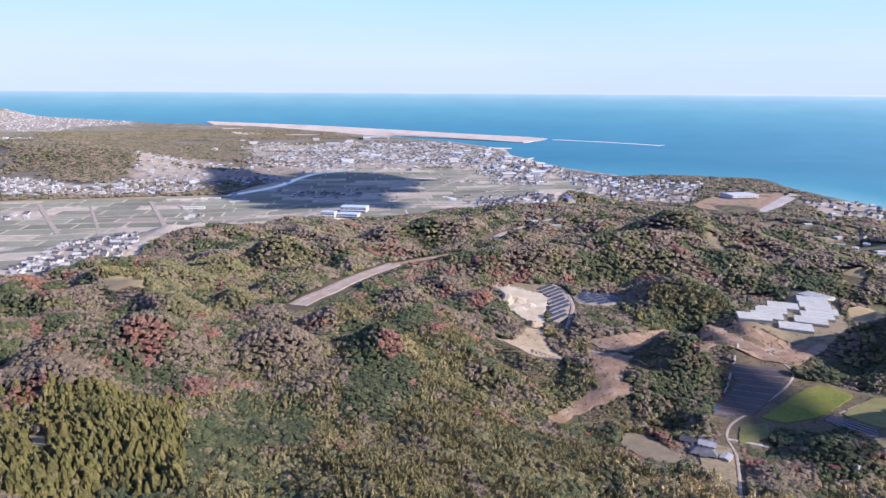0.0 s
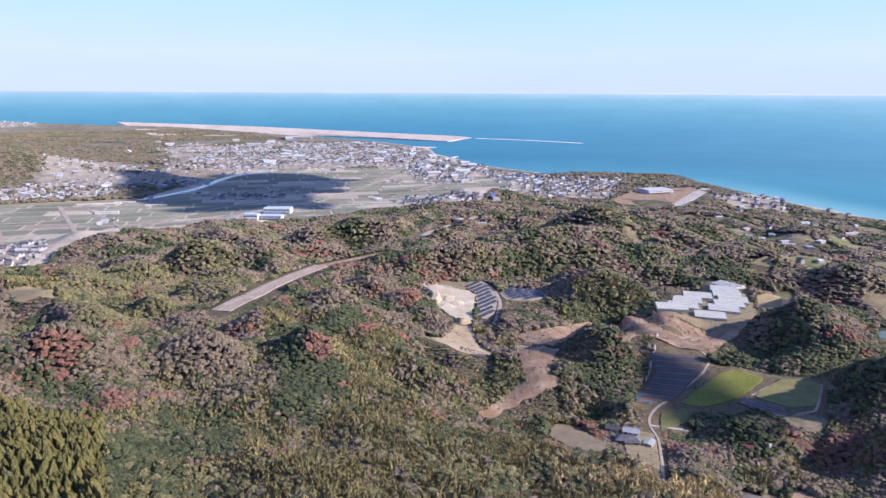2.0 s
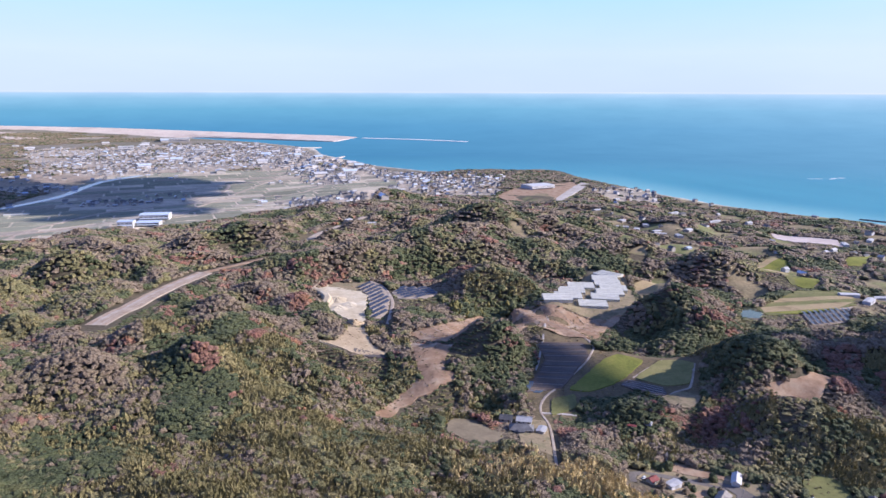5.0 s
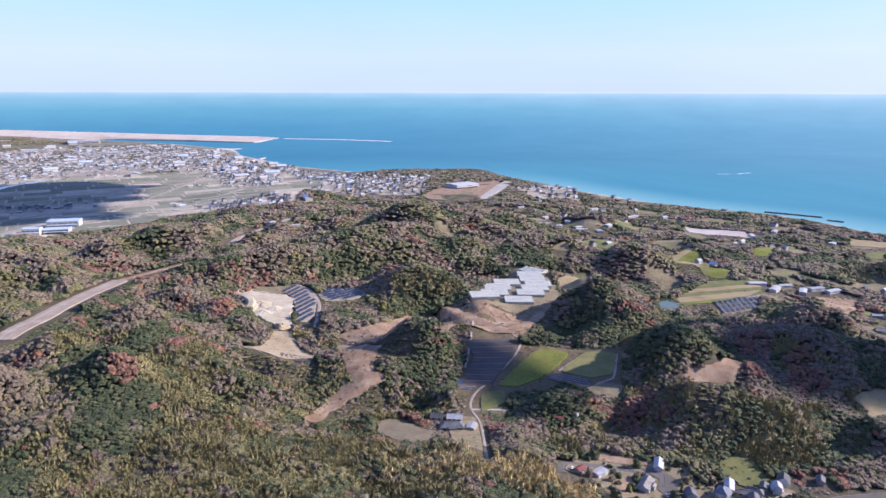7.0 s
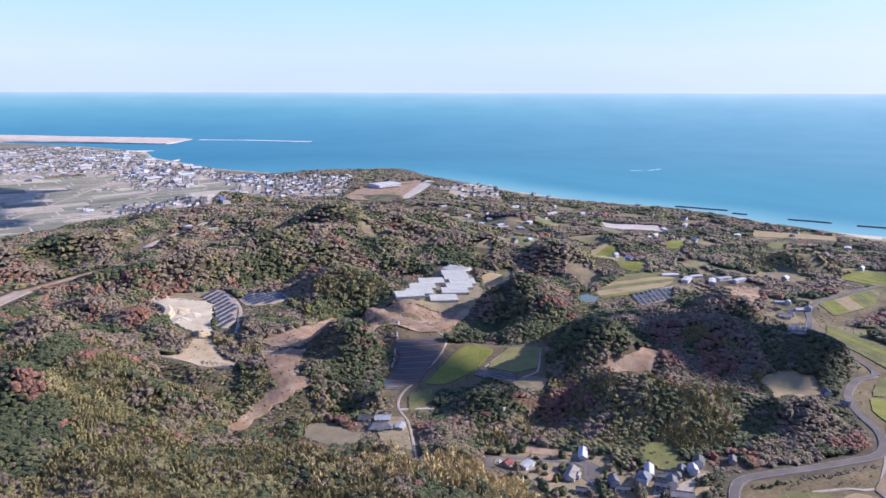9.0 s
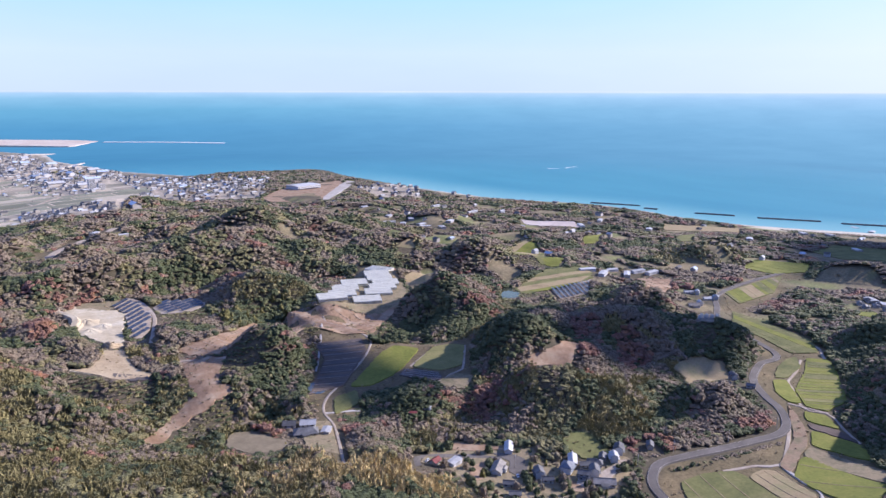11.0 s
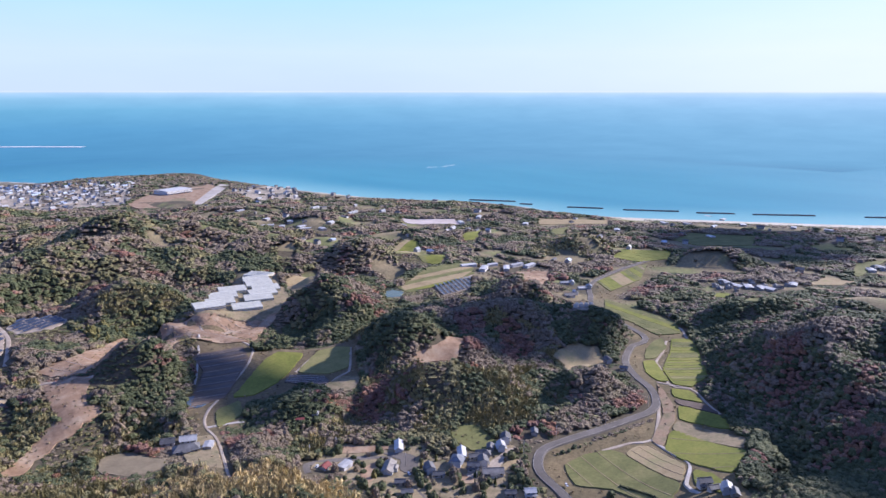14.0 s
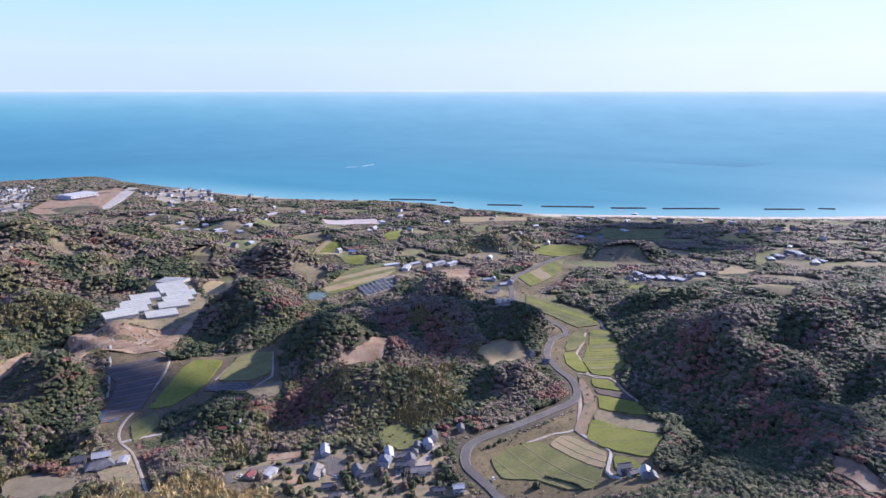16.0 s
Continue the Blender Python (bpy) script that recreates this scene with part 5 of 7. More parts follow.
# ---- greenhouses ----
def greenhouse(long, spans=4, wide=6.2):
    """Joined barrel vaults of white film on steel hoops."""
    th = tagged(new("greenhouse"), "white film greenhouse with four joined barrel vaults", "greenhouse", "greenhouses on the terrace")
    sec = [(wide / 2 * math.sin(a), 1.9 + 1.5 * math.cos(a)) for a in np.linspace(-math.pi / 2, math.pi / 2, 9)]
    for s in range(spans):
        y0 = (s + 0.5) * wide
        bm = bmesh.new()
        prof = [(-wide / 2, -0.8)] + sec + [(wide / 2, -0.8)]
        a = [bm.verts.new((0, y0 + y, z)) for y, z in prof]
        b = [bm.verts.new((long, y0 + y, z)) for y, z in prof]
        for i in range(len(prof) - 1):
            bm.faces.new((a[i], a[i + 1], b[i + 1], b[i]))
        bmesh.ops.recalc_face_normals(bm, faces=bm.faces)
        cov = part("vault", bm, VINYL, th)
        for x in np.arange(0, long + 0.1, long / 7):
            bm = bmesh.new()
            r = [(y * 1.01, 1.9 + (z - 1.9) * 1.02) for y, z in sec]
            ring = [[bm.verts.new((x + dx, y0 + y, z + dz)) for dx, dz in ((-0.03, 0), (0.03, 0), (0.03, 0.04), (-0.03, 0.04))] for y, z in r]
            for c0, c1 in zip(ring, ring[1:]):
                for i in range(4):
                    bm.faces.new((c0[i], c1[i], c1[(i + 1) % 4], c0[(i + 1) % 4]))
            part("hoop", bm, STEEL, cov)
        for x in (0, long):
            bm = bmesh.new()
            v = [bm.verts.new((x + dx, y0 + y, z)) for dx in (-0.05, 0.05) for y, z in prof]
            n = len(prof)
            bm.faces.new(v[:n]), bm.faces.new(v[n:][::-1])
            for i in range(n):
                bm.faces.new((v[i], v[(i + 1) % n], v[n + (i + 1) % n], v[n + i]))
            bmesh.ops.recalc_face_normals(bm, faces=bm.faces)
            part("end_wall", bm, VINYL, th)
            part("door", boxed(x - 0.09, x + 0.09, y0 - 1, y0 + 1, 0, 2.1), STEEL, th)
    for s in range(spans + 1):
        part("gutter", boxed(0, long, s * wide - 0.35, s * wide + 0.35, 1.75, 2.1), ROCK, th, "dark rain gutter between the vaults")
    return th


first = None
for (x0, y0), (x1, y1) in list(zip(GL[::2], GL[1::2])) + list(zip(GR[::2], GR[1::2])):
    turn = math.degrees(math.atan2(y1 - y0, x1 - x0))
    if first is None:
        first = th = greenhouse(33)
    else:
        th = copy_thing(first, pose(0, 0, 0))
    th.matrix_world = pose(x0, y0, hz((x0 + x1) / 2, (y0 + y1) / 2) + 0.5, 0, 0, turn)


plot("greenhouse_yard", GLASSLAND, VILLAGE, 0.3, 2, False, label="dry brown yard round the greenhouses", category="ground", kind="structure")


# ---- solar fields ----
def solar_table(long, grp):
    th = tagged(new("solar_table"), "tilted bank of dark blue solar panels on steel posts", "solar panel", grp)
    n = max(4, int(long / 2.6))
    s, c = math.sin(radians(14)), math.cos(radians(14))

    def slab(bm, x0, x1, v0, v1, t0, t1):
        v = [bm.verts.new((x, u * c - t * s, 1.6 + u * s + t * c)) for t in (t0, t1) for x, u in ((x0, v0), (x1, v0), (x1, v1), (x0, v1))]
        for f in ((0, 3, 2, 1), (4, 5, 6, 7), (0, 1, 5, 4), (1, 2, 6, 5), (2, 3, 7, 6), (3, 0, 4, 7)):
            bm.faces.new([v[i] for i in f])
    for i in range(n):
        bm = bmesh.new()
        slab(bm, i * long / n + 0.07, (i + 1) * long / n - 0.07, -2.0, 2.0, 0.0, 0.06)
        part("panel", bm, PANEL, th)
    for v0 in (-1.2, 1.1):
        bm = bmesh.new()
        slab(bm, 0, long, v0, v0 + 0.12, -0.14, -0.02)
        part("rail", bm, STEEL, th)
    for x in np.linspace(0.6, long - 0.6, max(2, int(long / 5))):
        for u in (-1.15, 1.15):
            part("post", boxed(x - 0.06, x + 0.06, u * c - 0.06, u * c + 0.06, -1.0, 1.5 + u * s), STEEL, th)
    return th


def solar_field(poly, way, gap, size, grp, limit=30):
    p = np.array(poly, float)
    mid, u = p.mean(0), np.array((math.cos(radians(way)), math.sin(radians(way))))
    w = np.array((-u[1], u[0]))
    span = np.abs((p - mid) @ w).max()
    model = None
    for k in np.arange(-span + gap * 0.5, span, gap):
        s = np.arange(-90, 90, 1.0)
        q = mid + k * w + s[:, None] * u
        good = s[inside([tuple(c) for c in poly], q)]
        if len(good) < size * 0.8:
            continue
        m = int(max(1, (good[-1] - good[0] + 2) // (size + 1.8)))
        for i in range(m):
            x, y = mid + k * w + (good[0] + (good[-1] - good[0] - m * (size + 1.8)) / 2 + i * (size + 1.8)) * u
            th = model = solar_table(size, grp) if model is None else copy_thing(model, pose(0, 0, 0))
            th.matrix_world = pose(x, y, hz(*(np.array((x, y)) + u * size / 2)) + 0.7, 0, 0, way)


for poly, a, b, gap, size, grp in ((SOLAR_A, SA[0], SA[1], 8.2, 13, "solar field beside the quarry"), (SOLAR_B, SB[0], SB[1], 8.2, 14, "solar field above the cedars"),
                                   (SOLAR_C, SC[1], SC[0], 7.0, 15, "solar field by the meadow"), (SD, SD[0], SD[1], 6.0, 12, "solar field by the road")):
    plot("solar_ground", poly, GRAVEL, 0.6, 2, False, label="pale gravel ground under solar panels", category="ground", kind="structure")
    solar_field(poly, math.degrees(math.atan2(b[1] - a[1], b[0] - a[0])), gap, size, grp)


# ---- quarry face, ponds ----
def scarp(name, line, tall, lean, mat, **tags):
    """A rough cut face along a curve, stepping back to a bench."""
    c = glide(line, 3)
    d = np.gradient(c, axis=0)
    n = np.stack([-d[:, 1], d[:, 0]], -1) / np.hypot(d[:, 0], d[:, 1])[:, None]
    z = height(c)
    rows = []
    prof = [(2.5, -1), (1.2, 0.12), (0.6, 0.3), (0.25, 0.5), (-0.25, 0.52), (-0.5, 0.7), (-0.8, 0.9), (-1.3, 1.0), (-3.5, 0.95), (-5, -0.6)]
    fade = np.sin(np.linspace(0.15, math.pi - 0.15, len(c)))
    for k, (o, hh) in enumerate(prof):
        q = c + n * (o * lean + rng_s.uniform(-0.5, 0.5, len(c)) * 0.9)[:, None]
        rows.append(np.column_stack([q, z + hh * tall * fade + rng_s.uniform(-0.25, 0.25, len(c))]))
    v = np.stack(rows, 1).reshape(-1, 3)
    m = len(prof)
    i = (np.arange(len(c) - 1)[:, None] * m + np.arange(m - 1)[None]).ravel()
    return tagged(bulk(name, v, np.stack([i, i + 1, i + m + 1, i + m], -1), mat), **tags)


rng_s = np.random.RandomState(3)
Q = QSAND
scarp("quarry_face", [Q[1], Q[0], Q[10], Q[9]], 7, 2.4, SANDROCK, label="steep pale sandstone quarry face", category="cliff")
scarp("quarry_face", [Q[6], Q[7], Q[8]], 5, 1.6, QUARRYTAN, label="cut tan earth bank below the quarry", category="cliff")


def heap(x, y, r, h, mat, label):
    """A spoil heap with rilled flanks."""
    n, k = 22, 6
    v, f = [(x, y, hz(x, y) + h)], []
    for j in range(1, k + 1):
        q = j / k
        for i in range(n):
            a = 2 * math.pi * i / n
            rr = r * q * (1 + 0.16 * math.sin(3 * a + x) + rng_s.uniform(-0.07, 0.07))
            px, py = x + rr * math.cos(a), y + rr * math.sin(a)
            v.append((px, py, hz(px, py) + h * (1 - q) ** 1.2 * (1 + 0.15 * math.sin(7 * a)) - (0.8 if j == k else 0) + 0.5))
    for i in range(n):
        f.append((0, 1 + i, 1 + (i + 1) % n, 1 + (i + 1) % n))
    for j in range(k - 1):
        for i in range(n):
            a, b = 1 + j * n + i, 1 + j * n + (i + 1) % n
            f += [(a, a + n, b + n, b)]
    bm = bmesh.new()
    vs = [bm.verts.new(c) for c in v]
    for q in f:
        bm.faces.new([vs[i] for i in dict.fromkeys(q)])
    bmesh.ops.recalc_face_normals(bm, faces=bm.faces)
    return tagged(part("sand_mound", bm, mat), label, "mound")


qm = np.mean(QSAND, 0)
for k, (dx, dy, r, h) in enumerate(((-10, 12, 15, 4.0), (2, -8, 11, 2.6), (-12, -22, 12, 3.0))):
    heap(qm[0] + dx, qm[1] + dy, r, h, SANDROCK, "pale mound of quarried sand")
WATER2 = surface("still_pond_water", (0.07, 0.085, 0.06), (0.09, 0.10, 0.07), (0.11, 0.12, 0.085), 0.05, 0.5, 0.08, 0.0)
plot("pond", POND_B, WATER2, 0.3, 1.0, True, label="still green-grey irrigation pond", category="pond", kind="structure")


# ---- factory and warehouses ----
def factory(w, d, h, wall, roof, label, bays=8):
    th = tagged(new("factory"), label, "factory")
    part("wall", boxed(-w / 2, w / 2, -d / 2, d / 2, -2, h), wall, th)
    bm = bmesh.new()
    gable(bm, w, d, h, d * 0.03, 0.6, 0.35)
    part("roof", bm, roof, th)
    part("canopy", boxed(-w / 2 + 2, w / 2 - 2, -d / 2 - 5, -d / 2, h * 0.42, h * 0.47), roof, th)
    for i in range(bays):
        x = (i + 0.5) / bays * w - w / 2
        part("loading_door", boxed(x - w / bays * 0.3, x + w / bays * 0.3, -d / 2 - 0.1, -d / 2 + 0.1, 0, h * 0.36), STEEL, th)
        part("window_band", boxed(x - w / bays * 0.4, x + w / bays * 0.4, -d / 2 - 0.12, -d / 2 + 0.12, h * 0.62, h * 0.74), DARKGLASS, th)
    return th


fa = np.array(FACT, float)
fx, fy = fa.mean(0)
put(factory(80, 56, 10, WHITEWALL, LIGHTROOF, "large white factory hall with a flat pale roof"), fx, fy, 14)
put(factory(150, 60, 16, WHITEWALL, LIGHTROOF, "huge white plant beside the landfill", 10), -423, 4402, 8, far=True)
put(factory(70, 40, 20, WHITEWALL, LIGHTROOF, "white works in the town", 5), -579, 3685, 8, far=True)
put(factory(60, 40, 18, WHITEWALL, LIGHTROOF, "white works in the town", 5), -224, 3492, 8, far=True)
put(factory(30, 22, 13, WHITEWALL, BLUEROOF, "pale blue warehouse block at the edge of the plain", 4), BLUE_A[0][0] + 10, BLUE_A[0][1] + 60, -8)
put(factory(45, 28, 7, WHITEWALL, BLUEROOF, "low pale blue warehouse at the edge of the plain", 5), BLUE_A[2][0] + 5, BLUE_A[2][1] + 25, -8)
put(factory(60, 36, 12, WHITEWALL, BLUEROOF, "broad pale blue warehouse at the edge of the plain", 6), -205, 1600, -6)
plot("parking_lot", LOT, CONCRETE, 0.7, 2, True, label="long pale concrete lot beside the factory", category="ground", kind="structure")


# ---- coast works ----
def breakwater(a, b, wide=10, tall=3.0):
    """A detached mound of dark wave blocks."""
    a, b = np.array(a, float), np.array(b, float)
    ln = np.hypot(*(b - a))
    u = (b - a) / ln
    w = np.array((-u[1], u[0]))
    n = int(ln / 4) + 2
    prof = [(-0.5, -3.2), (-0.42, 0.2), (-0.25, 0.8), (-0.1, 1.0), (0.1, 0.98), (0.25, 0.8), (0.42, 0.2), (0.5, -3.2)]
    v = []
    for i in range(n):
        for o, hh in prof:
            p = a + u * ln * i / (n - 1) + w * (o * wide + rng_s.uniform(-0.7, 0.7)) + u * rng_s.uniform(-1, 1)
            v.append((*p, hh * tall * (0.75 if i in (0, n - 1) else 1) + rng_s.uniform(-0.4, 0.4)))
    m = len(prof)
    i = (np.arange(n - 1)[:, None] * m + np.arange(m - 1)[None]).ravel()
    ob = bulk("breakwater", np.array(v), np.stack([i, i + 1, i + m + 1, i + m], -1), ROCK)
    tagged(ob, "low detached breakwater of dark wave blocks", "breakwater", "breakwaters off the beach")
    return ob


for k in range(0, len(BW) - 1, 2):
    breakwater(BW[k], BW[k + 1])
for k in (0, 4):
    breakwater(BX[k], BX[k + 1])
plot("landfill", SPIT, REDLAND, 4.0, 7.0, True, 60.0, label="long flat reddish landfill reaching into the sea", category="landfill", kind="structure")
strip("mole", MOLE, 52, WHITEWALL, 5, 2, 40, label="thin pale harbour mole far out", category="breakwater", kind="structure")
strip("jetty", JETA, 22, CONCRETE, 5, 5, 20, label="pale concrete harbour jetty", category="jetty", kind="structure")
strip("jetty", JETB, 12, CONCRETE, 5, 5, 20, label="thin pale concrete jetty", category="jetty", kind="structure")
plot("sandbar", SAND, GRAVEL, 1.0, 3, True, 20, label="pale sandbar at the river mouth", category="sandbar", kind="structure")
SURF = [(SHORE[i][0], SHORE[i][1]) for i in range(14, 24)]
strip("surf", SURF, 4.5, FOAM, 0.0, 0.3, 12, side=-4, label="thin white line of surf on the beach", category="surf", kind="structure")


for line in REEF:
    strip("surf", line, 9, FOAM, 3.3, 0.3, 8, label="white water breaking over a reef", category="surf", kind="structure")
RIVERWATER = surface("pale_river_water", (0.36, 0.42, 0.46), (0.44, 0.50, 0.54), (0.50, 0.55, 0.58), 0.02, 0.2, 0.2, 0.0)
strip("river", RIVER, 26, RIVERWATER, 0.75, 1.0, 20, label="pale river winding over the plain", category="river", kind="structure")


# ---- poles, pylons, cars ----
def utility_pole():
    th = tagged(new("utility_pole"), "grey concrete utility pole with crossarms", "utility pole", "utility poles")
    bm = bmesh.new()
    bmesh.ops.create_cone(bm, cap_ends=True, segments=10, radius1=0.2, radius2=0.12, depth=11, matrix=Matrix.Translation((0, 0, 4.7)))
    part("pole", bm, CONCRETE, th)
    for z in (9.0, 9.8):
        part("crossarm", boxed(-1.0, 1.0, -0.06, 0.06, z, z + 0.12), STEEL, th)
    bm = bmesh.new()
    bmesh.ops.create_cone(bm, cap_ends=True, segments=10, radius1=0.26, radius2=0.26, depth=0.9, matrix=Matrix.Translation((0.42, 0, 7.9)))
    part("transformer", bm, STEEL, th)
    return th


def lattice_tower(h):
    th = tagged(new("lattice_tower"), "tall pale steel lattice power pylon", "pylon", "pylons over the plain")
    for sx in (-1, 1):
        for sy in (-1, 1):
            bm = bmesh.new()
            v0 = [bm.verts.new((sx * 5 + dx, sy * 5 + dy, -1)) for dx, dy in ((-.35, -.35), (.35, -.35), (.35, .35), (-.35, .35))]
            v1 = [bm.verts.new((sx * 0.8 + dx, sy * 0.8 + dy, h)) for dx, dy in ((-.3, -.3), (.3, -.3), (.3, .3), (-.3, .3))]
            for i in range(4):
                bm.faces.new((v0[i], v0[(i + 1) % 4], v1[(i + 1) % 4], v1[i]))
            bm.faces.new(v1)
            part("leg", bm, STEEL, th)
    for k in range(8):
        z = h * (k + 0.5) / 8
        q = 5 - 4.2 * z / h
        bm = bmesh.new()
        for s in (-1, 1):
            box(bm, -q, q, s * q - 0.15, s * q + 0.15, z, z + 0.35)
            box(bm, s * q - 0.15, s * q + 0.15, -q, q, z, z + 0.35)
        part("brace", bm, STEEL, th)
    for z in (0.72, 0.84, 0.95):
        part("crossarm", boxed(-7, 7, -0.4, 0.4, h * z, h * z + 0.6), STEEL, th)
    return th


pole = utility_pole()
put(pole, *POLES[0], 30)
for x, y in POLES[1:] + [(268, 380), (246, 381), (402, 282), (452, 270), (505, 262), (556, 312), (605, 349), (365, 284)]:
    put(copy_thing(pole, pose(0, 0, 0)), x, y, 30)
tower = lattice_tower(52)
put(tower, -870, 2190, 20)
for x, y, t in ((-745, 2900, 20), (-640, 3300, 20)):
    put(copy_thing(tower, pose(0, 0, 0)), x, y, t)


def car(paint, label):
    th = tagged(new("car"), label, "car")
    bm = bmesh.new()
    prof = [(-1.7, 0.35), (-1.72, 0.85), (-1.0, 0.95), (-0.55, 1.5), (1.35, 1.52), (1.66, 0.95), (1.7, 0.35)]
    for a, b in (((-0.72), (0.72)),):
        l = [bm.verts.new((x, a * (0.86 if z > 1.2 else 1), z)) for x, z in prof]
        r = [bm.verts.new((x, b * (0.86 if z > 1.2 else 1), z)) for x, z in prof]
        bm.faces.new(l), bm.faces.new(r[::-1])
        for i in range(len(prof)):
            bm.faces.new((l[i], r[i], r[(i + 1) % 7], l[(i + 1) % 7]))
    bmesh.ops.recalc_face_normals(bm, faces=bm.faces)
    part("body", bm, paint, th)
    for x, z, t in ((-0.8, 1.22, -50), (1.52, 1.22, 62)):
        bm = boxed(-0.05, 0.05, -0.58, 0.58, -0.28, 0.28)
        bmesh.ops.transform(bm, matrix=pose(x, 0, z, 0, 40 if t < 0 else -28, 0), verts=bm.verts)
        part("windscreen", bm, DARKGLASS, th)
    for s in (-1, 1):
        part("side_window", boxed(-0.45, 1.25, s * 0.66 - 0.03, s * 0.66 + 0.03, 1.0, 1.4), DARKGLASS, th)
        for x in (-1.1, 1.1):
            bm = bmesh.new()
            bmesh.ops.create_cone(bm, cap_ends=True, segments=14, radius1=0.3, radius2=0.3, depth=0.2, matrix=pose(x, s * 0.66, 0.3, 90))
            part("wheel", bm, RUBBER, th)
    return th


for (x, y), t, lb in zip(CARS, (60, 70, 20), ("small white car on the valley road", "small white car parked in the hamlet", "white van parked by the shed")):
    put(car(CAR_WHITE, lb), x, y, t, -0.2)

# ---- the plain: paddies and the town ----
tr = np.random.RandomState(77)
PLAIN_TURN = radians(8)
pu, pw = np.array((math.cos(PLAIN_TURN), math.sin(PLAIN_TURN))), np.array((-math.sin(PLAIN_TURN), math.cos(PLAIN_TURN)))
paddies = []
for i in range(-18, 12):
    for j in range(13, 50):
        wide, deep = 104, 60
        c = pu * (i * wide + (j % 3) * 18) + pw * j * deep
        cs = [c + pu * a + pw * b for a, b in ((2, 2), (wide - 4, 2), (wide - 4, deep - 5), (2, deep - 5))]
        if inside(PLAIN, np.array(cs)).sum() < 3 or any(inside(tn, c[None] + (30, 20))[0] for tn in TOWNS):
            continue
        if tr.uniform() < 0.08:
            continue
        paddies.append(cs)
mats = [PADDY, PADDY_GREEN, PADDY_GREEN, PADDY_GREEN, PADDY, PADDY_GREEN]
for cs in paddies:
    q = np.array(cs)
    z = height(q)
    v = np.vstack([np.column_stack([q, z + 0.55]), np.column_stack([q + (q - q.mean(0)) * 0.02, z - 1.0])])
    ob = bulk("paddy", v, [(0, 1, 2, 3), (4, 5, 1, 0), (5, 6, 2, 1), (6, 7, 3, 2), (7, 4, 0, 3)], mats[tr.randint(6)])
    ob.parent = ground
for a, b, w in (((-1150, 1830), (-560, 1960), 9), ((-905, 1760), (-560, 1080), 6), ((-700, 1800), (-420, 1330), 7), ((-560, 1960), (300, 2560), 9), ((-330, 1400), (150, 2600), 8),
                ((-640, 1560), (-60, 1640), 6), ((-200, 2120), (330, 2080), 7), ((-960, 1500), (-300, 1620), 5)):
    m = ((a[0] + b[0]) / 2 + 12, (a[1] + b[1]) / 2)
    strip("plain_road", [a, m, b], w, GRAVEL, 0.8, 1.2, 25, label="pale farm road across the plain", category="road", kind="structure")


for line, w in PLAIN_LINES:
    strip("plain_road", line, w, GRAVEL if w < 20 else FALLOW, 0.9, 1.2, 20, label="pale farm road across the plain" if w < 20 else "dry grass river levee on the plain", category="road", kind="structure")
film_shed = shed(52, 16, 2.4, VINYL, VINYL, "long low white film greenhouse on the plain", "greenhouse")
for k, (x, y) in enumerate(FILMS):
    put(copy_thing(film_shed, pose(0, 0, 0)) if k else film_shed, x, y, 8)


def plain_house(kind):
    """A far house: walls, roof, a few windows."""
    w, d, fl, rf, wl, lb = ((11, 8, 2, TILE, WHITEWALL, "white house with grey tiled roof at the plain's edge"), (12, 9, 1, LIGHTROOF, PALEWALL, "cream house with a pale roof at the plain's edge"),
                            (9, 8, 2, TILE, PALEWALL, "cream two-storey house with a dark roof"))[kind]
    th = tagged(new("house"), lb, "house", "houses of the plain")
    rise = d * 0.26
    part("wall", body_mesh(w, d, 2.9 * fl, rise), wl, th)
    bm = bmesh.new()
    gable(bm, w, d, 2.9 * fl, rise, 0.7)
    part("roof", bm, rf, th)
    for s in (-1, 1):
        for x in (-w * 0.25, w * 0.25):
            part("window", boxed(x - 1, x + 1, s * d / 2 - 0.06, s * d / 2 + 0.06, 2.9 * fl - 1.9, 2.9 * fl - 0.6), DARKGLASS, th)
    return th


def lots(poly, gap, seed, keep=0.8, turn=12.0):
    rs = np.random.RandomState(seed)
    p = np.array(poly, float)
    mid = p.mean(0)
    R = np.hypot(*(p - mid).T).max()
    s = np.arange(-R, R, gap)
    a, b = np.meshgrid(s, s)
    a, b = a.ravel() + rs.uniform(-0.3, 0.3, a.size) * gap, b.ravel() + rs.uniform(-0.3, 0.3, a.size) * gap
    t = radians(turn)
    q = mid + np.stack([a * math.cos(t) - b * math.sin(t), a * math.sin(t) + b * math.cos(t)], -1)
    q = q[inside(poly, q) & (rs.uniform(0, 1, len(q)) < keep) & (inland(q) > 14)]
    return q


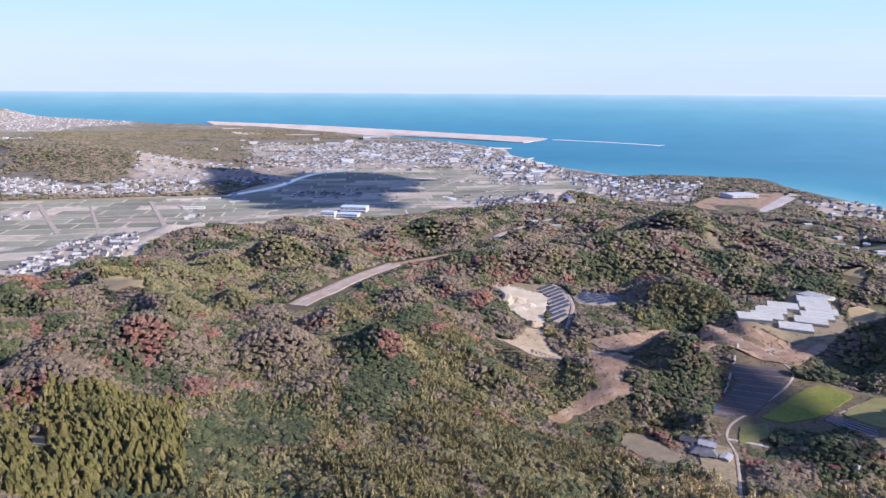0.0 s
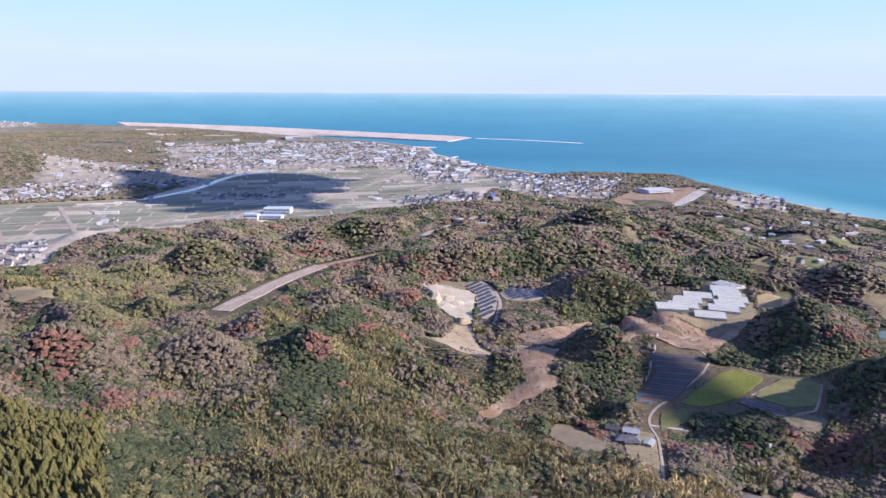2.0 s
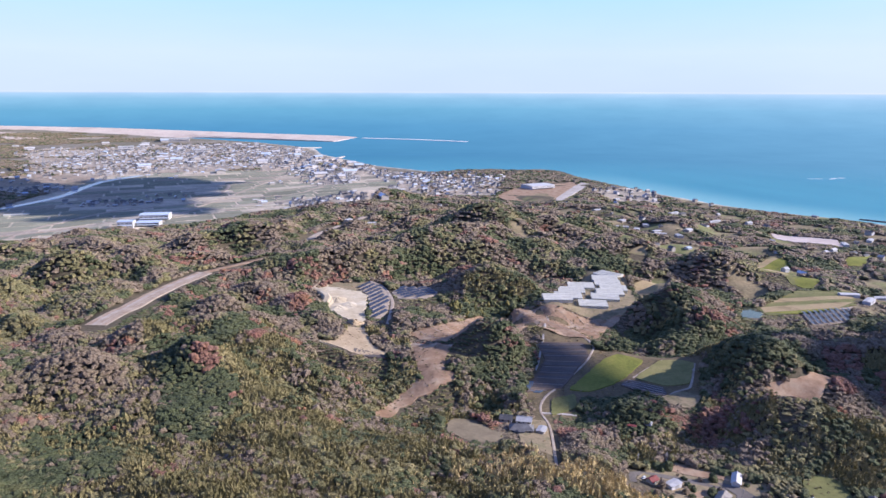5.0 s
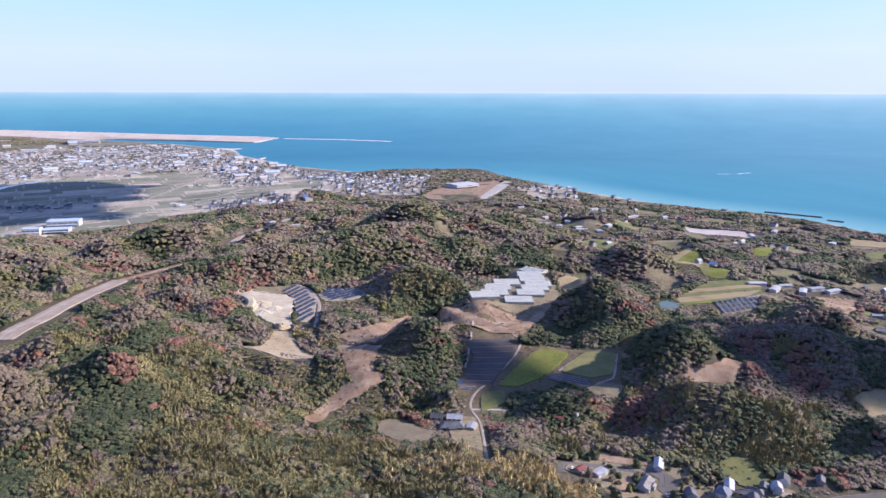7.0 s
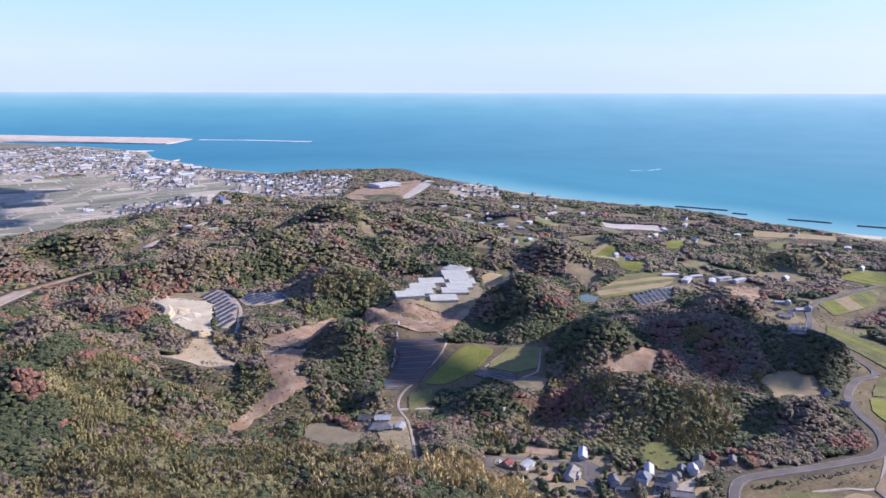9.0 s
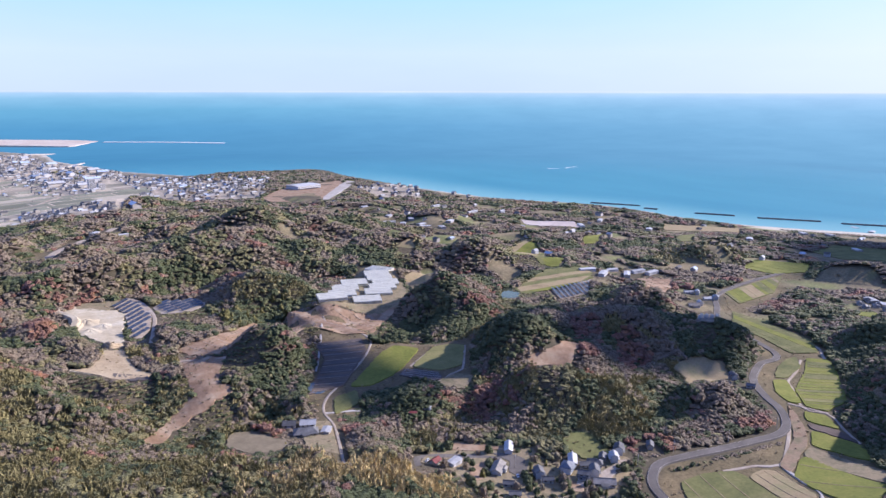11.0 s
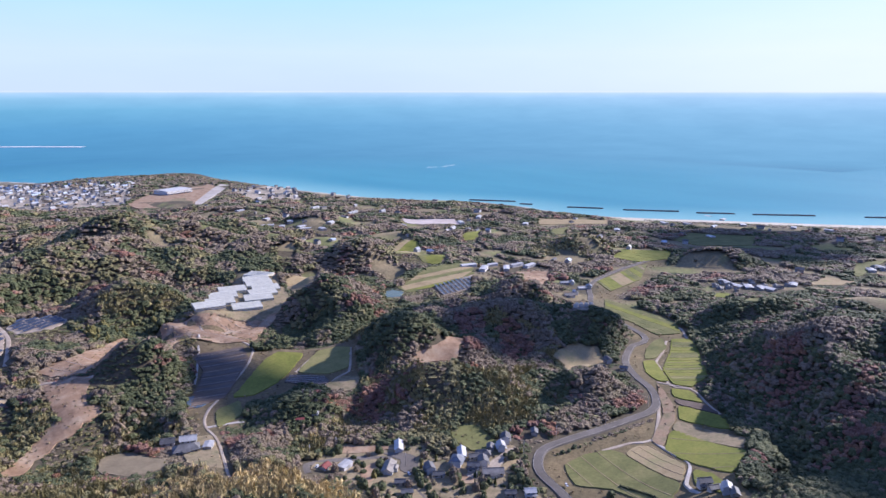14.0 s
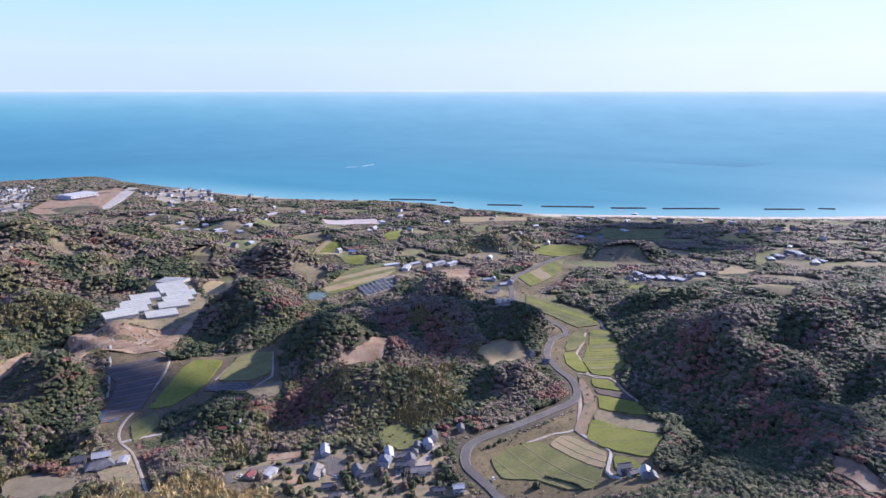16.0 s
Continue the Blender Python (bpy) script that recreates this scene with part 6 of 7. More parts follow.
near = [plain_house(0), plain_house(1), plain_house(2)]
free = [True] * 3
NEARLOTS = np.vstack([lots(TOWN_C, 17, 5, 0.6), lots(TOWN_G, 17, 6, 0.6), lots(TOWN_H, 20, 7, 0.5), lots(TOWN_O, 20, 25, 0.5)])[:260]
for x, y in NEARLOTS:
    k = tr.randint(3)
    th = near[k] if free[k] else copy_thing(near[k], pose(0, 0, 0))
    free[k] = False
    put(th, float(x), float(y), 12 + 90 * tr.randint(2) + tr.uniform(-8, 8))
FARLOTS = np.vstack([lots(TOWN_A, 27, 8, 0.62), lots(TOWN_B, 23, 9, 0.6), lots(TOWN_D, 24, 10, 0.6), lots(TOWN_E, 62, 12, 0.6), lots(TOWN_F, 27, 13, 0.55), lots(TOWN_I, 30, 14, 0.5), lots(TOWN_J, 24, 15, 0.6), lots(TOWN_K, 34, 16, 0.5), lots(TOWN_M, 40, 22, 0.6), lots(TOWN_N, 30, 23, 0.22), lots(TANLAND, 40, 24, 0.3), lots(TOWN_P, 30, 26, 0.4), lots(TOWN_Q, 32, 27, 0.3), lots(TOWN_L, 26, 17, 0.4)])
glades = lots([(560, 1500), (1080, 1650), (1380, 1000), (1900, 200), (1300, 130), (760, 760), (480, 1000)], 30, 28, 0.5)
glades = glades[(glade(glades) > 0.12) & (np.hypot(glades[:, 0], glades[:, 1]) > 900) & (inland(glades) > 110) & (np.random.RandomState(29).uniform(0, 1, len(glades)) < 0.42)]
FARLOTS = np.vstack([FARLOTS, glades])
scattered = lots(PLAIN, 34, 18, 0.5)
FARLOTS = np.vstack([FARLOTS, scattered[ripple(scattered, 260, seed=19) > 1.25]])


def far_town(name, q, label, roofs, big=1.0):
    """Many gabled houses as one."""
    n = len(q)
    w, d, h = tr.uniform(8, 15, n) * big, tr.uniform(6, 10, n) * big, tr.choice([3.2, 6.0, 6.4], n) * (1 + (big - 1) * 0.4)
    t = radians(12) + radians(90) * tr.randint(0, 2, n) + tr.uniform(-0.15, 0.15, n)
    z = height(q)
    unit = np.array([(-.5, -.5, 0), (.5, -.5, 0), (.5, .5, 0), (-.5, .5, 0), (-.5, -.5, 1), (.5, -.5, 1), (.5, .5, 1), (-.5, .5, 1), (-.5, 0, 1.35), (.5, 0, 1.35),
                     (-.56, -.6, 0.93), (.56, -.6, 0.93), (.56, 0, 1.42), (-.56, 0, 1.42), (-.56, .6, 0.93), (.56, .6, 0.93)])
    tris = np.array([(0, 1, 5), (0, 5, 4), (1, 2, 6), (1, 6, 5), (2, 3, 7), (2, 7, 6), (3, 0, 4), (3, 4, 7), (4, 8, 7), (5, 6, 9), (10, 11, 12), (10, 12, 13), (13, 12, 15), (13, 15, 14)])
    x, y = unit[None, :, 0] * w[:, None], unit[None, :, 1] * d[:, None]
    v = np.stack([x * np.cos(t)[:, None] - y * np.sin(t)[:, None] + q[:, 0][:, None], x * np.sin(t)[:, None] + y * np.cos(t)[:, None] + q[:, 1][:, None],
                  unit[None, :, 2] * h[:, None] + z[:, None] - 0.3], -1).reshape(-1, 3)
    f = (tris[None] + (np.arange(n) * 16)[:, None, None]).reshape(-1, 3)
    wall, roof = tr.choice([0, 1, 1], n), tr.choice(roofs, n)
    idx = np.where(np.arange(14)[None] < 10, wall[:, None], roof[:, None]).ravel()
    return tagged(bulk(name, v, f, None, mats=[WHITEWALL, PALEWALL, TILE, LIGHTROOF, BLUEROOF, REDROOF], index=idx), label, "town", kind="stuff")


far_town("town_houses", FARLOTS, "small white and grey houses of the coastal town", [2, 2, 2, 2, 3, 3, 4])
far_town("town_halls", np.vstack([lots(TOWN_A, 105, 20, 0.5), np.array(HT, float)]), "large white sheds and blocks of the town", [3, 3, 4], 3.0)
for x, y, h in ((205, 2720, 26), (238, 2760, 28), (310, 2270, 30), (330, 2230, 18)):
    bl = tagged(new("apartment_block"), "white multi-storey block standing over the town", "building")
    part("wall", boxed(-9, 9, -6, 6, -1, h), WHITEWALL, bl)
    part("roof", boxed(-9.3, 9.3, -6.3, 6.3, h, h + 0.9), CONCRETE, bl)
    for z in np.arange(1.2, h - 2, 3.2):
        part("window_band", boxed(-8, 8, -6.06, -5.9, z, z + 1.5), DARKGLASS, bl)
    put(bl, x, y, 10)

# ---- the woods ----
rng = np.random.RandomState(11)


def leaf_cloud(rs, n, size, squash, hollow=0.75, thin=1.0):
    """Small tilted triangles over a lumpy crown about 1 in radius, its foot at 0."""
    d = rs.normal(size=(n, 3))
    d /= np.linalg.norm(d, axis=1)[:, None]
    d[:, 2] = np.abs(d[:, 2]) * 1.05 - 0.15
    lumps = rs.normal(size=(7, 3))
    lumps /= np.linalg.norm(lumps, axis=1)[:, None]
    bulge = 0.8 + 0.3 * np.max(np.clip(d @ lumps.T, 0, 1) ** 3, axis=1)
    c = d * (bulge * rs.uniform(hollow, 1.05, n))[:, None] * (1, 1, squash)
    u = rs.normal(size=(n, 3)) * 0.55 + np.cross(d, rs.normal(size=(n, 3)))
    u /= np.linalg.norm(u, axis=1)[:, None]
    w = np.cross(d + 0.4 * rs.normal(size=(n, 3)), u)
    w /= np.linalg.norm(w, axis=1)[:, None]
    s = size * rs.uniform(0.6, 1.4, n)[:, None]
    t = np.stack([c - u * s, c + u * s, c + w * s * 1.5 * thin], 1).reshape(-1, 3)
    return t, np.arange(3 * n).reshape(-1, 3)


def joined(*sets):
    v, f, n = [], [], 0
    for a, b in sets:
        v.append(a), f.append(b + n)
        n += len(a)
    return np.vstack(v), np.vstack(f)


def dome(rs, sides=6, rings=((0.66, 0.62), (-0.15, 1.0))):
    """An uneven rounded crown, its skirt drawn down to meet its neighbours."""
    v, f = [(rs.uniform(-0.3, 0.3), rs.uniform(-0.3, 0.3), rs.uniform(0.75, 1.0))], []
    for z, q in rings:
        for i in range(sides):
            a = 2 * math.pi / sides * (i + rs.uniform(-0.25, 0.25))
            k = q * rs.uniform(0.72, 1.24)
            v.append((k * math.cos(a), k * math.sin(a), z + rs.uniform(-0.2, 0.2)))
    f = [(0, 1 + i, 1 + (i + 1) % sides) for i in range(sides)]
    for b in range(1, 1 + sides * (len(rings) - 1), sides):
        for i in range(sides):
            j = (i + 1) % sides
            f += [(b + i, b + sides + i, b + sides + j), (b + i, b + sides + j, b + j)]
    return np.array(v), np.array(f)


TALL_RINGS = ((0.82, 0.42), (0.45, 0.82), (-0.6, 0.95))


def broadleaf(rs, lod):
    if lod == 0:
        return joined(dome(rs, 8, TALL_RINGS), leaf_cloud(rs, 34, 0.2, 0.95, 0.86))
    if lod == 1:
        return joined(dome(rs, 6, ((0.6, 0.66), (-0.6, 1.0))), leaf_cloud(rs, 4, 0.36, 0.95, 0.75))
    return dome(rs, 4, ((0.5, 0.7), (-0.6, 1.05)))


def twiggy(rs, lod):
    if lod == 0:
        return joined(dome(rs, 7, ((0.6, 0.55), (-0.6, 0.85))), leaf_cloud(rs, 34, 0.16, 1.0, 0.7, 2.0))
    if lod == 1:
        return joined(dome(rs, 6, ((0.55, 0.62), (-0.6, 1.0))), leaf_cloud(rs, 4, 0.32, 1.0, 0.75, 1.8))
    return dome(rs, 4, ((0.5, 0.7), (-0.6, 1.05)))


def plumes(rs, lod):
    """A bamboo clump: slender leaning plumes with upright sprays of leaves."""
    n = (6, 5, 2)[lod]
    out = [dome(rs, 5, ((0.5, 0.62), (-0.5, 1.0)))]
    out[0][0][:, 2] *= 0.5
    for i in range(n):
        a, q = rs.uniform(0, 6.28), 0.9 * math.sqrt(rs.uniform(0, 1))
        x, y, tall, wide = q * math.cos(a), q * math.sin(a), rs.uniform(1.0, 1.7), rs.uniform(0.18, 0.26) * (1.1, 1.4, 2.2)[lod]
        lean = np.array((rs.uniform(-0.25, 0.25), rs.uniform(-0.25, 0.25), 0))
        v = np.array([(0, 0, tall), (wide * 0.8, 0, tall * 0.5), (-wide * 0.5, wide * 0.7, tall * 0.55), (-wide * 0.5, -wide * 0.7, tall * 0.45), (0, 0, -0.1)])
        v = v * rs.uniform(0.85, 1.15, v.shape) + (x, y, 0) + v[:, 2:] * lean
        out.append((v, np.array([(0, 1, 2), (0, 2, 3), (0, 3, 1), (4, 2, 1), (4, 3, 2), (4, 1, 3)])))
        if lod < 2:
            m = (6, 3)[lod]
            d = rs.normal(size=(m, 3)) * (wide * 0.6, wide * 0.6, tall * 0.24) + (x, y, tall * 0.62) + lean * tall * 0.6
            u = rs.normal(size=(m, 3)) * 0.09 * (1, 1, 0.4) * (1, 1.5)[lod]
            w = np.stack([rs.normal(0, 0.05, m), rs.normal(0, 0.05, m), rs.uniform(0.22, 0.45, m)], -1)
            out.append((np.stack([d - u, d + u, d + w], 1).reshape(-1, 3), np.arange(3 * m).reshape(-1, 3)))
    return joined(*out)


def cedar(rs, lod):
    """A dense rounded cone."""
    s = dome(rs, (8, 6, 5)[lod], ((1.55, 0.30), (0.95, 0.62), (-0.3, 0.82)))
    s[0][0, 2] = 2.1
    if lod == 2:
        return s
    t, f = leaf_cloud(rs, (36, 10)[lod], (0.19, 0.26)[lod], 1.9, 0.85, 1.3)
    k = np.clip(1.02 - t[:, 2] / 2.5, 0.1, 1) * 0.9
    t[:, 0] *= k
    t[:, 1] *= k
    return joined(s, (t, f))


KINDS = {"evergreen": (broadleaf, EVERGREEN, 1.0, "dense dark evergreen broadleaf woods"), "bare": (twiggy, BARE, 0.95, "leafless grey-brown winter trees"),
         "russet": (broadleaf, RUSSET, 0.9, "russet autumn trees"), "olive": (broadleaf, OLIVE, 0.9, "olive-green mixed trees"),
         "bamboo": (plumes, BAMBOO, 1.0, "feathery yellow-green bamboo thicket"), "golden": (plumes, GOLDEN, 1.0, "golden bamboo thicket with sunlight put into its leaf colour"), "cedar": (cedar, CEDAR, 0.92, "planted olive-green cedars")}
ORDER = list(KINDS)

OPENS = [EARTHBANK, FILMPLOT, PUDDLE, F4B, F5B, F8B, F1, F2, F3, F4, F5, F6, F7, F8, F9, F10, F11, GREENS, FIELD_B, FIELD_C, FIELD_D, MEADOW_A, MEADOW_B, MEADOW_C, MEADOW_D, MEADOW_E, MEADOW_F, LAWN, BARE_E, ROCKY, TARP, TERRACE, QBACK, QSAND, QLOW, BARE_A,
         DIRT_A, DIRT_B, YARD, POND, POND_B, HAMLET, FALLOW_A, FACTLAND, GLASSLAND, PLAIN, VALLEY_A, VALLEY_B, SOLAR_A, SOLAR_B, SOLAR_C] + CLEAR
LINES = [(ROAD, 8), (FIELD_LANE, 4), (SIDE_A, 5), (SIDE_B, 5), (PATH_A, 5), (PATH_B, 5), (VROAD, 6), (LANE_A, 6), (LANE_C, 5), (QROAD, 5), (QTRACK, 5), (TRACK_A, 14), (TRACK_B, 17), (CUTTING, 18)]


NEAR_OPENS = [q for q in OPENS if q is not PLAIN]


def wooded(p):
    keep = inland(p) > np.where(p[:, 1] < 1000, 75, np.where(p[:, 1] < 1700, 120, 100))
    for poly in OPENS:
        keep &= ~inside(poly, p)
    thin = rng.uniform(0, 1, len(p)) > np.where(np.hypot(p[:, 0], p[:, 1]) > 2300, 0.2, 0.06)
    for poly in TOWNS:
        keep &= ~(inside(poly, p) & thin)
    for line, w in LINES:
        keep &= away(line, p) > w
    for x, y in SPOTS_H:
        keep &= np.hypot(p[:, 0] - x, p[:, 1] - y) > (9.5 if x * x + y * y < 640000 else 17)
    return keep


def fronting(p, tall=13.0):
    """Trees at the near edge of open land, which stay low there."""
    low = np.zeros(len(p), bool)
    for k in (0.25, 0.5, 0.75, 1.0):
        q = p * (1 + k * tall / 250)
        for poly in NEAR_OPENS:
            low |= inside(poly, q)
        for line, w in LINES:
            low |= away(line, q) < w * 0.85
    for x, y in SPOTS_H:
        r = np.hypot(p[:, 0] - x, p[:, 1] - y)
        low |= (r < (22 if math.hypot(x, y) < 800 else 36)) & (np.hypot(p[:, 0], p[:, 1]) < math.hypot(x, y))
    return low | (inland(p) < 135)


def sow():
    """Places for trees, closer together near the middle of the land."""
    pts, gap, r = [], [], 280.0
    while r < 5600:
        g = min(3.4 * max(1.0, r / 560) ** 0.76, 8.6)
        n = int(r * radians(126) / g)
        a = radians(-37) + (np.arange(n) + rng.uniform(-0.42, 0.42, n)) * radians(126) / n
        q = r + g * rng.uniform(-0.42, 0.42, n)
        pts.append(np.stack([q * np.sin(a), q * np.cos(a)], -1))
        gap.append(np.full(n, g))
        r += g * 0.92
    return np.vstack(pts), np.concatenate(gap)


TP, TG = sow()
TR0, TA0 = np.hypot(TP[:, 0], TP[:, 1]), np.degrees(np.arctan2(TP[:, 0], TP[:, 1]))
ok = wooded(TP)
gaps = (TA0 > 18) & (glade(TP) > 0) & (TR0 < 2300)
far_wood = inside(HILLWOOD, frayed(TP)) | (inside(NORTHWOOD, frayed(TP)) & (ripple(TP, 420, seed=31) > -0.6)) | (ripple(TP, 300, seed=35) > 0.75)
far_gaps = (TR0 > 2350) & (TA0 < 12) & ~far_wood
ok &= ~far_gaps & ~gaps
TP, TG = TP[ok], TG[ok]
TR = np.hypot(TP[:, 0], TP[:, 1])
TA = np.degrees(np.arctan2(TP[:, 0], TP[:, 1]))
dell = 0.7 * ripple(TP, 80, seed=2) + 0.5 * ripple(TP, 190, seed=1)
pick = 0.75 * ripple(TP, 130, seed=41) + 0.6 * ripple(TP, 45, seed=42) - 0.45 * dell + rng.normal(0, 0.2, len(TP))
warm = ripple(TP, 120, seed=43) + 0.9 * ripple(TP, 40, seed=44) + rng.normal(0, 0.18, len(TP))
kind = np.where(pick > np.where(TR > 900, 0.3, 0.15), 0, 1)
kind = np.where((pick <= 0.15) & (warm > 1.25), 2, kind)
kind = np.where((np.abs(pick - 0.1) < 0.4) & (warm < -0.4), 3, kind)
kind = np.where((ripple(TP, 140, seed=45) + 0.5 * ripple(TP, 45, seed=47) > 1.25) & (TA < 60), np.where(TR < 750, 4, 3), kind)
mixer = rng.uniform(0, 1, len(TP))
kind = np.where((TA > 63) & (TR < 1000) & (mixer > 0.42) & (pick > -1.5), 0, kind)
mixer = np.clip(mixer - 0.28 * dell + np.where((TA > 2) & (TR < 640), 0.14, 0.0) + 0.2 * ripple(TP, 26, seed=48), 0, 1)
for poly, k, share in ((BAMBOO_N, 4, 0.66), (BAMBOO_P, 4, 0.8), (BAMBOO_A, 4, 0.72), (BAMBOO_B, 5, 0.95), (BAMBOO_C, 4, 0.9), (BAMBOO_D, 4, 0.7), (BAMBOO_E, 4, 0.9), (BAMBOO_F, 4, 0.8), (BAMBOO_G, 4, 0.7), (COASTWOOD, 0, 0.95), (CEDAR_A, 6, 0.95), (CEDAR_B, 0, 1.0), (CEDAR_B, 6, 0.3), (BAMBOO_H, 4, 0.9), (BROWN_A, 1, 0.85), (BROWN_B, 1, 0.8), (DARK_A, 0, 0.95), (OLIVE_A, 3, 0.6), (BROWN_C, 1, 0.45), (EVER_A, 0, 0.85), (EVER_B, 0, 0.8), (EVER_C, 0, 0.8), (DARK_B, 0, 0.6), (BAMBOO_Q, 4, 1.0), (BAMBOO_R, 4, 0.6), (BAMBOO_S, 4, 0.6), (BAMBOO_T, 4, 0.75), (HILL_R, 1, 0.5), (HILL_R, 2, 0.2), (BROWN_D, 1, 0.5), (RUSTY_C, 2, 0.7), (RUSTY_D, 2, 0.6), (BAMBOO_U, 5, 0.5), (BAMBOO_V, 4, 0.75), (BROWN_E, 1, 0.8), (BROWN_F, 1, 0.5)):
    kind = np.where(inside(poly, TP) & (mixer < share), k, kind)
for x, y, r, k, share in ((285, 478, 46, 0, 0.9), (417, 470, 42, 0, 0.9), (648, 412, 58, 0, 0.95), (215, 585, 40, 0, 0.85), (272, 455, 36, 0, 0.9), (560, 470, 40, 1, 0.6), (499, 321, 36, 1, 0.7), (470, 340, 24, 0, 0.9),
                          *((x, y, 15, 2, 0.8) for x, y in RUSTY), *((x, y, 11, 2, 0.75) for x, y in RUSTY_B), (810, 610, 45, 2, 0.85), (440, 610, 50, 0, 0.6), (480, 600, 30, 2, 0.4), (370, 405, 40, 4, 0.7), (-60, 560, 30, 0, 0.9), (-20, 640, 26, 0, 0.8)):
    kind = np.where((np.hypot(TP[:, 0] - x, TP[:, 1] - y) < r * (1 + 0.3 * ripple(TP, 30, seed=46))) & (mixer < share), k, kind)
kind = np.where((TR > 1900) & (mixer < 0.85), np.where(mixer < 0.55, 1, np.where(mixer < 0.8, 0, 3)), kind)
kind = np.where((TR < 430) & (np.abs(TA) < 24) & (mixer < 0.75) & ~inside(CEDAR_A, TP) & ~inside(EVER_A, TP), np.where(mixer < 0.58, 4, 3), kind)
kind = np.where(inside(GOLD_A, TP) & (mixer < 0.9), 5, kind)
TZ = height(TP)
STAND = 1.0 + 0.16 * np.clip(ripple(TP, 34, seed=51) + 0.6 * ripple(TP, 80, seed=52), -1.4, 1.8)
LOW = np.where(fronting(TP) & (np.hypot(TP[:, 0] - 290, TP[:, 1] - 480) > 48), 0.38, 1.0)
for k, nm in enumerate(ORDER):
    make, mat, fat, lab = KINDS[nm]
    V, Fc, n0 = [], [], 0
    for lod, (r0, r1) in enumerate(((0, 430), (430, 950), (950, 20000))):
        sel = np.where((kind == k) & (TR >= r0) & (TR < r1))[0]
        shapes = [make(np.random.RandomState(100 * k + 10 * lod + j), lod) for j in range(6)]
        which = rng.randint(0, 6, len(sel))
        for j, (sv, sf) in enumerate(shapes):
            ids = sel[which == j]
            if not len(ids):
                continue
            m = len(ids)
            a, ra = rng.uniform(0, 6.28, m), TG[ids] * (0.92, 0.92, 0.92)[lod] * fat * rng.uniform(0.6, 1.35, m) * (0.5 + 0.5 * LOW[ids])
            tall = (0.66, 0.52, 0.42)[lod] * np.where(TR[ids] > 1900, 0.85, 1.0) * STAND[ids] * np.minimum(ra, 4.2 + 0.25 * ra) * rng.uniform(0.82, 1.18, m) * (1.9 if k == 6 else 1.6 if k >= 4 else 1.0) * LOW[ids]
            ca, sa = np.cos(a)[:, None], np.sin(a)[:, None]
            sx, sy = rng.uniform(0.75, 1.3, (2, m, 1))
            x = (sv[None, :, 0] * ca * sx - sv[None, :, 1] * sa * sy) * ra[:, None] + TP[ids, 0][:, None]
            y = (sv[None, :, 0] * sa * sx + sv[None, :, 1] * ca * sy) * ra[:, None] + TP[ids, 1][:, None]
            foot = STAND[ids] ** 2 * rng.uniform(3.5, 4.5, m) * (LOW[ids] - 0.3) if k < 4 else np.full(m, 0.3)
            z = sv[None, :, 2] * tall[:, None] + (TZ[ids] + foot)[:, None]
            V.append(np.stack([x, y, z], -1).reshape(-1, 3))
            Fc.append((sf[None] + (np.arange(m) * len(sv))[:, None, None]).reshape(-1, 3) + n0)
            n0 += m * len(sv)
    if V:
        tagged(bulk(nm + "_woods" if k not in (4, 5) else "bamboo_thicket", np.vstack(V), np.vstack(Fc), mat), lab, "woods", kind="stuff")


# ---- shrubs and dry tufts on the rough open ground ----
def scatter(poly, gap, seed, keep):
    q = lots(poly, gap, seed, keep)
    clear = np.ones(len(q), bool)
    for line, w in LINES:
        clear &= away(line, q) > w * 0.7
    for crop in (F4B, F5B, F8B, F1, F2, F3, F4, F5, F6, F7, F8, F9, F10, F11, GREENS, TERRACE, FIELD_B, FIELD_C, FIELD_D, SOLAR_A, QSAND, VYARD):
        clear &= ~inside(crop, q)
    return q[clear]


SHRUBS = np.vstack([scatter(DIRT_A, 4, 71, 0.5), scatter(DIRT_B, 4, 72, 0.5), scatter(VALLEY_B, 5, 73, 0.5), scatter(VALLEY_A, 6, 74, 0.4), scatter(QLOW, 6, 75, 0.35), scatter(QBACK, 6, 76, 0.3),
                    scatter(HAMLET, 5, 77, 0.3), scatter(GLASSLAND, 9, 78, 0.25), scatter(MEADOW_D, 12, 79, 0.3), scatter(LAWN, 6, 80, 0.3), scatter(CLEAR_C, 5, 83, 0.4)])
SHRUBS = SHRUBS[[min(math.hypot(x - a, y - b) for a, b in SPOTS_H) > 7 for x, y in SHRUBS]]
sz = height(SHRUBS)
for nm, mat, lab, mine in (("bush", OLIVE, "low olive bushes on rough ground", 0), ("dry_grass", FALLOW, "tufts of dry straw-coloured grass", 1), ("bramble", BARE, "bare brown brambles on rough ground", 2)):
    V, Fc, n0 = [], [], 0
    for i in [i for i in range(len(SHRUBS)) if (0, 1, 1, 2, 1, 2)[i % 6] == mine]:
        v, f = leaf_cloud(np.random.RandomState(i % 9), 22, 0.26, 0.7, 0.5, 1.4)
        q = rng.uniform(0.5, 1.7) if mine else rng.uniform(0.5, 1.2)
        V.append(v * (q, q, q * 0.8) + (SHRUBS[i, 0], SHRUBS[i, 1], sz[i] + 0.7))
        Fc.append(f + n0)
        n0 += len(v)
    tagged(bulk(nm, np.vstack(V), np.vstack(Fc), mat), lab, "shrubs", kind="stuff")

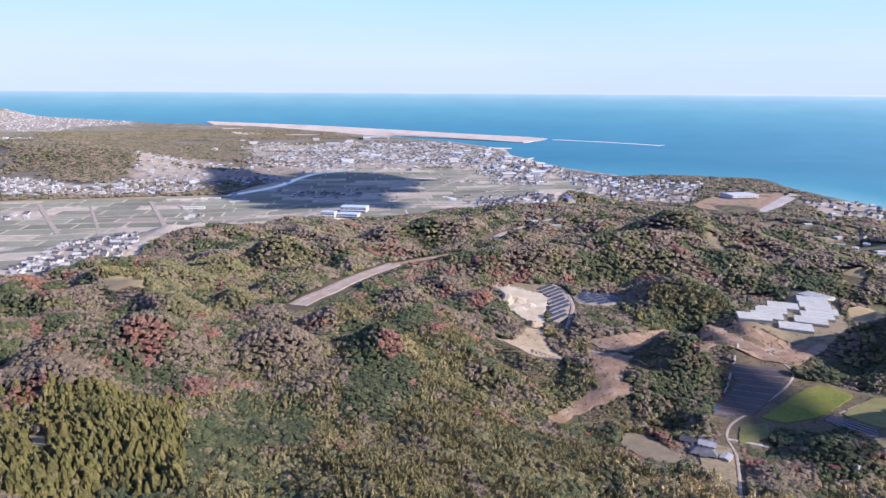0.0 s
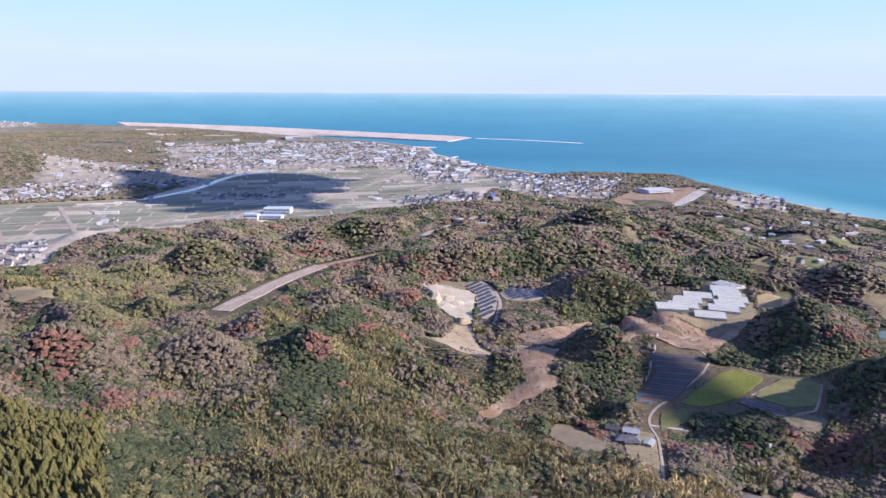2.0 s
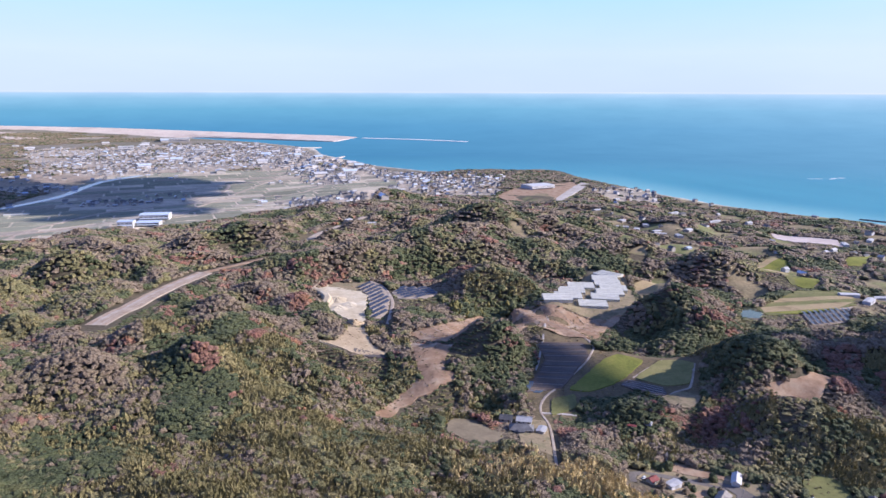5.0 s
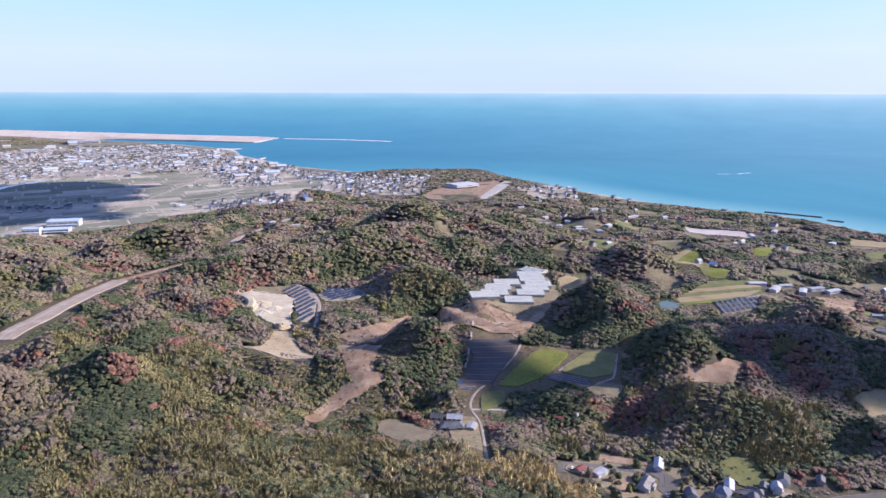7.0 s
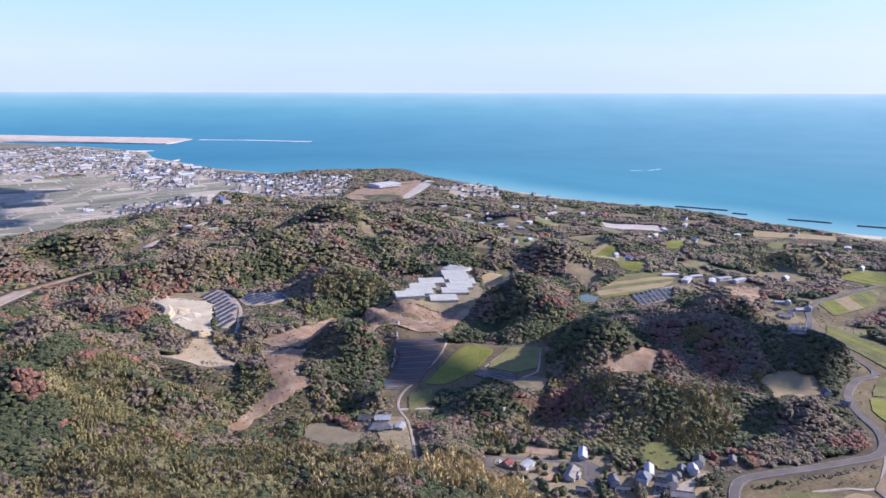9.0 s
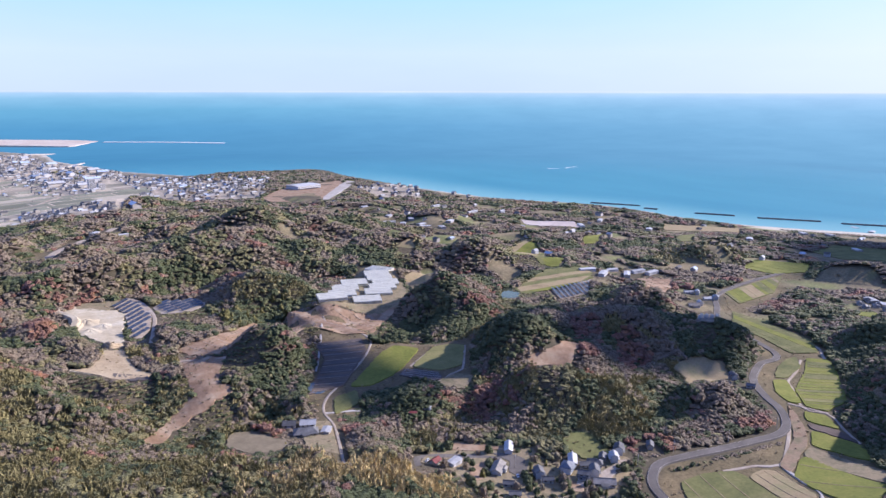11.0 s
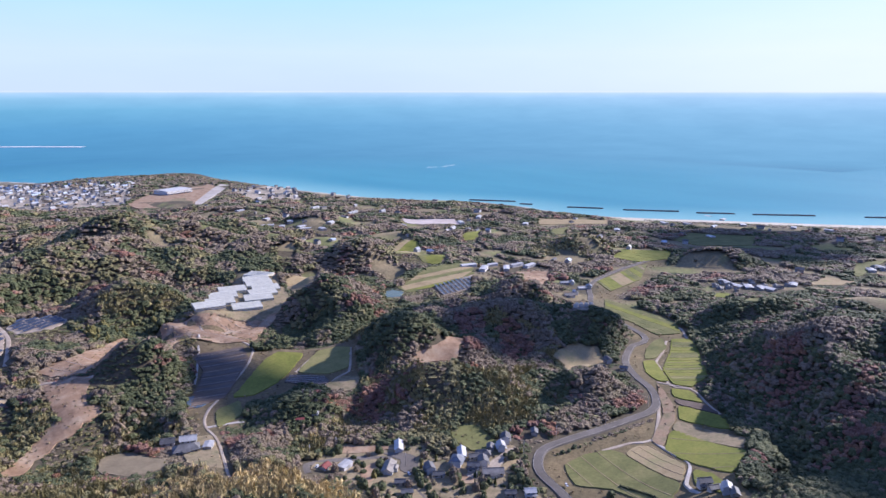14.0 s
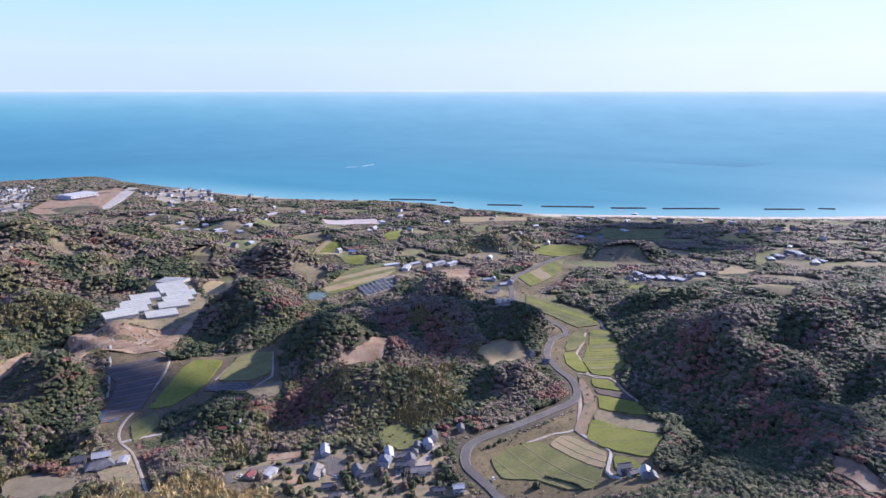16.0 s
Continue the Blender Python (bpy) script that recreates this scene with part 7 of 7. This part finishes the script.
# ---- garden trees ----
def garden_tree(kind, tall, wide, label, seed):
    """A tapered trunk with limbs and a crown of many small tufts."""
    th = tagged(new("tree"), label, "tree", "trees round the hamlet")
    rs = np.random.RandomState(seed)
    bm = bmesh.new()
    bmesh.ops.create_cone(bm, cap_ends=True, segments=8, radius1=0.05 * tall, radius2=0.02 * tall, depth=tall * 0.75, matrix=Matrix.Translation((0, 0, tall * 0.32)))
    for k in range(4):
        a = 1.57 * k + rs.uniform(-0.4, 0.4)
        m = Matrix.Translation((0, 0, tall * (0.35 + 0.06 * k))) @ Euler((0, radians(50), a)).to_matrix().to_4x4() @ Matrix.Translation((0, 0, wide * 0.4))
        bmesh.ops.create_cone(bm, cap_ends=True, segments=5, radius1=0.022 * tall, radius2=0.008 * tall, depth=wide * 0.8, matrix=m)
    part("trunk", bm, BARK, th)
    if kind is cedar:
        v, f = cedar(rs, 0)
        v = v * (wide * 0.9, wide * 0.9, tall / 2.4) + (0, 0, tall * 0.1)
    else:
        v, f = kind(rs, 0)
        v = v * (wide, wide, tall * 0.55) + (0, 0, tall * 0.42)
    ob = bulk("crown", v, f, {broadleaf: EVERGREEN, twiggy: BARE, cedar: CEDAR, plumes: BAMBOO}[kind], drawn=False)
    ob.parent = th
    return th


models = [garden_tree(broadleaf, 5.5, 3.2, "rounded dark evergreen garden tree", 1), garden_tree(twiggy, 6, 3.0, "leafless grey-brown garden tree", 2), garden_tree(broadleaf, 2.2, 1.7, "low clipped evergreen garden shrub", 3),
          garden_tree(cedar, 6.5, 1.9, "slender olive-green garden cedar", 4)]
orange = garden_tree(broadleaf, 9, 3.6, "orange autumn tree at the wood's edge", 5)
orange.children[1].data.materials[0] = leafage("orange_leaves", (0.42, 0.17, 0.05), (0.50, 0.21, 0.06), (0.36, 0.15, 0.05))
put(orange, *ORANGE[0], 0)
spots = [(x, y, (0, 1, 2, 2, 1, 0, 3)[i % 7]) for i, (x, y) in enumerate(VTREES)] + [(x, y, 2) for x, y in SHR] + [(DKTREE[0][0], DKTREE[0][1], 0)]
gt = np.random.RandomState(21)
tries = lots(HAMLET, 5.5, 44, 0.75)
tries = tries[ripple(tries, 24, seed=62) > 0.2]
for x, y in tries:
    q = np.array([[x, y]])
    if min(math.hypot(x - a, y - b) for a, b in SPOTS_H) > 6.5 and away(VROAD, q)[0] > 5 and away(ROAD, q)[0] > 7 and not inside(VYARD, q)[0] and not inside(BARE_A, q)[0]:
        spots.append((float(x), float(y), int(gt.choice([0, 0, 1, 2, 2]))))
taken = set()
for x, y, k in spots:
    th = models[k] if k not in taken else copy_thing(models[k], pose(0, 0, 0))
    taken.add(k)
    s = gt.uniform(0.55, 1.3)
    th.matrix_world = pose(x, y, hz(x, y) + 0.4, 0, 0, gt.uniform(0, 360)) @ Matrix.Diagonal((s * gt.uniform(0.8, 1.4), s, s * gt.uniform(0.7, 1.1), 1))
hv, hf = [], []
for i, (x, y) in enumerate(glide(HEDGE, 1.6)):
    v, f = broadleaf(np.random.RandomState(60 + i), 1)
    hf.append(f + sum(len(c) for c in hv))
    hv.append(v * (1.3, 1.3, 1.5) + (x, y, hz(x, y) + 0.9))
tagged(bulk("hedge", np.vstack(hv), np.vstack(hf), EVERGREEN), "dark evergreen hedge between fields", "hedge")


# ---- fair-weather clouds over the land, out of the view, placed for the shade they cast on it ----
CLOUD = surface("cloud_vapour", (0.86, 0.86, 0.87), (0.9, 0.9, 0.9), (0.93, 0.93, 0.93), 0.01, 0.05, 1.0, 0.0)


def thin(name, clear):
    """A thinner cloud, through which part of the sunlight passes."""
    m, nt, b = material(name, 1.0)
    b.inputs["Base Color"].default_value = (0.9, 0.9, 0.9, 1)
    see, mx = nt.nodes.new("ShaderNodeBsdfTransparent"), nt.nodes.new("ShaderNodeMixShader")
    mx.inputs[0].default_value = clear
    nt.links.new(b.outputs[0], mx.inputs[1])
    nt.links.new(see.outputs[0], mx.inputs[2])
    nt.links.new(mx.outputs[0], nt.nodes["Material Output"].inputs["Surface"])
    return m


def cloud(poly, high, seed, mat=CLOUD):
    """A flat-bottomed cumulus whose shade falls within an outline on the ground."""
    rs = np.random.RandomState(seed)
    p = np.array(poly, float)
    mid = p.mean(0)
    lift = Vector((0, 0, hz(*mid))) + sun_way * (high / sun_way.z)
    gap = np.ptp(p, axis=0).min() / 7
    q = lots(poly, gap, seed, 1.0)
    reach = away(poly + poly[:1], q)
    bm = bmesh.new()
    for (x, y), d in zip(q, reach):
        r = min(max(0.9 * d, 0.75 * gap), 2.2 * gap) * rs.uniform(0.85, 1.1)
        bmesh.ops.create_icosphere(bm, subdivisions=2, radius=1.0, matrix=Matrix.Translation((x - mid[0], y - mid[1], r * 0.2)) @ Matrix.Diagonal((r, r, r * 0.5, 1)))
    off = Vector(rs.uniform(-99, 99, 3))
    for v in bm.verts:
        v.co += Vector(noise.noise_vector(v.co / (gap * 1.6) + off)) * gap * 0.55 + Vector(noise.noise_vector(v.co / (gap * 0.4) + off)) * gap * 0.15
        v.co.z = max(v.co.z, -0.3 * gap)
    bmesh.ops.translate(bm, verts=bm.verts, vec=lift + Vector((*mid, 0)))
    return tagged(part("cloud", bm, mat), "small white cumulus cloud out of view, placed for its shade", "cloud", kind="structure")


cloud(SHADE_A, 1100, 1)
HAZY = thin("hazy_cloud_vapour", 0.8)
cloud(SHADE_B, 700, 2, thin("thin_cloud_vapour", 0.4))
cloud(SHADE_C, 760, 3)
cloud(SHADE_D, 900, 4, HAZY)
# extra unseen cloud, added only to darken the wooded hill on the right
cloud(SHADE_E, 800, 5, thin("added_shade_vapour", 0.975))
